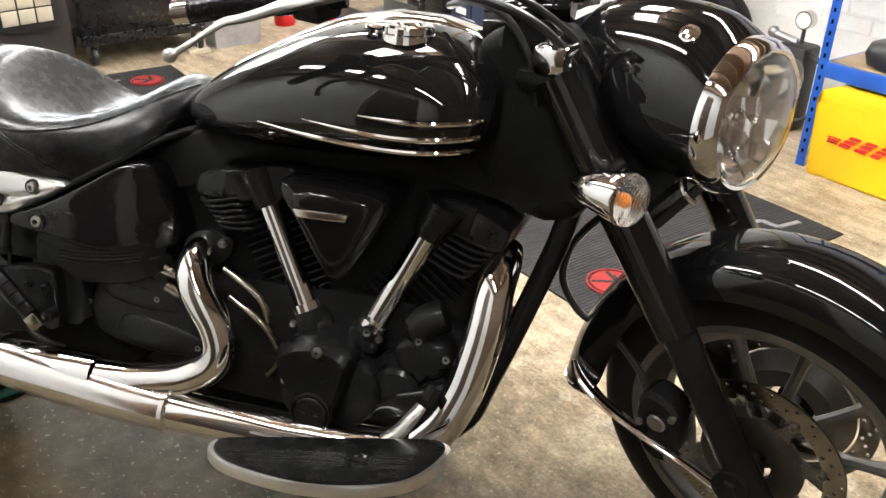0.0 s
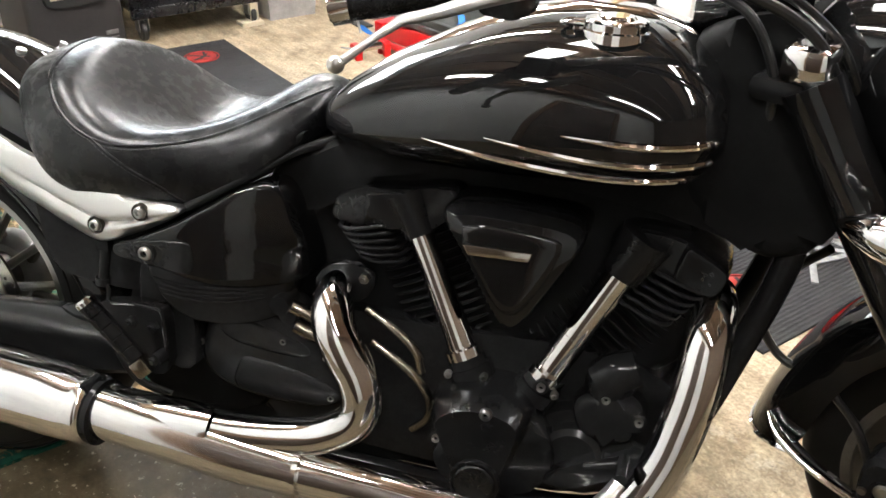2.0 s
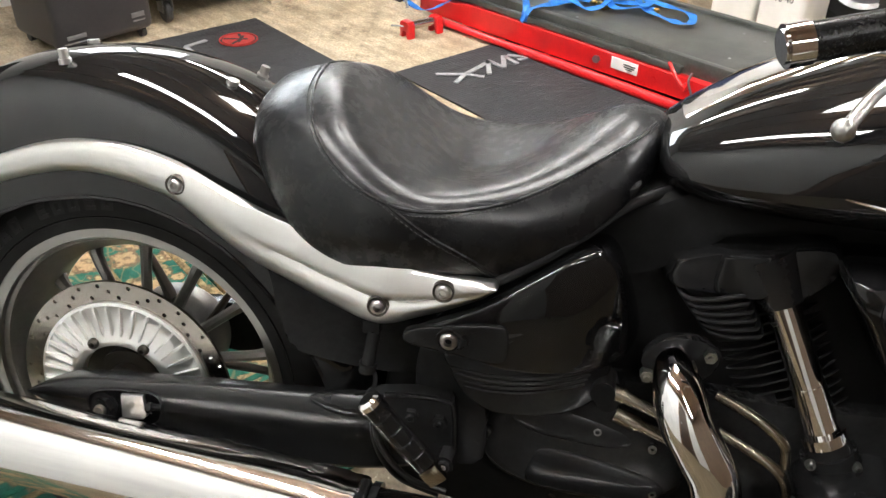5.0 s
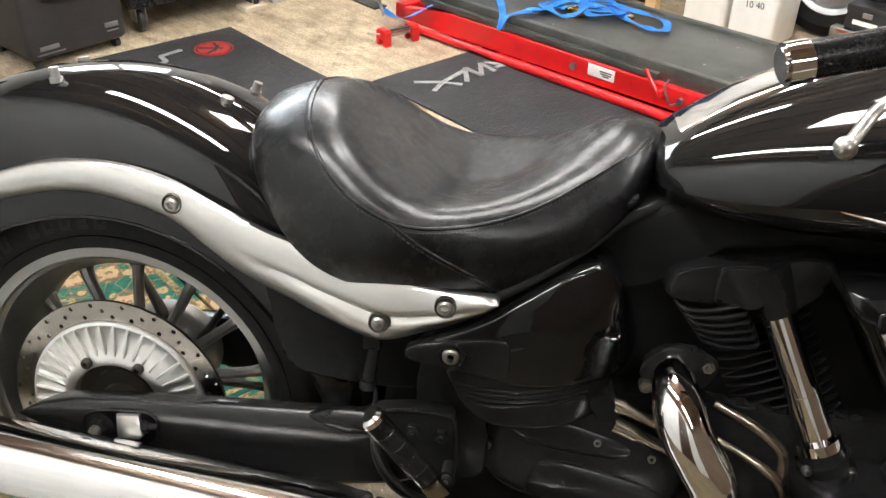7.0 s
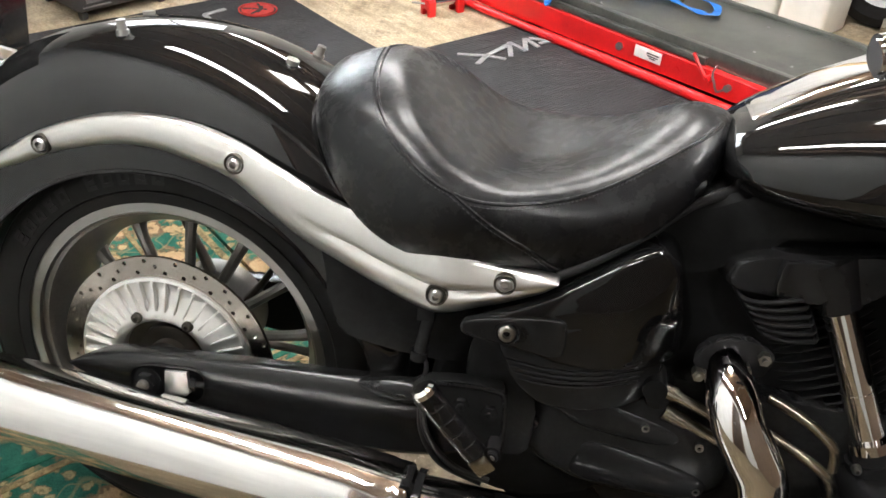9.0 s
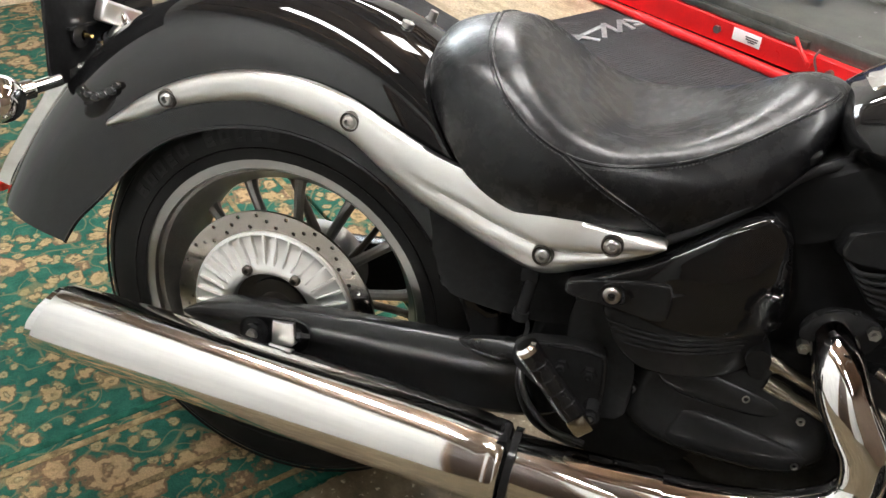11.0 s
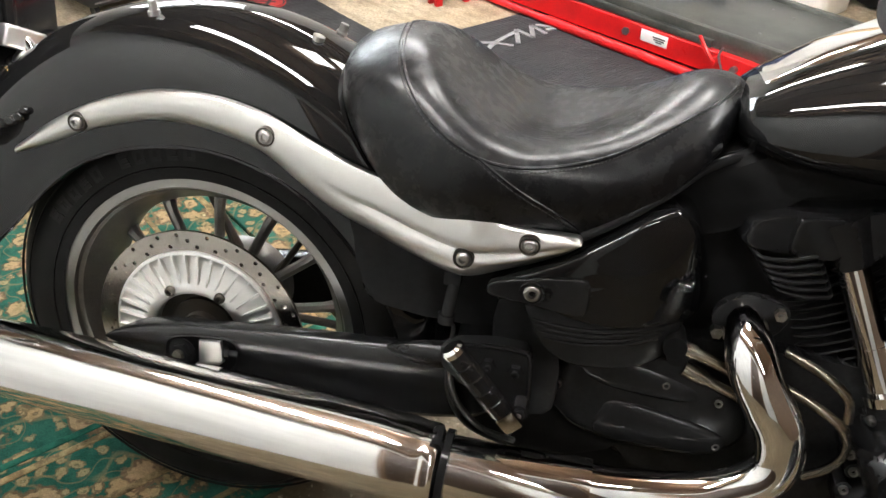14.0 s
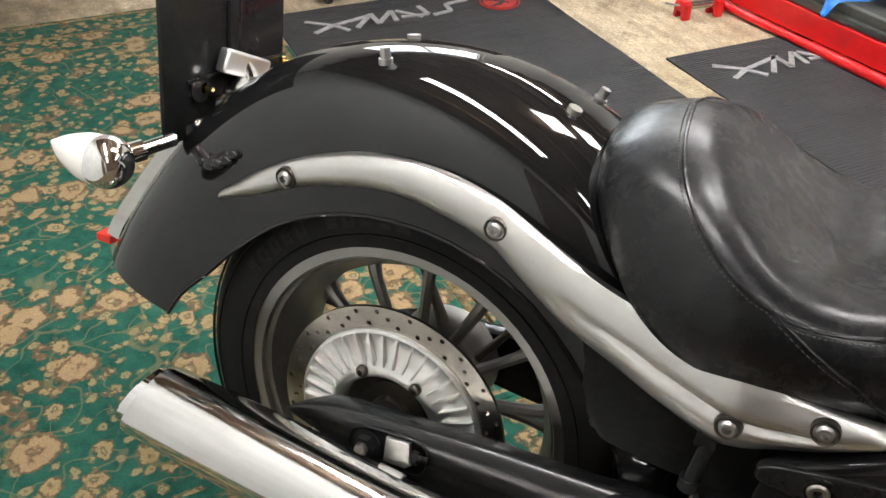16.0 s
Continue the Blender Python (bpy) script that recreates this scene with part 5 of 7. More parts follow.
swingarm = part("swingarm", arm_mesh(0.151, -1), ARM, bike, "satin black swingarm with chain adjuster slot", sharp=40)
SLOT = [(-0.017, 0.330), (-0.010, 0.347), (0.015, 0.357), (0.068, 0.363), (0.089, 0.359), (0.096, 0.345), (0.093, 0.325), (0.082, 0.313), (0.054, 0.309), (0.005, 0.304), (-0.013, 0.314)]
# flat black plate on the arm paints the slot's inner shade
slot = part("slot", plate(smooth_poly(SLOT, 4), -0.1538, -0.146, 0.001), DARKHOLE, swingarm, "black plate drawn as the adjuster slot")
part("slot_lip", tube([(x, -0.1530, z) for x, z in SLOT + SLOT[:1]], 0.0020, 8, 4), ARM, swingarm)
part("axle_nut", join(rod((0.011, -0.150, 0.332), (0.011, -0.156, 0.332), 0.0200, 28), rod((0.011, -0.155, 0.332), (0.011, -0.166, 0.332), 0.0150, 6)), SEMI, swingarm, "black axle nut")
part("axle_end", join(rod((0.011, -0.165, 0.332), (0.011, -0.173, 0.332), 0.0085, 18, 0.0075)), BOLT, swingarm, "bare axle end")
part("adjuster_block", plate([(0.039, 0.356), (0.072, 0.360), (0.076, 0.328), (0.069, 0.321), (0.038, 0.319)], -0.1600, -0.150, 0.002), CARRIER, swingarm, "bare aluminium adjuster block")
part("adjuster_bolt", join(rod((0.076, -0.156, 0.342), (0.098, -0.156, 0.344), 0.005, 12), rod((0.077, -0.156, 0.342), (0.085, -0.156, 0.3425), 0.0095, 6)), SEMI, swingarm)
part("far_arm", arm_mesh(0.150, 1), SEMI, bike, "black left arm of the swingarm", sharp=40)

# inner panel ahead of the rear wheel
part("inner_fender", plate(smooth_poly([(0.245, 0.585), (0.33, 0.56), (0.46, 0.56), (0.50, 0.50), (0.46, 0.443), (0.377, 0.439), (0.334, 0.442), (0.286, 0.450), (0.268, 0.466), (0.262, 0.51)], 3), -0.130, 0.13, 0.006), SATIN, bike, "matt black inner panel")


# seat: six guide curves from the back round one side to the nose: lower edge, bulge, seam, rim, dish and middle
SEAT_EDGE = [(0.206, 0.000, 0.738), (0.214, 0.075, 0.728), (0.238, 0.128, 0.706), (0.275, 0.160, 0.660), (0.330, 0.190, 0.622), (0.400, 0.190, 0.604), (0.470, 0.186, 0.604), (0.545, 0.178, 0.610), (0.605, 0.166, 0.638), (0.660, 0.138, 0.680), (0.700, 0.088, 0.712), (0.727, 0.000, 0.735)]
SEAT_BULGE = [(0.212, 0.000, 0.780), (0.220, 0.079, 0.772), (0.243, 0.136, 0.750), (0.284, 0.174, 0.712), (0.340, 0.206, 0.672), (0.408, 0.214, 0.652), (0.474, 0.209, 0.652), (0.547, 0.194, 0.657), (0.604, 0.169, 0.679), (0.657, 0.130, 0.715), (0.701, 0.083, 0.742), (0.729, 0.000, 0.759)]
SEAT_SEAM = [(0.292, 0.000, 0.806), (0.299, 0.070, 0.796), (0.314, 0.136, 0.775), (0.341, 0.180, 0.747), (0.388, 0.205, 0.712), (0.445, 0.209, 0.692), (0.500, 0.196, 0.697), (0.549, 0.173, 0.704), (0.601, 0.140, 0.722), (0.650, 0.103, 0.747), (0.695, 0.063, 0.769), (0.719, 0.000, 0.783)]
SEAT_RIM = [(0.328, 0.000, 0.799), (0.335, 0.060, 0.792), (0.349, 0.118, 0.774), (0.373, 0.155, 0.751), (0.410, 0.171, 0.724), (0.457, 0.168, 0.709), (0.500, 0.155, 0.711), (0.543, 0.131, 0.717), (0.590, 0.102, 0.734), (0.633, 0.070, 0.758), (0.670, 0.040, 0.780), (0.684, 0.000, 0.789)]
SEAT_DISH = [(0.365, 0.000, 0.766), (0.372, 0.050, 0.760), (0.388, 0.088, 0.744), (0.412, 0.108, 0.726), (0.440, 0.112, 0.709), (0.472, 0.102, 0.700), (0.500, 0.093, 0.702), (0.535, 0.078, 0.709), (0.574, 0.058, 0.726), (0.610, 0.040, 0.751), (0.640, 0.022, 0.772), (0.650, 0.000, 0.780)]
SEAT_MIDDLE = [(0.460, 0.000, 0.692), (0.461, 0.000, 0.692), (0.464, 0.000, 0.691), (0.470, 0.000, 0.689), (0.478, 0.000, 0.688), (0.488, 0.000, 0.687), (0.500, 0.000, 0.689), (0.520, 0.000, 0.694), (0.540, 0.000, 0.702), (0.560, 0.000, 0.714), (0.575, 0.000, 0.726), (0.582, 0.000, 0.731)]
SEAT_ROWS = list(zip(SEAT_EDGE, SEAT_BULGE, SEAT_SEAM, SEAT_RIM, SEAT_DISH, SEAT_MIDDLE))
SEAT_STEP, RIM_STEP = 8, 8


def relaxed(g, rounds):
    for _ in range(rounds):
        s = g.copy()
        s[:, 2:-1] = 0.5 * g[:, 2:-1] + 0.25 * (g[:, 1:-2] + g[:, 3:])
        s[1:-1] = 0.5 * s[1:-1] + 0.25 * (s[:-2] + s[2:])
        g = s
    return g


def seat_grid():
    flat = [sum(row, ()) for row in SEAT_ROWS]
    mirror = [tuple(-c if k % 3 == 1 else c for k, c in enumerate(row)) for row in flat]
    # continue past both ends so that the halves meet smoothly
    line = catmull([flat[1]] + mirror + [flat[-2]], SEAT_STEP)
    line = line[SEAT_STEP:-SEAT_STEP]
    half = []
    for row in line:
        prof = catmull([tuple(row[k:k + 3]) for k in range(0, 18, 3)], RIM_STEP)
        half.append(prof)
    g = np.array(half)
    soft = relaxed(g, 42)
    return soft + 0.8 * relaxed(g - soft, 42)


def seat_mesh(g):
    far = g[::-1][1:-1] * np.array((1, -1, 1))
    round_ = np.concatenate([g, far])
    under = round_[:, :1] + np.array((0, 0, -0.004))
    under[:, :, 1] *= 0.9
    full = np.concatenate([under, round_], 1)
    bm = loft([[Vector(full[i][k]) for i in range(full.shape[0])] for k in range(full.shape[1])], True, False)
    bmesh.ops.remove_doubles(bm, verts=bm.verts[:], dist=0.0008)
    return bm


SEAT = seat_grid()
seat_bm = seat_mesh(SEAT)
bmesh.ops.recalc_face_normals(seat_bm, faces=seat_bm.faces[:])
SEAT_TREE = BVHTree.FromBMesh(seat_bm)
seat = part("seat", seat_bm, LEATHER, bike, "black leather solo saddle with a raised back", sharp=70)


def on_surface(tree, x, z, lift=0.0, y0=-1.0):
    p, n, *_ = tree.ray_cast(Vector((x, y0, z)), Vector((0, 1, 0)))
    return None if p is None else p + n * lift


def seam(pts, tree, r=0.0022, lift=0.001):
    line = [on_surface(tree, p[0], p[1], lift) for p in catmull(pts, 6)]
    return [p for p in line if p is not None]


def stitches(line, off):
    """Short dashes along a seam, set off to one side."""
    bms = []
    dense = catmull([tuple(p) for p in line], 3)
    for a, b in zip(dense[::2], dense[1::2]):
        bms.append(rod(Vector(a) + Vector(off), Vector(b) + Vector(off), 0.0008, 5))
    return join(*bms)


KNEE = [tuple(q) for q in SEAT[:, 2 * RIM_STEP]]
back_line = KNEE[:5 * SEAT_STEP - 2]
down = seam([(back_line[-1][0] + 0.006, back_line[-1][2] - 0.004), (0.475, 0.662), (0.515, 0.638), (0.548, 0.612)], SEAT_TREE)
s2 = [Vector(q) for q in back_line] + down
s1 = [Vector(q) for q in KNEE[5 * SEAT_STEP - 3:-4]]
s3 = [Vector((q[0], -q[1], q[2])) for q in KNEE[:-4]]


def proud(line, lift):
    out = []
    for q in line:
        p, n, *_ = SEAT_TREE.find_nearest(q)
        out.append(p + n * lift)
    return out


for line, stitched in ((s1, True), (s2, True), (s3, False)):
    part("seam", tube([tuple(q) for q in proud(line, 0.0003)], 0.0021, 6, 1), LEATHER, seat, "raised seam")
    if stitched:
        shift = Vector((0, 0, -0.006)) if line is s1 else Vector((-0.0055, 0, -0.002))
        tagged(part("stitching", stitches(proud([q + shift for q in line], 0.0006), (0, 0, 0)), THREAD, seat, "dark stitching"), kind="stuff")
part("seat_base", plate(smooth_poly([(0.40, 0.612), (0.545, 0.620), (0.640, 0.675), (0.690, 0.720), (0.690, 0.705), (0.635, 0.655), (0.55, 0.602), (0.42, 0.600)], 3), -0.110, 0.110, 0.006), VOID, seat, "black edge of the seat pan")

# fuel tank
TX = [0.714, 0.726, 0.765, 0.825, 0.890, 0.960, 1.035, 1.110, 1.180, 1.230, 1.258]
TT = [0.765, 0.781, 0.809, 0.843, 0.872, 0.899, 0.916, 0.921, 0.912, 0.885, 0.845]
TB_ = [0.735, 0.710, 0.695, 0.689, 0.689, 0.691, 0.694, 0.698, 0.706, 0.724, 0.755]
TW = [0.072, 0.102, 0.134, 0.165, 0.191, 0.214, 0.233, 0.244, 0.243, 0.222, 0.180]


def tank_mesh():
    rings = []
    for x, top, bot, w in catmull(list(zip(TX, TT, TB_, TW)), 6):
        zm = bot + 0.40 * (top - bot)
        ring = []
        for k in range(72):
            a = 2 * math.pi * k / 72
            c, s = math.cos(a), math.sin(a)
            y = w * math.copysign(abs(c) ** 0.84, c)
            z = zm + ((top - zm) * abs(s) ** 0.86 if s > 0 else -(zm - bot) * abs(s) ** 0.95)
            ring.append(Vector((x, y, z)))
        rings.append(ring)
    return loft(rings)


tank_bm = tank_mesh()
bmesh.ops.recalc_face_normals(tank_bm, faces=tank_bm.faces[:])
TANK_TREE = BVHTree.FromBMesh(tank_bm)
tank = part("fuel_tank", tank_bm, GLOSS, bike, "gloss black teardrop fuel tank", sharp=70)
for pts in ([(0.893, 0.754), (1.0, 0.744), (1.129, 0.737), (1.240, 0.745)], [(0.979, 0.770), (1.127, 0.761), (1.243, 0.769)], [(1.073, 0.788), (1.168, 0.787), (1.246, 0.793)]):
    line = seam(pts, TANK_TREE, lift=0.0005)
    n = len(line)
    part("trim_strip", tube([tuple(p) for p in line], [0.0012 + 0.0035 * min(1, 3 * k / n) for k in range(n)], 8, 1), CHROME, tank, "slim chrome strip on the tank side")
for side in (-1, 1):
    p, n, *_ = TANK_TREE.ray_cast(Vector((1.113, side * 0.140, 1.3)), Vector((0, 0, -1)))
    seatm = Matrix.Translation(p) @ Vector((0, 0, 1)).rotation_difference((n + Vector((0, 0, 2.5))).normalized()).to_matrix().to_4x4()
    cap = part("filler_cap", revolve([(0.0, 0.017), (0.020, 0.0168), (0.0225, 0.0150), (0.024, 0.0135), (0.0345, 0.0130), (0.0375, 0.0115), (0.0385, 0.009), (0.0385, 0.001), (0.0405, -0.001), (0.0425, -0.018)], (0, 0, 0), 56, "z"), CHROME, tank, "chrome filler cap", seatm, True, 20)
    part("hinge", join(tube([(-0.038, -0.010, 0.004), (-0.060, -0.010, 0.004), (-0.066, 0.0, 0.002), (-0.060, 0.010, 0.004), (-0.038, 0.010, 0.004)], 0.0035, 10, 4), box(-0.052, -0.036, -0.007, 0.007, -0.008, 0.009, 0.003)), CHROME, cap, "", seatm)
console = [[Vector((x, w * math.copysign(abs(math.cos(a)) ** 0.7, math.cos(a)), zt + h * math.sin(a) ** 0.7)) for a in (math.pi * k / 18 for k in range(19))] + [Vector((x, -w, zt - 0.03)), Vector((x, w, zt - 0.03))] for x, w, zt, h in ((0.730, 0.046, 0.775, 0.006), (0.742, 0.056, 0.782, 0.014), (0.80, 0.064, 0.812, 0.024), (0.90, 0.066, 0.862, 0.024), (0.98, 0.062, 0.896, 0.022), (1.06, 0.055, 0.914, 0.018), (1.14, 0.062, 0.913, 0.016), (1.20, 0.055, 0.900, 0.012), (1.24, 0.04, 0.872, 0.008))]
part("tank_console", loft(console), CHROME, tank, "polished chrome console along the tank top", sharp=50)

# side cover and ribbed lower cover
def skin(poly, face, back=0.05, edge=0.010):
    """A shaped cover: an outline in x and z whose outer face lies at y = face(x, z), with rounded edges."""
    cx, cz = sum(p[0] for p in poly) / len(poly), sum(p[1] for p in poly) / len(poly)
    rings = [[Vector((x, face(x, z) + back, z)) for x, z in poly]]
    for k, sink in ((1.0, 1.0), (0.992, 0.55), (0.975, 0.22), (0.95, 0.06), (0.90, 0.0), (0.75, 0.0), (0.55, 0.0), (0.35, 0.0), (0.15, 0.0)):
        ring = []
        for x, z in poly:
            u, v = cx + (x - cx) * k, cz + (z - cz) * k
            ring.append(Vector((u, face(u, v) + edge * sink, v)))
        rings.append(ring)
    return loft(rings)


COVER_Y = [(0.43, -0.209), (0.50, -0.210), (0.56, -0.204), (0.61, -0.190), (0.65, -0.174), (0.685, -0.152), (0.705, -0.126), (0.722, -0.090)]


def cover_face(x, z):
    return along(COVER_Y, x) + 0.10 * max(0.0, z - 0.575)


side_cover = part("side_cover", skin(smooth_poly([(0.446, 0.540), (0.475, 0.557), (0.530, 0.584), (0.580, 0.614), (0.625, 0.642), (0.660, 0.652), (0.684, 0.634), (0.700, 0.592), (0.714, 0.552), (0.720, 0.522), (0.710, 0.505), (0.672, 0.498), (0.610, 0.497), (0.555, 0.506), (0.505, 0.522), (0.458, 0.529)], 5), cover_face, 0.06, 0.020), SIDEGLOSS, bike, "gloss black side cover under the seat", sharp=60)
lower_cover = part("ribbed_cover", skin(smooth_poly([(0.494, 0.520), (0.555, 0.512), (0.62, 0.504), (0.685, 0.504), (0.690, 0.490), (0.683, 0.462), (0.672, 0.446), (0.640, 0.436), (0.597, 0.4335), (0.553, 0.440), (0.528, 0.455), (0.512, 0.474), (0.502, 0.495)], 5), lambda x, z: along(COVER_Y, x) + 0.006 + 0.16 * max(0.0, 0.478 - z), 0.05, 0.008), SEMI, bike, "black ribbed gearbox cover", sharp=50)
for k in range(4):
    f = k / 3
    pts = [(0.500 + 0.019 * f, 0.503 - 0.025 * f), (0.535 + 0.012 * f, 0.4965 - 0.0225 * f), (0.575 + 0.005 * f, 0.4935 - 0.0205 * f), (0.620, 0.4945 - 0.0200 * f), (0.668 - 0.008 * f, 0.4990 - 0.0190 * f)]
    part("rib", tube([(x, along(COVER_Y, x) + 0.0052 + 0.16 * max(0.0, 0.478 - z), z) for x, z in pts], [0.0014, 0.0026, 0.0028, 0.0026, 0.0014], 8, 5), SEMI, lower_cover)
part("pad", skin(smooth_poly([(0.444, 0.538), (0.449, 0.547), (0.475, 0.555), (0.512, 0.562), (0.552, 0.565), (0.566, 0.558), (0.567, 0.520), (0.545, 0.517), (0.510, 0.5235), (0.475, 0.527), (0.449, 0.530)], 3), lambda x, z: along(COVER_Y, x) - 0.0045, 0.012, 0.004), COVER, lower_cover, "satin black pad with a bolt", sharp=50)
part("bolt_cup", revolve([(0.0105, 0.002), (0.012, -0.0025), (0.0150, -0.003), (0.0165, 0.003)], (0.500, -0.2145, 0.542), 28), COVER, lower_cover)
part("bolt", socket_bolt((0.500, -0.2145, 0.542), 0.0108, 0.006), BOLT, lower_cover)
part("dark_port", rod((0.683, -0.12, 0.472), (0.683, -0.165, 0.472), 0.015, 24), VOID, lower_cover)
part("back_plate", plate(smooth_poly([(0.455, 0.50), (0.51, 0.50), (0.54, 0.44), (0.545, 0.35), (0.50, 0.34), (0.46, 0.40)], 3), -0.165, -0.12, 0.006), SATIN, bike, "black mounting plate")

# transmission and crankcase
case = part("crankcase", plate(smooth_poly([(0.60, 0.30), (0.66, 0.245), (0.95, 0.225), (1.20, 0.235), (1.28, 0.31), (1.26, 0.41), (1.12, 0.46), (0.92, 0.455), (0.72, 0.46), (0.60, 0.44)], 4), -0.105, 0.16, 0.02, 3), CRINKLE, bike, "black engine crankcase")
trans = part("transmission_cover", pillow(smooth_poly([(0.545, 0.420), (0.60, 0.462), (0.690, 0.452), (0.745, 0.430), (0.790, 0.385), (0.80, 0.33), (0.74, 0.30), (0.60, 0.30), (0.535, 0.34)], 4), -0.08, -0.147, 0.22, 5), CRINKLE, bike, "black transmission cover", sharp=50)
part("raised_panel", pillow(smooth_poly([(0.605, 0.352), (0.628, 0.372), (0.72, 0.360), (0.775, 0.338), (0.745, 0.308), (0.61, 0.310)], 4), -0.13, -0.156, 0.8, 7), SEMI, trans, "", None, True, 50)
part("raised_panel", pillow(smooth_poly([(0.565, 0.418), (0.60, 0.436), (0.69, 0.420), (0.735, 0.400), (0.71, 0.382), (0.60, 0.390)], 4), -0.13, -0.152, 0.8, 7), SEMI, trans, "", None, True, 50)
for x, z in ((0.684, 0.408), (0.546, 0.382), (0.753, 0.394), (0.762, 0.328)):
    boss = part("boss", rod((x, -0.12, z), (x, -0.1485, z), 0.0085, 14), SEMI, trans)
    part("bolt", revolve([(0.0026, -0.148), (0.0030, -0.152), (0.0048, -0.1525), (0.0054, -0.148)], (x, 0, z), 14), BOLT, boss)

timing = part("timing_cover", loft([[Vector((1.003 + (x - 1.003) * k, y, 0.335 + (z - 0.335) * k)) for x, z in smooth_poly([(0.928, 0.362), (0.943, 0.390), (0.985, 0.405), (1.035, 0.404), (1.068, 0.382), (1.056, 0.326), (1.036, 0.268), (1.020, 0.244), (0.998, 0.236), (0.976, 0.246), (0.955, 0.30)], 4)] for k, y in ((1.0, -0.09), (1.0, -0.176), (0.965, -0.194), (0.80, -0.214))]), COVER, bike, "matt black pointed timing cover", sharp=25)
part("round_cap", join(revolve([(0.0, -0.2235), (0.027, -0.2230), (0.0295, -0.2205), (0.0300, -0.2175), (0.0315, -0.2175), (0.0325, -0.2215), (0.0350, -0.2215), (0.0362, -0.2185), (0.0362, -0.20)], (1.005, 0, 0.283), 40)), COVER, timing, "round inspection cap", None, True, 25)
part("bolt", socket_bolt((1.012, -0.2135, 0.392), 0.009, 0.007), BOLT, timing)
part("shadow_cover", plate(smooth_poly([(0.935, 0.30), (0.94, 0.245), (0.99, 0.232), (1.05, 0.24), (1.10, 0.27), (1.10, 0.33), (1.05, 0.37)], 4), -0.165, -0.09, 0.012), CRINKLE, case)
part("generator_cover", join(revolve([(0.0, -0.152), (0.036, -0.152), (0.044, -0.146), (0.048, -0.132), (0.062, -0.126), (0.067, -0.115), (0.068, -0.09)], (1.128, 0, 0.312), 40), plate(smooth_poly([(1.098, 0.290), (1.15, 0.325), (1.215, 0.352), (1.222, 0.33), (1.16, 0.29), (1.105, 0.272)], 3), -0.175, -0.13, 0.006)), SEMI, bike, "round black engine cover")
part("lug", plate(smooth_poly([(1.12, 0.39), (1.15, 0.415), (1.205, 0.415), (1.22, 0.385), (1.20, 0.345), (1.14, 0.345)], 4), -0.150, -0.09, 0.016, 3), SEMI, case, "black pump housing")
part("pump_neck", tube([(1.175, -0.11, 0.40), (1.165, -0.125, 0.435), (1.20, -0.12, 0.455)], [0.030, 0.034, 0.028], 18, 4), SEMI, case)
for x, z in ((1.062, 0.372), (0.925, 0.355), (0.935, 0.33), (0.93, 0.30), (1.165, 0.415), (1.213, 0.39), (1.075, 0.415)):
    boss = part("boss", rod((x, -0.09, z), (x, -0.152, z), 0.011, 14), CRINKLE, case)
    part("bolt", revolve([(0.0028, -0.151), (0.0032, -0.156), (0.0058, -0.157), (0.0064, -0.151)], (x, 0, z), 14), BOLT, boss)


# cylinders
def cylinder(foot, head, name, fins, cover, ywide, label):
    foot, head = Vector((foot[0], 0, foot[1])), Vector((head[0], 0, head[1]))
    d = (head - foot).normalized()
    across = Vector((d.z, 0, -d.x))
    body = part(name, rod(foot, head, 0.062, 32), CRINKLE, bike, label)
    for k in range(fins):
        p = foot + (head - foot) * ((k + 0.5) / fins)
        w, deep = 0.084, 0.094
        ring = []
        for j in range(28):
            a = 2 * math.pi * j / 28
            c, s = math.cos(a), math.sin(a)
            ring.append((w * math.copysign(abs(c) ** 0.7, c), deep * math.copysign(abs(s) ** 0.7, s)))
        rings = [[p + d * h + across * (u * q) + Vector((0, v * q, 0)) for u, v in ring] for h, q in ((-0.0016, 0.985), (0, 1.0), (0.0016, 0.985))]
        part("fin", loft(rings), CYLFIN, body)
    for poly, y0, y1, m, bev in cover:
        part("rocker_cover", pillow(smooth_poly(poly, 4), y1, y0, bev, 7), m, body, "satin black rocker cover", None, True, 45)
    return body


rear_cyl = cylinder((0.948, 0.395), (0.845, 0.602), "rear_cylinder", 17, [
    ([(0.735, 0.600), (0.735, 0.628), (0.745, 0.640), (0.790, 0.655), (0.850, 0.664), (0.910, 0.675), (0.935, 0.668), (0.938, 0.640), (0.915, 0.612), (0.880, 0.594), (0.845, 0.594), (0.790, 0.596)], -0.118, 0.12, COVER, 0.16),
    ([(0.790, 0.604), (0.792, 0.648), (0.803, 0.656), (0.850, 0.662), (0.868, 0.650), (0.866, 0.612), (0.848, 0.598), (0.808, 0.598)], -0.128, 0.02, COVER, 0.22),
    ], 0.1, "finned black rear cylinder")
front_cyl = cylinder((1.065, 0.395), (1.228, 0.590), "front_cylinder", 17, [
    ([(1.135, 0.612), (1.148, 0.646), (1.180, 0.658), (1.240, 0.648), (1.295, 0.620), (1.303, 0.605), (1.290, 0.576), (1.272, 0.568), (1.245, 0.578), (1.205, 0.596), (1.180, 0.584), (1.150, 0.594)], -0.122, 0.12, COVER, 0.16),
    ([(1.222, 0.594), (1.232, 0.640), (1.246, 0.645), (1.292, 0.620), (1.299, 0.606), (1.288, 0.580), (1.274, 0.574), (1.242, 0.583)], -0.134, 0.02, COVER, 0.22),
    ], 0.1, "finned black front cylinder")
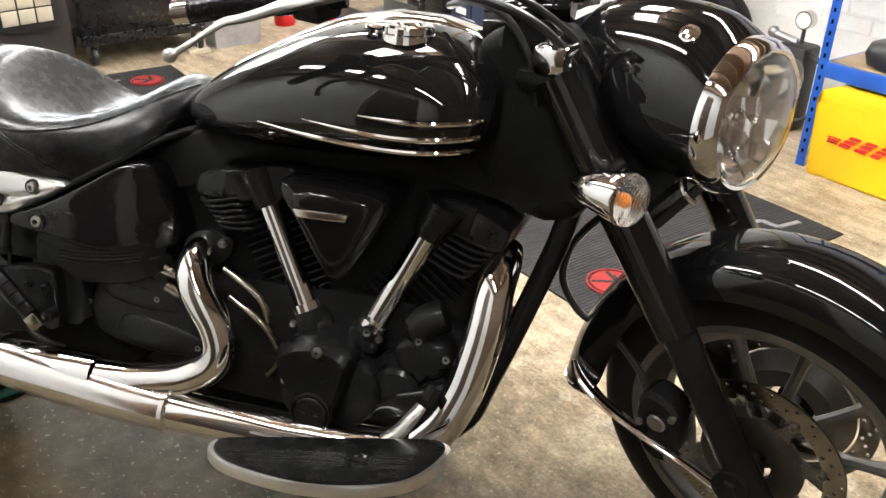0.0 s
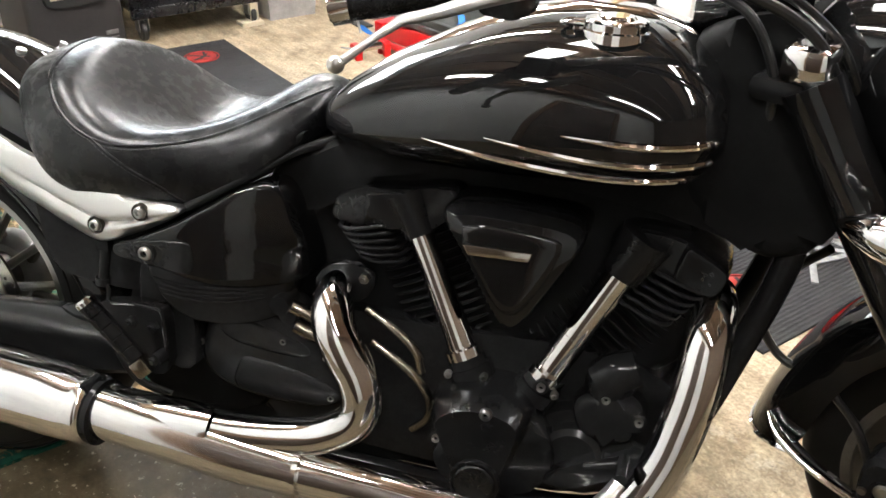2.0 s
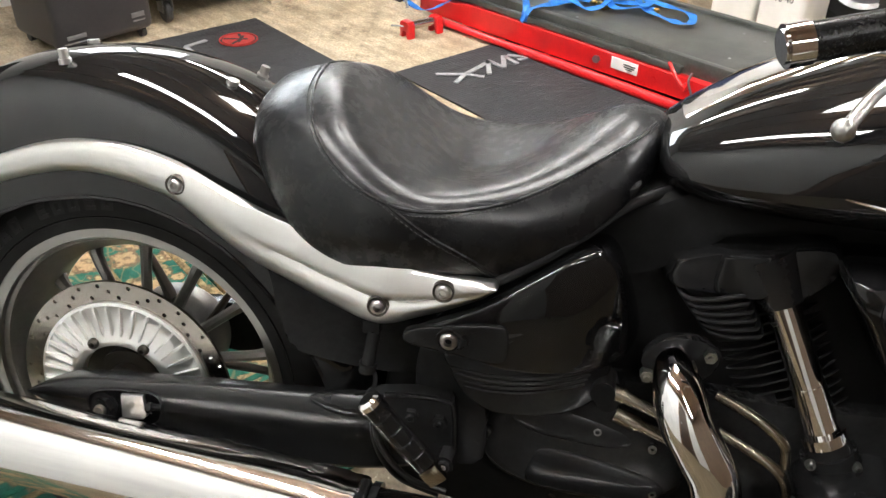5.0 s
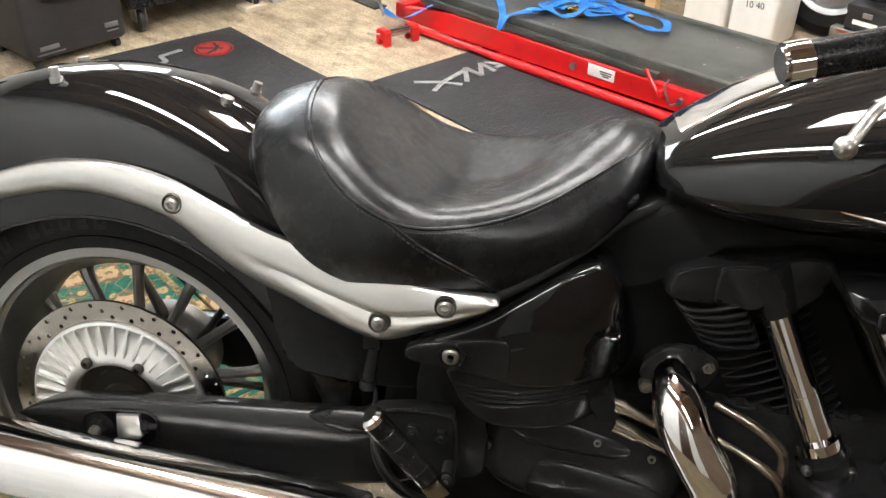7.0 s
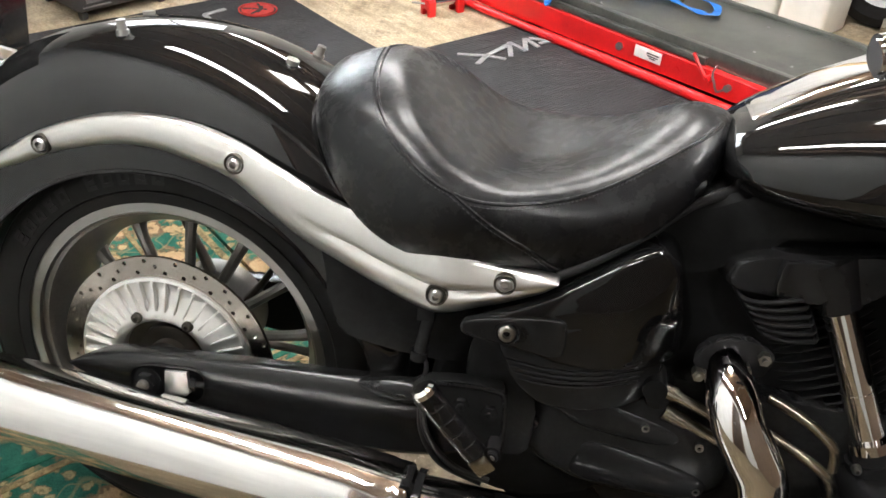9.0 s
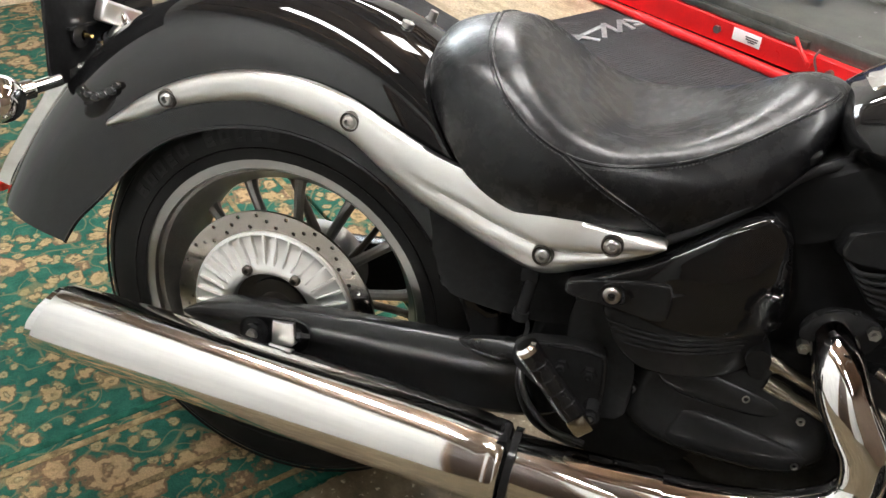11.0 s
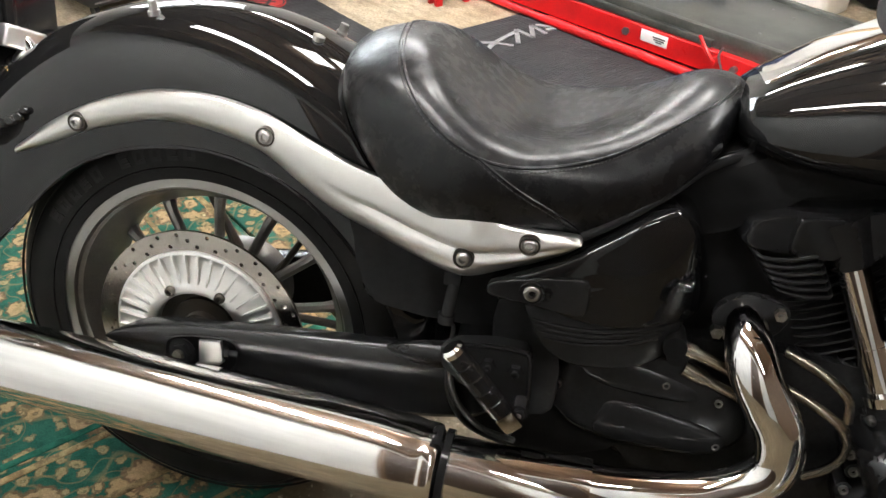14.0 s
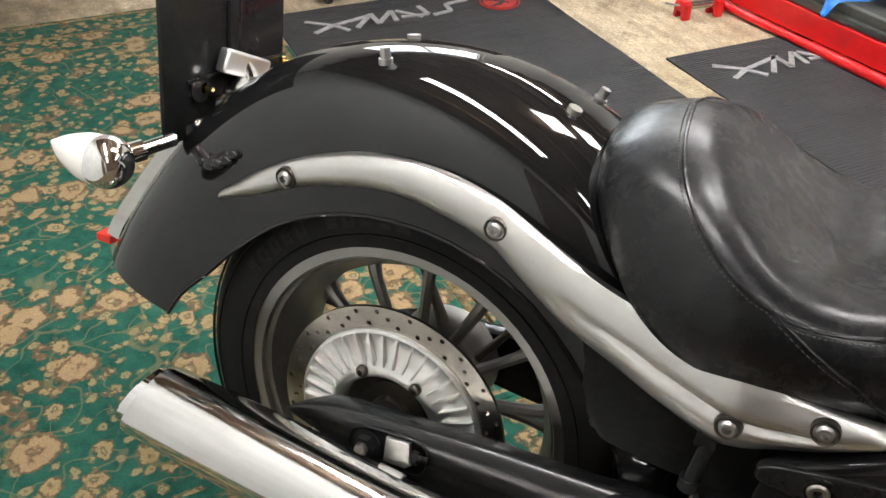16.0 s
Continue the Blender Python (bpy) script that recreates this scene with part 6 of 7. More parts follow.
# thick fins of the cylinder heads under the rocker covers
for body, n, l0, r0, l1, r1 in ((rear_cyl, 6, (0.759, 0.597), (0.830, 0.606), (0.792, 0.556), (0.856, 0.556)), (front_cyl, 6, (1.206, 0.598), (1.274, 0.584), (1.166, 0.548), (1.232, 0.530))):
    for k in range(n):
        f = k / (n - 1)
        (xa, za), (xb, zb) = [(s[0] + (e[0] - s[0]) * f, s[1] + (e[1] - s[1]) * f) for s, e in ((l0, l1), (r0, r1))]
        part("head_fin", tube([(xa - 0.004, -0.09, za), (xa, -0.122, za), (xa + 0.012, -0.131, za - 0.001), ((xa + xb) / 2, -0.133, (za + zb) / 2 - 0.002), (xb - 0.012, -0.131, zb), (xb, -0.122, zb), (xb + 0.004, -0.09, zb)], 0.0029, 8, 3), FIN, body)

for f, h, r in ((Vector((0.955, -0.116, 0.428)), Vector((0.873, -0.102, 0.600)), 0.0205), (Vector((1.078, -0.118, 0.420)), Vector((1.163, -0.121, 0.594)), 0.0215)):
    d = (f - h).normalized()
    rodp = part("pushrod_tube", join(rod(h, f, r, 24), rod(f - d * 0.075, f - d * 0.004, r * 1.03, 24, r * 1.06), rod(f - d * 0.010, f + d * 0.004, r * 1.4, 24)), CHROME, bike, "chrome pushrod tube")
    part("collar", join(rod(f + d * 0.003, f + d * 0.022, 0.027, 24, 0.030), rod(f + d * 0.018, f + d * 0.040, 0.034, 24, 0.034)), SEMI, rodp, "black collar")
    part("neck", rod(h - d * 0.058, h + d * 0.006, r * 1.75, 28, r * 1.32), COVER, rodp, "black rocker neck")
    for k in (-1, 1):
        q = f + d * 0.024 + Vector((0.026 * k, -0.012, 0.003 * k))
        part("bolt", socket_bolt((q.x, q.y - 0.012, q.z), 0.006, 0.008), BOLT, rodp)

# air cleaner between the cylinders
air = part("air_cleaner", loft([[Vector((1.03 + (x - 1.03) * k, y, 0.60 + (z - 0.60) * k)) for x, z in smooth_poly([(0.922, 0.652), (0.945, 0.668), (1.03, 0.668), (1.095, 0.662), (1.112, 0.641), (1.080, 0.575), (1.043, 0.516), (1.020, 0.506), (0.993, 0.536), (0.955, 0.60)], 4)] for k, y in ((1.0, -0.06), (1.0, -0.165), (0.97, -0.18), (0.88, -0.19), (0.5, -0.194))]), SIDEGLOSS, bike, "gloss black air cleaner cover", sharp=40)
part("inset_panel", pillow(smooth_poly([(0.955, 0.645), (1.06, 0.648), (1.085, 0.630), (1.045, 0.545), (1.015, 0.535), (0.985, 0.575)], 3), -0.185, -0.1975, 0.25, 4), SIDEGLOSS, air, "dark inset panel", None, True, 45)
part("badge", plate([(0.958, 0.625), (1.050, 0.626), (1.046, 0.613), (0.966, 0.611)], -0.203, -0.190, 0.002), WORN_CHROME, air, "plain bright badge strip")

# exhaust
PIPES = "polished chrome exhaust pipe"
header = part("rear_header_pipe", tube([(0.762, -0.100, 0.508), (0.764, -0.138, 0.505), (0.769, -0.168, 0.490), (0.780, -0.187, 0.464), (0.799, -0.193, 0.434), (0.820, -0.194, 0.400), (0.829, -0.195, 0.363), (0.821, -0.197, 0.333), (0.793, -0.200, 0.309), (0.74, -0.204, 0.288), (0.64, -0.210, 0.276), (0.52, -0.218, 0.278), (0.425, -0.226, 0.278)], [0.024, 0.027, 0.0305, 0.031, 0.031, 0.031, 0.0305, 0.030, 0.029, 0.029, 0.030, 0.033, 0.036], 32, 8), CHROME, bike, PIPES)
part("flange", plate(smooth_poly([(0.724, 0.502), (0.738, 0.528), (0.765, 0.541), (0.805, 0.536), (0.817, 0.520), (0.802, 0.490), (0.755, 0.474)], 4), -0.128, -0.110, 0.003), SEMI, header, "black exhaust flange")
for x, z in ((0.803, 0.525), (0.733, 0.488)):
    part("nut", join(rod((x, -0.122, z), (x, -0.138, z), 0.008, 6), rod((x, -0.136, z), (x, -0.144, z), 0.004, 10)), BOLT, header)
part("front_header_pipe", tube([(1.285, -0.08, 0.570), (1.287, -0.115, 0.556), (1.282, -0.148, 0.525), (1.278, -0.166, 0.474), (1.269, -0.178, 0.418), (1.251, -0.190, 0.350), (1.216, -0.202, 0.286), (1.155, -0.208, 0.243), (1.00, -0.213, 0.230), (0.87, -0.214, 0.233), (0.745, -0.214, 0.236)], [0.026, 0.029, 0.0315, 0.032, 0.032, 0.032, 0.033, 0.034, 0.034, 0.034, 0.035], 32, 8), CHROME, bike, PIPES)
part("collector", join(tube([(0.745, -0.214, 0.237), (0.66, -0.214, 0.243), (0.57, -0.217, 0.255), (0.48, -0.223, 0.268), (0.42, -0.226, 0.275)], [0.0405, 0.0440, 0.0455, 0.0450, 0.043], 28, 8), rod((0.750, -0.214, 0.2365), (0.742, -0.214, 0.2365), 0.0425, 28)), EXHAUST, bike, "chrome collector joining both pipes")
SHIELD = [(0.482, -0.2200, 0.2775), (0.490, -0.2195, 0.2773), (0.545, -0.2165, 0.2768), (0.598, -0.2135, 0.2765), (0.606, -0.2130, 0.2765)]
part("heat_shield", loft([[Vector((x, yc - q * math.cos(a), zc + q * math.sin(a))) for q, a in [(0.0372, radians(8 + 9 * k)) for k in range(12)] + [(0.0360, radians(107 - 9 * k)) for k in range(12)]] for x, yc, zc in SHIELD]), CHROME, header, "small curved chrome heat shield", sharp=40)
S0, S1 = Vector((-0.292, -0.208, 0.307)), Vector((0.412, -0.226, 0.272))


def silencer_ring(p, d, r, cut=0.0):
    side = Vector((0, 1, 0))
    up = side.cross(d).normalized() * -1
    return [p + r * (math.cos(a) * side + math.sin(a) * up) - d * (cut * math.sin(a)) for a in (2 * math.pi * k / 40 for k in range(40))]


SD = (S1 - S0).normalized()
rings = []
for s, r in ((0.018, 0.040), (0.012, 0.047), (0.004, 0.049), (0.0, 0.050), (0.0, 0.0525), (0.01, 0.054), (0.2, 0.0575), (0.45, 0.059), (0.62, 0.059), (0.668, 0.0575), (0.676, 0.0555), (0.681, 0.0560), (0.692, 0.0560), (0.698, 0.0545), (0.703, 0.047)):
    rings.append(silencer_ring(S0 + SD * s, SD, r, -0.020 * max(0, 1 - s / 0.2)))
silencer = part("silencer", loft(rings, True, True), EXHAUST, bike, "long polished chrome silencer", sharp=50)
part("tail_pipe", loft([silencer_ring(S0 + SD * s, SD, r, -0.020) for s, r in ((0.10, 0.044), (-0.016, 0.044), (-0.018, 0.0425), (-0.016, 0.041), (0.09, 0.041))], True, False), CHROME, silencer)
part("tail_core", loft([silencer_ring(S0 + SD * s, SD, 0.0412, -0.02) for s in (0.085, 0.09)]), DARKHOLE, silencer)
clampr = [silencer_ring(S0 + SD * s, SD, r) for s, r in ((0.704, 0.046), (0.705, 0.0520), (0.715, 0.0520), (0.716, 0.045))]
part("clamp", loft(clampr), SEMI, silencer, "black clamp ring")
part("clamp_bolt", join(rod((0.405, -0.215, 0.324), (0.405, -0.245, 0.320), 0.007, 10), rod((0.405, -0.242, 0.321), (0.405, -0.252, 0.319), 0.010, 6)), SATIN, silencer)
part("seam_line", rod(S0 + SD * 0.10 + Vector((0, -0.012, 0.0525)), S0 + SD * 0.62 + Vector((0, -0.012, 0.0555)), 0.0016, 6), CHROME, silencer)

# oil lines and small tubes ahead of the rear header
for a, b in (((0.680, 0.470), (0.762, 0.438)), ((0.700, 0.434), (0.785, 0.400))):
    part("oil_line", join(rod((a[0], -0.142, a[1]), (b[0], -0.138, b[1]), 0.0085, 12), rod((a[0], -0.142, a[1]), (a[0] + 0.03, -0.1405, a[1] - 0.0117), 0.0112, 12)), OILPIPE, bike, "dull metal oil line")
for pts in ([(0.815, -0.15, 0.485), (0.86, -0.165, 0.470), (0.895, -0.17, 0.445), (0.905, -0.165, 0.41)], [(0.825, -0.15, 0.435), (0.87, -0.165, 0.420), (0.902, -0.168, 0.398), (0.917, -0.155, 0.360), (0.911, -0.140, 0.322), (0.886, -0.125, 0.290)]):
    part("oil_line", tube(pts, 0.0065, 12, 6), OILPIPE, bike, "dull metal oil line")
part("oil_port", revolve([(0.0, -0.196), (0.014, -0.195), (0.019, -0.185), (0.022, -0.15)], (0.690, 0.045, 0.452), 24), SEMI, bike)

# passenger peg, folded up, and its bracket
bracket = part("peg_bracket", plate(smooth_poly([(0.392, 0.432), (0.424, 0.442), (0.459, 0.447), (0.495, 0.4465), (0.507, 0.441), (0.511, 0.403), (0.512, 0.372), (0.510, 0.341), (0.485, 0.332), (0.458, 0.352), (0.430, 0.385), (0.398, 0.398)], 4), -0.190, -0.165, 0.006), SATIN, bike, "black peg bracket")
part("bracket_rim", tube([(0.420, -0.189, 0.440), (0.459, -0.190, 0.4455), (0.495, -0.190, 0.445), (0.506, -0.190, 0.438), (0.510, -0.190, 0.403), (0.511, -0.190, 0.360)], 0.0035, 8, 5), COVER, bracket)
part("bracket_cover", loft([[Vector((x, -0.170 - w * math.cos(a) * 0.7, z + h * math.sin(a))) for a in (2 * math.pi * k / 20 for k in range(20))] for x, z, h, w in ((0.315, 0.407, 0.001, 0.003), (0.325, 0.407, 0.008, 0.012), (0.345, 0.407, 0.0145, 0.020), (0.37, 0.408, 0.018, 0.025), (0.40, 0.410, 0.0185, 0.026), (0.43, 0.412, 0.015, 0.02))]), COVER, bracket)
for x, z in ((0.455, 0.418), (0.491, 0.415)):
    part("bolt", join(rod((x, -0.188, z), (x, -0.198, z), 0.0105, 6), socket_bolt((x, -0.198, z), 0.006, 0.004)), SATIN, bracket)
P0, P1 = Vector((0.416, -0.243, 0.461)), Vector((0.484, -0.226, 0.374))
PD = (P1 - P0).normalized()
sections = []
for k in range(5):
    for s, r in ((0.0, 0.0138), (0.0012, 0.0153), (0.0205, 0.0153), (0.0217, 0.0138)):
        sections.append((P0 + PD * (0.0218 * k + s), r))
peg_bm = tube([tuple(p) for p, r in sections], [r for p, r in sections], 24, 1)
peg = part("foot_peg", peg_bm, COVER, bike, "black rubber passenger peg")
part("peg_end", join(rod(P0 - PD * 0.004, P0 + PD * 0.002, 0.0156, 28), rod(P0 - PD * 0.0075, P0 - PD * 0.004, 0.0105, 24, 0.0152)), CHROME, peg, "polished peg end")
part("peg_foot", box(-0.013, 0.013, -0.013, 0.013, -0.002, 0.026, 0.004), OILPIPE, peg, "worn metal pivot", Matrix.Translation(P1) @ PD.to_track_quat("Z", "Y").to_matrix().to_4x4())
part("pivot_bolt", join(rod((0.503, -0.188, 0.369), (0.503, -0.215, 0.369), 0.012, 20), socket_bolt((0.503, -0.215, 0.369), 0.0085, 0.006)), SATIN, peg, "black pivot bolt")
part("pivot_tip", rod((0.503, -0.214, 0.369), (0.503, -0.2225, 0.369), 0.004, 6), BOLT, peg)
part("brake_switch", join(box(0.384, 0.407, -0.172, -0.155, 0.512, 0.532, 0.003), rod((0.398, -0.165, 0.515), (0.392, -0.168, 0.468), 0.0085, 14), rod((0.392, -0.168, 0.470), (0.391, -0.168, 0.458), 0.0115, 14), tube([(0.394, -0.168, 0.462), (0.403, -0.172, 0.452), (0.399, -0.174, 0.420)], 0.0032, 8, 5)), SATIN, bike, "black brake light switch")
for pts in ([(0.401, -0.172, 0.400), (0.402, -0.165, 0.356), (0.416, -0.160, 0.318), (0.440, -0.160, 0.295), (0.490, -0.160, 0.280)], [(0.404, -0.176, 0.395), (0.408, -0.172, 0.362), (0.423, -0.170, 0.332), (0.455, -0.170, 0.304), (0.500, -0.165, 0.290)]):
    part("brake_hose", tube(pts, 0.0042, 10, 6), HOSE, bike, "thin black rear brake hose")

# footboard
board_out = smooth_poly([(0.884, -0.332), (0.889, -0.314), (0.935, -0.303), (1.011, -0.292), (1.125, -0.277), (1.225, -0.263), (1.250, -0.268), (1.259, -0.291), (1.243, -0.348), (1.211, -0.387), (1.15, -0.409), (1.075, -0.415), (1.005, -0.403), (0.933, -0.379), (0.897, -0.354)], 5)
TILTB = lambda x: 0.262 + (x - 0.888) * 0.118


def board(k, z0, z1):
    cx, cy = 1.085, -0.335
    return loft([[Vector((cx + (x - cx) * kk, cy + (y - cy) * kk, TILTB(x) + z)) for x, y in board_out] for z, kk in ((z0, k), (z0 + 0.003, k * 1.01), (z1 - 0.003, k * 1.01), (z1, k))])


footboard = part("footboard", board(1.0, -0.020, 0.0), CARRIER, bike, "half-moon aluminium footboard with rubber pad", sharp=40)
part("rubber_pad", board(0.950, -0.004, 0.005), GRIPRUB, footboard, "black rubber pad with ridges")
for k in range(3):
    for a, b in ((0.924 + 0.026 * k, 1.112 + 0.004 * k), (1.158, 1.221 - 0.004 * k)):
        ya, yb = -0.353 - 0.015 * k + (a - 0.924) * 0.10, -0.353 - 0.015 * k + (b - 0.924) * 0.10
        for off in (-0.0028, 0.0028):
            part("ridge", rod((a, ya + off, TILTB(a) + 0.0055), (b, yb + off, TILTB(b) + 0.0055), 0.0016, 8), GRIPRUB, footboard)
part("emblem", join(revolve([(0.010, 0.0), (0.014, 0.003), (0.018, 0.003), (0.020, 0.0)], (1.137, -0.347, TILTB(1.137) + 0.005), 24, "z"), rod((1.125, -0.349, TILTB(1.13) + 0.007), (1.149, -0.345, TILTB(1.14) + 0.007), 0.003, 6)), GRIPRUB, footboard, "round raised emblem")
part("board_bracket", tube([(1.18, -0.205, 0.290), (1.175, -0.225, 0.272), (1.150, -0.255, 0.258), (1.10, -0.280, 0.256)], 0.010, 12, 6), SATIN, footboard)
pedal = part("brake_pedal", tube([(1.198, -0.238, 0.345), (1.188, -0.250, 0.330), (1.170, -0.256, 0.305), (1.148, -0.262, 0.284)], [0.011, 0.013, 0.014, 0.014], 12, 6, flat=0.6), BRUSHED, bike, "bright brake pedal arm")
part("pedal_joint", join(rod((1.20, -0.19, 0.352), (1.20, -0.236, 0.348), 0.009, 14), rod((1.15, -0.200, 0.333), (1.205, -0.200, 0.352), 0.006, 10)), SATIN, pedal, "black pedal pivot")

# frame tubes
part("frame_rail", tube([(1.385, -0.03, 0.74), (1.372, -0.055, 0.62), (1.328, -0.075, 0.48), (1.278, -0.09, 0.34), (1.235, -0.10, 0.25), (1.12, -0.11, 0.20), (0.75, -0.115, 0.20)], 0.019, 16, 6), SEMI, bike, "black frame tube")
part("frame_rail", tube([(1.385, 0.03, 0.74), (1.372, 0.055, 0.62), (1.328, 0.075, 0.48), (1.278, 0.09, 0.34), (1.235, 0.10, 0.25), (1.12, 0.11, 0.20), (0.75, 0.115, 0.20)], 0.019, 16, 6), SEMI, bike, "black frame tube")
part("backbone", plate(smooth_poly([(0.62, 0.62), (0.70, 0.705), (0.95, 0.735), (1.25, 0.745), (1.38, 0.80), (1.41, 0.68), (1.36, 0.63), (1.20, 0.67), (0.95, 0.69), (0.75, 0.65), (0.66, 0.58)], 3), -0.095, 0.095, 0.02), VOID, bike, "black frame backbone")
part("gearbox", plate(smooth_poly([(0.40, 0.33), (0.42, 0.50), (0.52, 0.56), (0.66, 0.50), (0.66, 0.30), (0.55, 0.24), (0.44, 0.26)], 3), -0.125, 0.13, 0.02), VOID, bike, "black gearbox casting")
part("seat_rail", tube([(0.53, -0.178, 0.600), (0.558, -0.174, 0.614), (0.600, -0.162, 0.640), (0.645, -0.138, 0.668), (0.685, -0.105, 0.692), (0.74, -0.07, 0.710)], 0.0075, 14, 6), SATIN, bike, "black frame rail under the seat")
# black filler added to close the see-through gap between tank and fork
part("cowl", plate(smooth_poly([(1.215, 0.700), (1.205, 0.84), (1.218, 0.905), (1.29, 0.935), (1.36, 0.925), (1.41, 0.86), (1.43, 0.74), (1.40, 0.66), (1.34, 0.625), (1.27, 0.660)], 4), -0.10, 0.10, 0.03, 3), VOID, bike, "black filler round the steering head")
# filler masses that close the sight lines through the engine
part("engine_mass", plate(smooth_poly([(0.50, 0.42), (0.56, 0.56), (0.66, 0.665), (0.80, 0.715), (1.0, 0.70), (1.24, 0.66), (1.27, 0.52), (1.22, 0.42), (0.95, 0.36), (0.62, 0.36)], 3), -0.075, 0.10, 0.02), VOID, bike, "dark inner engine castings")
part("sump", plate(smooth_poly([(0.44, 0.30), (0.48, 0.225), (0.60, 0.205), (1.10, 0.208), (1.22, 0.235), (1.22, 0.30), (0.80, 0.32)], 3), -0.088, 0.15, 0.02), VOID, bike, "black oil sump")
part("side_stand", join(tube([(0.93, 0.17, 0.20), (0.90, 0.24, 0.11), (0.86, 0.318, 0.066)], 0.012, 12, 4), box(0.83, 0.90, 0.30, 0.345, 0.058, 0.066, 0.002)), SATIN, bike, "black side stand")

# ---- steered front end ----
FA = Vector((HEAD_X - 0.152, 0.0, 0.302))
front = wheel(FA, 0.306, 0.066, 0.230, 10, "front_wheel", "grey cast front wheel with black tyre", STEER, 0.045, 0.0105, (-1, 1), 0.149, 0.2)
for side in (-1, 1):
    y = side * (0.067 * 0.55 + 0.045)
    if side > 0:
        part("disc_carrier", revolve([(0.040, y + 0.004), (0.055, y - 0.030), (0.085, y - 0.026), (0.100, y - 0.012), (0.112, y - 0.003), (0.112, y + 0.003), (0.040, y + 0.006)], (FA.x, 0, FA.z), 48, closed=True), CAST, front, "domed grey disc carrier", STEER)
        continue
    carrier_f = part("disc_carrier", revolve([(0.036, y - 0.010), (0.050, y - 0.011), (0.080, y - 0.006), (0.086, y - 0.003), (0.086, y + 0.003), (0.036, y + 0.003)], (FA.x, 0, FA.z), 48, closed=True), DARKCAST, front, "dark bronze disc carrier", STEER)
    for k in range(8):
        a = 2 * math.pi * (k + 0.35) / 8
        c, sn = math.cos(a), math.sin(a)
        foot = [(0.080, 0.016), (0.094, 0.009), (0.106, 0.008), (0.113, 0.010)]
        part("carrier_arm", loft([[Vector((FA.x + r * c - w * q * sn, yy, FA.z + r * sn + w * q * c)) for q, yy in ((-1, y - 0.004), (1, y - 0.004), (1, y + 0.002), (-1, y + 0.002))] for r, w in foot]), CAST, carrier_f, "", STEER)
        part("float_button", revolve([(0.0030, -0.002), (0.0036, -0.0075), (0.0064, -0.0080), (0.0078, -0.0055), (0.0080, 0.003)], (FA.x + 0.1135 * c, y, FA.z + 0.1135 * sn), 18), BOLT, carrier_f, "steel float button", STEER)
front_fender = part("front_fender", fender_shell((FA.x, 0, FA.z), [(8, 0.315, 0.350, 0.075), (30, 0.298, 0.354, 0.083), (60, 0.292, 0.357, 0.086), (90, 0.290, 0.358, 0.087), (120, 0.293, 0.358, 0.086), (140, 0.288, 0.360, 0.085), (160, 0.280, 0.364, 0.084), (174, 0.284, 0.374, 0.083), (184, 0.300, 0.386, 0.082)], 0.085), GLOSS, bike, "gloss black front fender", STEER)
lip = []
for k in range(25):
    b = math.pi * k / 24
    rr = 0.300 + 0.086 * math.sin(b) ** 0.8
    lip.append((FA.x + rr * math.cos(radians(184)), -0.082 * math.copysign(abs(math.cos(b)) ** 0.72, math.cos(b)), FA.z + rr * math.sin(radians(184))))
part("chrome_lip", tube(lip, 0.0045, 8, 1), CHROME, front_fender, "chrome edge of the fender tail", STEER)
part("fender_stay", tube([(1.413, -0.079, 0.342), (1.440, -0.092, 0.320), (1.497, -0.106, 0.298), (1.597, -0.122, 0.284), (1.668, -0.132, 0.279), (1.742, -0.142, 0.268)], [0.006, 0.0145, 0.0125, 0.011, 0.011, 0.013], 14, 8, flat=0.5), CHROME, front_fender, "curved chrome fender stay", STEER)
part("stay_eye", join(rod((FA.x - 0.012, -0.128, 0.262), (FA.x - 0.012, -0.152, 0.262), 0.015, 20), socket_bolt((FA.x - 0.012, -0.152, 0.262), 0.009, 0.007)), CHROME, front_fender, "", STEER)
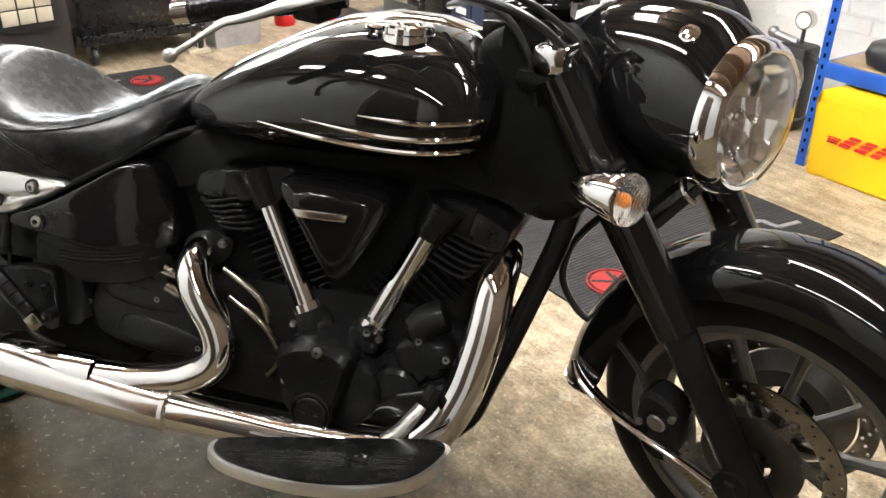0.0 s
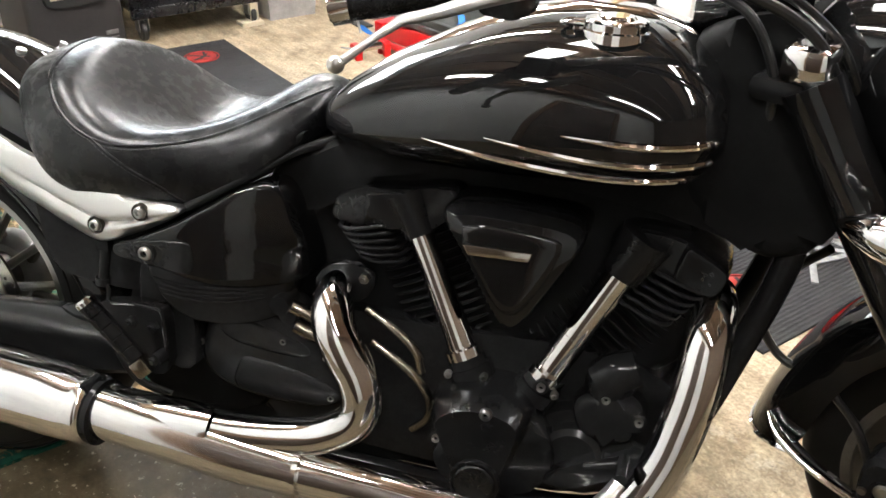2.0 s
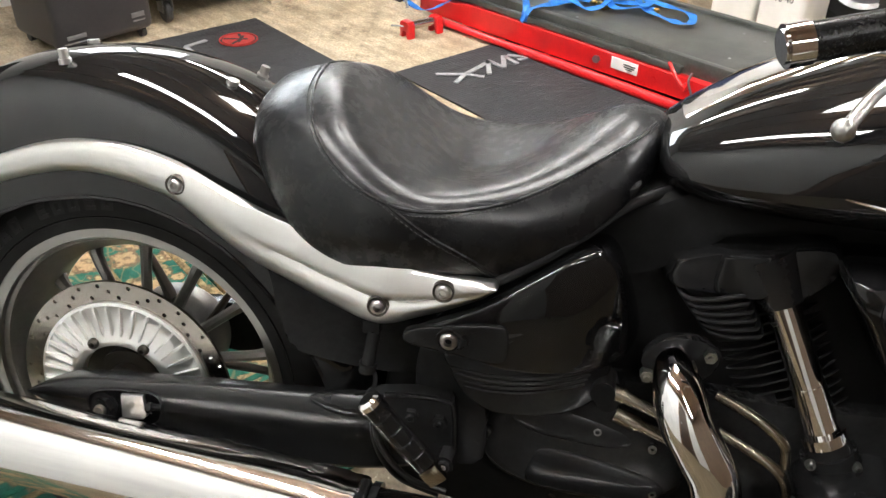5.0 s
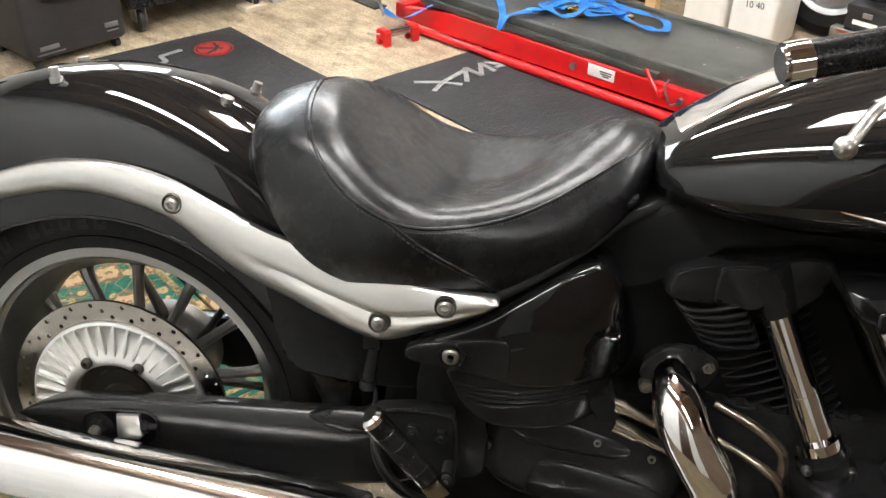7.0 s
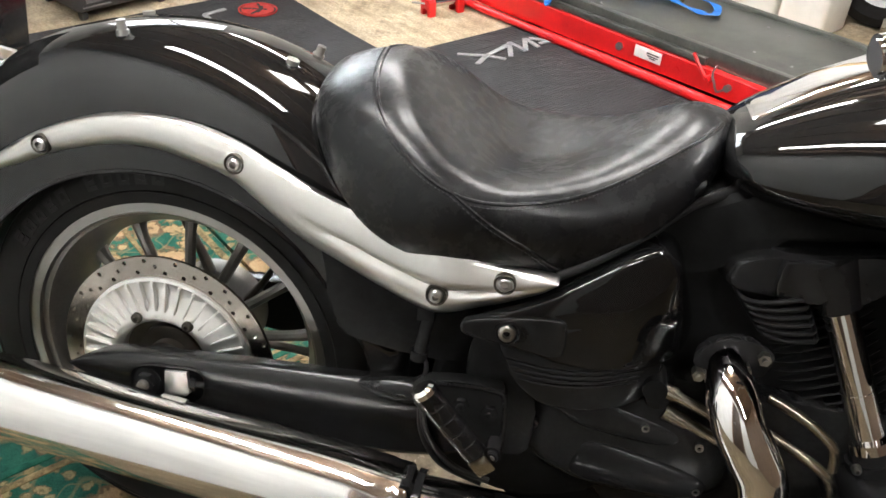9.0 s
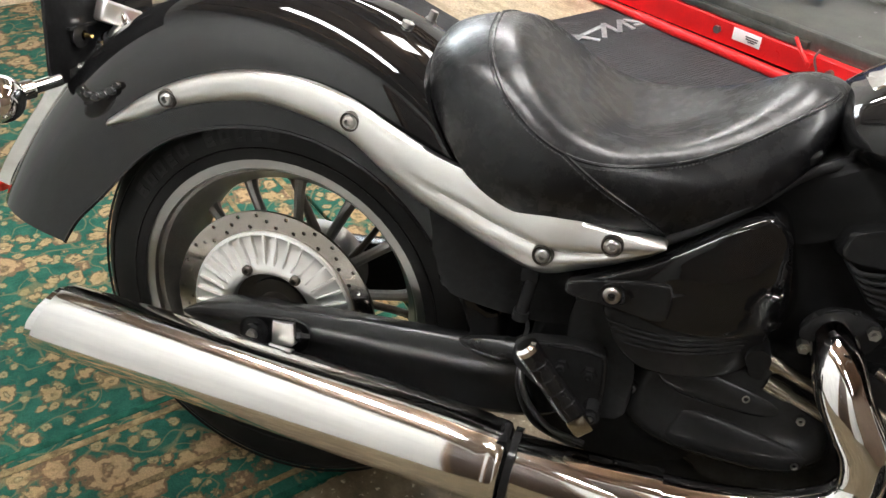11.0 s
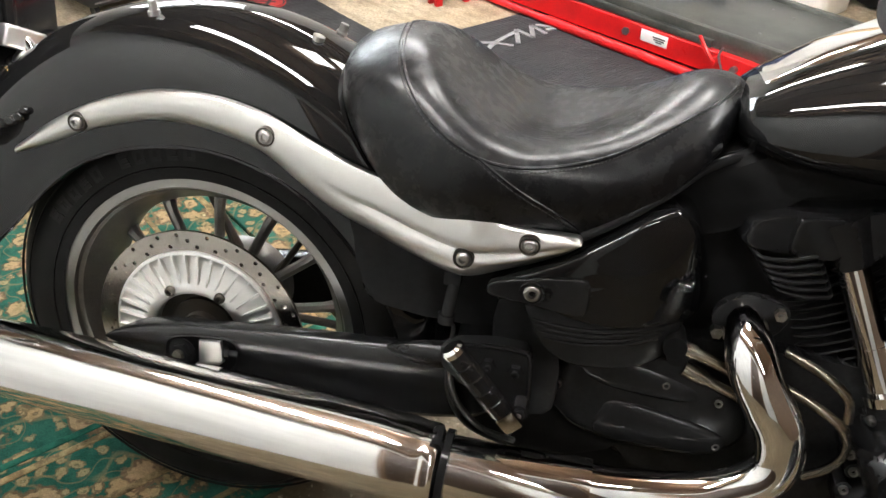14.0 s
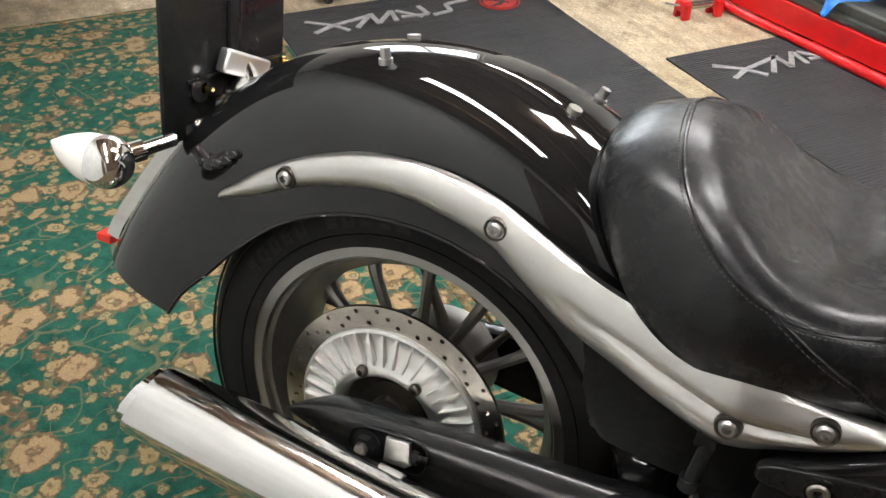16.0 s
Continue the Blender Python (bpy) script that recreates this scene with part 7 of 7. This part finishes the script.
for side in (-1, 1):
    def leg(z, y=side * 0.130):
        return (leg_x(z), y, z)
    fork = part("fork_leg", rod(leg(0.248), leg(0.56), 0.0285, 28), SEMI, bike, "black fork leg", STEER)
    part("fork_cover", rod(leg(0.532), leg(0.90), 0.0350, 40, 0.0375), GLOSS, fork, "gloss black fork cover", STEER)
    part("axle_clamp", join(rod((FA.x, side * 0.10, FA.z), (FA.x, side * 0.165, FA.z), 0.030, 24), rod((FA.x, side * 0.16, FA.z), (FA.x, side * 0.172, FA.z), 0.016, 6)), SEMI, fork, "", STEER)
    caliper = part("caliper", loft([[Vector((FA.x - 0.150 + (x + 0.150) * k * 0.85, y, FA.z + (z - FA.z) * 0.92 * k)) for x, z in smooth_poly([(-0.195, 0.365), (-0.165, 0.385), (-0.115, 0.36), (-0.100, 0.29), (-0.13, 0.235), (-0.175, 0.245), (-0.198, 0.30)], 4)] for k, y in ((0.9, side * 0.062), (1.0, side * 0.075), (1.0, side * 0.112), (0.88, side * 0.120))]), SATIN, fork, "black brake caliper", STEER)
    for z, m in ((0.322, LEVER), (0.287, SEMI)):
        part("piston_cover", revolve([(0.0, side * 0.124), (0.013, side * 0.124), (0.017, side * 0.121), (0.018, side * 0.11)], (FA.x - 0.152, 0, z), 24), m, caliper, "", STEER)
        part("cover_ring", revolve([(0.0195, side * 0.113), (0.0195, side * 0.1235), (0.0225, side * 0.1235), (0.0235, side * 0.113)], (FA.x - 0.152, 0, z), 24), SEMI, caliper, "", STEER)
    for dx, z in ((0.182, 0.312), (0.125, 0.345), (0.125, 0.262)):
        part("pad_pin", rod((FA.x - dx, side * 0.10, z), (FA.x - dx, side * 0.125, z), 0.0065, 8), BOLT, caliper, "", STEER)
    part("brake_pad", join(*[plate(smooth_poly([(FA.x - 0.128 + 0.010 * q, FA.z + 0.040), (FA.x - 0.118 + 0.010 * q, FA.z + 0.042), (FA.x - 0.108 + 0.010 * q, FA.z - 0.045), (FA.x - 0.120 + 0.010 * q, FA.z - 0.048)], 3), side * 0.086 - 0.003, side * 0.094 + 0.003, 0.001) for q in (0, 2)]), CAST, caliper, "worn grey brake pad", STEER)
    part("axle", rod((FA.x, -0.13, FA.z), (FA.x, 0.13, FA.z), 0.012, 12), STEEL, fork, "", STEER)
for z, name in ((0.885, "upper_yoke"), (0.690, "lower_yoke")):
    x = leg_x(z) - 0.03
    part(name, box(x + (0.0 if z < 0.8 else -0.05), x + 0.055, -0.150, 0.150, z - 0.018, z + 0.018, 0.014), SEMI, bike, "black fork yoke", STEER)

# black block added to close the view between the fork legs
part("fork_filler", loft([[Vector((leg_x(z) - 0.055, -w, z)), Vector((leg_x(z) - 0.055, w, z)), Vector((leg_x(z) + 0.02, w, z)), Vector((leg_x(z) + 0.02, -w, z))] for z, w in ((0.672, 0.09), (0.72, 0.12), (0.86, 0.12), (0.93, 0.10))]), VOID, bike, "black filler between the fork legs", STEER, sharp=40)

# headlamp shell, ring, bowl and lens
def catmull_rings(rings, n):
    """Smooth rings between given rings of equal count."""
    flat = catmull([tuple(c for v in ring for c in v) for ring in rings], n)
    return [[Vector(row[k:k + 3]) for k in range(0, len(row), 3)] for row in flat]


LAMP = STEER @ Matrix.Translation((1.595, -0.006, 0.846)) @ Matrix.Rotation(radians(-9), 4, "Z") @ Matrix.Diagonal((1, 0.92, 0.92, 1)) @ Matrix.Translation((-1.572, 0, -0.842))
NZ = 0.842
shell = []
for x, r, top in ((1.305, 0.020, 0.040), (1.325, 0.062, 0.092), (1.36, 0.092, 0.130), (1.42, 0.110, 0.152), (1.50, 0.117, 0.160), (1.560, 0.119, 0.154), (1.590, 0.120, 0.138), (1.606, 0.1215, 0.1255)):
    shell.append([Vector((x, r * math.cos(a), NZ + (top if math.sin(a) > 0 else r * 1.03) * math.sin(a))) for a in (2 * math.pi * k / 64 for k in range(64))])
shell_bm = loft(catmull_rings(shell, 3), True, False)
bmesh.ops.recalc_face_normals(shell_bm, faces=shell_bm.faces[:])
SHELL_TREE = BVHTree.FromBMesh(shell_bm)
lamp = part("headlamp", shell_bm, SIDEGLOSS, bike, "bullet headlamp in a gloss black shell with a chrome ring", LAMP, sharp=60)
part("chrome_ring", revolve([(0.1215, 1.604), (0.1250, 1.607), (0.1252, 1.617), (0.119, 1.634), (0.110, 1.642), (0.105, 1.640), (0.108, 1.62), (0.115, 1.606)], (0, 0, NZ), 64, "x", closed=True), CHROME, lamp, "broad chrome headlamp ring", LAMP)
bowl = []
for k in range(9):
    f = k / 8
    bowl.append((0.022 + 0.086 * f, 1.548 + 0.078 * f ** 2))
bm = revolve(bowl[::2], (0, 0, NZ), 18, "x")
part("reflector", bm, FACET, lamp, "faceted reflector bowl", LAMP, smooth=False)
part("bulb_shield", join(ball((1.60, 0, NZ), 0.014, (1.3, 1, 1))), CHROME, lamp, "", LAMP)
lens_prof = [(0.0, 1.662)] + [(0.107 * math.sin(radians(9 * k)), 1.634 + 0.028 * math.cos(radians(9 * k))) for k in range(1, 11)]
inner = [(r * 0.97, h - 0.004) for r, h in reversed(lens_prof)]
lens = part("lens", revolve(lens_prof + inner, (0, 0, NZ), 48, "x"), CLEAR, lamp, "clear domed lens", LAMP)
lens.visible_shadow = False
ep, en, *_ = SHELL_TREE.ray_cast(Vector((1.553, -0.062, 1.3)), Vector((0, 0, -1)))
part("emblem", revolve([(0.0, 0.003), (0.005, 0.003), (0.008, 0.0015), (0.011, 0.0015), (0.0125, 0.004), (0.015, 0.003), (0.0165, -0.004)], (0, 0, 0), 28, "z"), CHROME, lamp, "round chrome emblem", LAMP @ Matrix.Translation(ep) @ Vector((0, 0, 1)).rotation_difference(en).to_matrix().to_4x4())
part("bracket_hook", tube([(1.57, -0.07, 0.745), (1.585, -0.085, 0.728), (1.60, -0.08, 0.715)], 0.006, 10, 5), WORN_CHROME, lamp, "", LAMP)

# front indicators
for side in (-1, 1):
    ind = part("indicator", tube([(1.495, side * 0.235, 0.795), (1.515, side * 0.250, 0.803), (1.545, side * 0.259, 0.808), (1.580, side * 0.261, 0.809), (1.592, side * 0.261, 0.809)], [0.003, 0.014, 0.025, 0.033, 0.034], 28, 6), CHROME, bike, "chrome bullet indicator with clear lens", STEER)
    part("lens_rim", revolve([(0.0335, 1.590), (0.0365, 1.592), (0.0365, 1.600), (0.034, 1.602)], (0, side * 0.261, 0.809), 32, "x"), CLEAR, ind, "", STEER)
    dome = part("lens", revolve([(0.0, 1.622)] + [(0.0355 * math.sin(radians(4.5 * k)), 1.600 + 0.022 * math.cos(radians(4.5 * k)) + (0.0011 if k % 2 else -0.0003)) for k in range(1, 21)], (0, side * 0.261, 0.809), 32, "x"), FROST, ind, "clear ribbed indicator lens", STEER)
    dome.visible_shadow = False
    part("bulb", ball((1.595, side * 0.261, 0.807), 0.0066, (0.9, 1, 1.2)), AMBER, ind, "amber bulb", STEER)
    part("backing", revolve([(0.0, 1.580), (0.012, 1.582), (0.024, 1.588), (0.033, 1.597)], (0, side * 0.261, 0.809), 24, "x"), WORN_CHROME, ind, "", STEER)
    part("stem", rod((1.53, side * 0.16, 0.80), (1.545, side * 0.25, 0.808), 0.009, 12), CHROME, ind, "", STEER)

# handlebar, grip, lever
for side in (-1, 1):
    def hb(*pts, s=side):
        return [(x, y * -s, z) for x, y, z in pts]
    bar = part("handlebar", tube(hb((1.320, -0.02, 0.985), (1.315, -0.08, 0.998), (1.275, -0.165, 1.018), (1.215, -0.245, 1.032), (1.130, -0.318, 1.030), (0.960, -0.458, 1.008)), 0.0127, 16, 8), CHROME, bike, "chrome pulled-back handlebar", STEER)
    g0, g1 = hb((0.960, -0.458, 1.008), (1.072, -0.366, 1.023))
    grip = part("grip", rod(g0, g1, 0.0185, 24), GRIPRUB, bar, "black rubber grip", STEER)
    gd = (Vector(g1) - Vector(g0)).normalized()
    part("bar_end", join(rod(Vector(g0) - gd * 0.004, Vector(g0) + gd * 0.018, 0.0205, 28), rod(Vector(g0) - gd * 0.007, Vector(g0) - gd * 0.003, 0.016, 24)), CHROME, bar, "chrome bar end", STEER)
    h0, h1 = hb((1.070, -0.367, 1.023), (1.150, -0.301, 1.031))
    part("switch_housing", rod(h0, h1, 0.0265, 24), SATIN, bar, "black switch housing", STEER)
    q = hb((1.115, -0.330, 1.027))[0]
    part("switch_box", box(q[0] - 0.03, q[0] + 0.03, q[1] - 0.028, q[1] + 0.028, q[2] - 0.038, q[2] + 0.026, 0.012), SATIN, bar, "", STEER)
    lev = part("lever", tube(hb((1.037, -0.530, 0.980), (1.045, -0.487, 0.994), (1.057, -0.470, 1.004), (1.066, -0.455, 1.011), (1.080, -0.438, 1.013), (1.105, -0.424, 1.020), (1.135, -0.400, 1.030), (1.165, -0.365, 1.036), (1.19, -0.335, 1.038)), [0.0065, 0.006, 0.0068, 0.008, 0.0088, 0.010, 0.0125, 0.0135, 0.010], 14, 8, flat=0.7), LEVER, bar, "dull aluminium lever with a ball end", STEER)
    part("ball_end", ball(hb((1.036, -0.533, 0.980))[0], 0.0100), LEVER, lev, "", STEER)
    q = hb((1.225, -0.265, 1.050))[0]
    part("reservoir", box(q[0] - 0.04, q[0] + 0.035, q[1] - 0.03, q[1] + 0.03, q[2] - 0.02, q[2] + 0.025, 0.008), SATIN, bar, "black fluid reservoir", STEER)
part("bar_clamp", join(box(1.285, 1.345, -0.06, -0.02, 0.955, 1.005, 0.008), box(1.285, 1.345, 0.02, 0.06, 0.955, 1.005, 0.008)), CHROME, bike, "chrome handlebar clamp", STEER)
part("instrument_panel", loft([[Vector((x, w * math.cos(a), z + 0.03 * math.sin(a))) for a in (2 * math.pi * k / 24 for k in range(24))] for x, w, z in ((1.20, 0.02, 0.925), (1.24, 0.055, 0.935), (1.31, 0.065, 0.955), (1.34, 0.05, 0.96))]), GLOSS, bike, "black instrument pod")
part("fork_top", join(box(1.370, 1.428, -0.158, -0.100, 0.900, 0.948, 0.012), rod((1.400, -0.13, 0.94), (1.395, -0.13, 0.956), 0.016, 6)), CHROME, bike, "angular chrome fork top", STEER)
for pts, r in (([(1.02, -0.235, 0.955), (1.06, -0.22, 0.965), (1.15, -0.20, 0.970), (1.26, -0.185, 0.955), (1.34, -0.16, 0.910), (1.385, -0.12, 0.83), (1.39, -0.08, 0.76)], 0.007), ([(1.04, -0.215, 0.962), (1.15, -0.185, 0.985), (1.27, -0.165, 0.970), (1.36, -0.13, 0.915), (1.41, -0.09, 0.84)], 0.006), ([(1.15, -0.05, 0.945), (1.20, -0.10, 0.955), (1.26, -0.13, 0.935), (1.30, -0.12, 0.87), (1.31, -0.09, 0.80)], 0.006)):
    part("control_cable", tube(pts, r, 10, 8), HOSE, bike, "black control cable")
part("brake_hose", tube([(1.445, -0.06, 0.645), (1.405, -0.052, 0.595), (1.376, -0.05, 0.545), (1.367, -0.05, 0.479), (1.404, -0.05, 0.427), (1.470, -0.055, 0.415), (1.531, -0.06, 0.368), (1.565, -0.075, 0.318)], 0.0068, 10, 8), HOSE, bike, "black front brake hose", STEER)

# tail: plate carrier, lamp, indicators
tail = part("plate_carrier", box(-0.365, -0.358, -0.088, 0.176, 0.612, 0.850, 0.003), SEMI, bike, "black number plate carrier seen from behind")
part("carrier_rib", join(box(-0.359, -0.350, 0.040, 0.066, 0.69, 0.79, 0.004), box(-0.359, -0.352, -0.045, 0.165, 0.690, 0.696, 0.002), rod((-0.358, -0.022, 0.680), (-0.352, -0.022, 0.680), 0.018, 20)), SEMI, tail)
for y, z in ((-0.014, 0.680), (0.172, 0.680)):
    part("brass_bolt", join(rod((-0.360, y, z), (-0.338, y, z), 0.0035, 10), rod((-0.358, y, z), (-0.352, y, z), 0.008, 6)), BRASS, tail, "brass bolt")
part("tail_lamp", loft([[Vector((x, 0.035 + w * math.cos(a), z + h * math.sin(a))) for a in (2 * math.pi * k / 28 for k in range(28))] for x, w, z, h in ((-0.255, 0.008, 0.682, 0.006), (-0.275, 0.034, 0.678, 0.016), (-0.305, 0.046, 0.668, 0.024), (-0.335, 0.048, 0.660, 0.028), (-0.340, 0.044, 0.659, 0.026))]), CHROME, bike, "chrome tail lamp")
lamp_axis = Vector((0.010, 0.076, -0.029)).normalized()
part("plate_lamp", join(box(-0.010, 0.010, -0.017, 0.017, -0.004, 0.084, 0.005, 3), box(-0.007, 0.007, -0.011, 0.011, 0.030, 0.070, 0.004)), CARRIER, tail, "bright chromed plate lamp", Matrix.Translation((-0.340, 0.012, 0.716)) @ lamp_axis.to_track_quat("Z", "Y").to_matrix().to_4x4())
part("lamp_neck", rod((-0.335, 0.05, 0.704), (-0.315, 0.055, 0.668), 0.011, 16), CHROME, tail)
part("lamp_bracket", join(box(-0.345, -0.325, 0.055, 0.115, 0.640, 0.664, 0.005), box(-0.338, -0.315, 0.105, 0.165, 0.660, 0.680, 0.004)), CHROME, tail, "chrome lamp bracket")
part("fender_plate", loft([[Vector((r * math.cos(radians(g)), y, 0.32 + r * math.sin(radians(g)))) for y, r in ((-0.046, q - 0.022), (-0.046, q), (-0.042, q + 0.003), (0.08, q + 0.003), (0.084, q), (0.084, q - 0.022))] for g, q in catmull([(137, 0.470), (144, 0.486), (150, 0.489), (158, 0.502), (166, 0.522), (169, 0.528)], 3)]), WORN_CHROME, tail, "bright tail bracket")
for side in (-1, 1):
    ind = part("rear_indicator", ball((-0.372, side * 0.176, 0.616), 0.034, (1.0, 1, 1), 28), CHROME, bike, "chrome rear indicator on a stalk")
    part("stalk", join(rod((-0.345, side * 0.085, 0.628), (-0.366, side * 0.15, 0.619), 0.0095, 14), rod((-0.358, side * 0.128, 0.622), (-0.367, side * 0.15, 0.619), 0.014, 14)), CHROME, ind)
    part("lens", tube([(-0.382, side * 0.177, 0.616), (-0.405, side * 0.178, 0.617), (-0.435, side * 0.180, 0.620), (-0.458, side * 0.181, 0.623)], [0.0325, 0.030, 0.018, 0.003], 28, 5), LENS_WHITE, ind, "milky white pointed lens")
part("reflector", box(-0.548, -0.520, -0.040, -0.014, 0.397, 0.411, 0.003), REDLENS, rear_fender, "small red reflector")

# bricks of the far wall
brick_bm = box(-0.1075, 0.1075, -0.003, 0.004, -0.0325, 0.0325, 0.003, 1)
first = None
for row in range(5, 14):
    for col in range(9):
        x = -0.55 + col * 0.225 + (0.1125 if row % 2 else 0)
        if first is None:
            first = part("brick", brick_bm, MASONRY, wall_back)
            ob = first
        else:
            ob = new("brick", first.data)
            ob.parent = wall_back
        ob.matrix_basis = pose(x, V1 + 0.001 * math.sin(row * 7 + col * 3), 0.04 + row * 0.075)
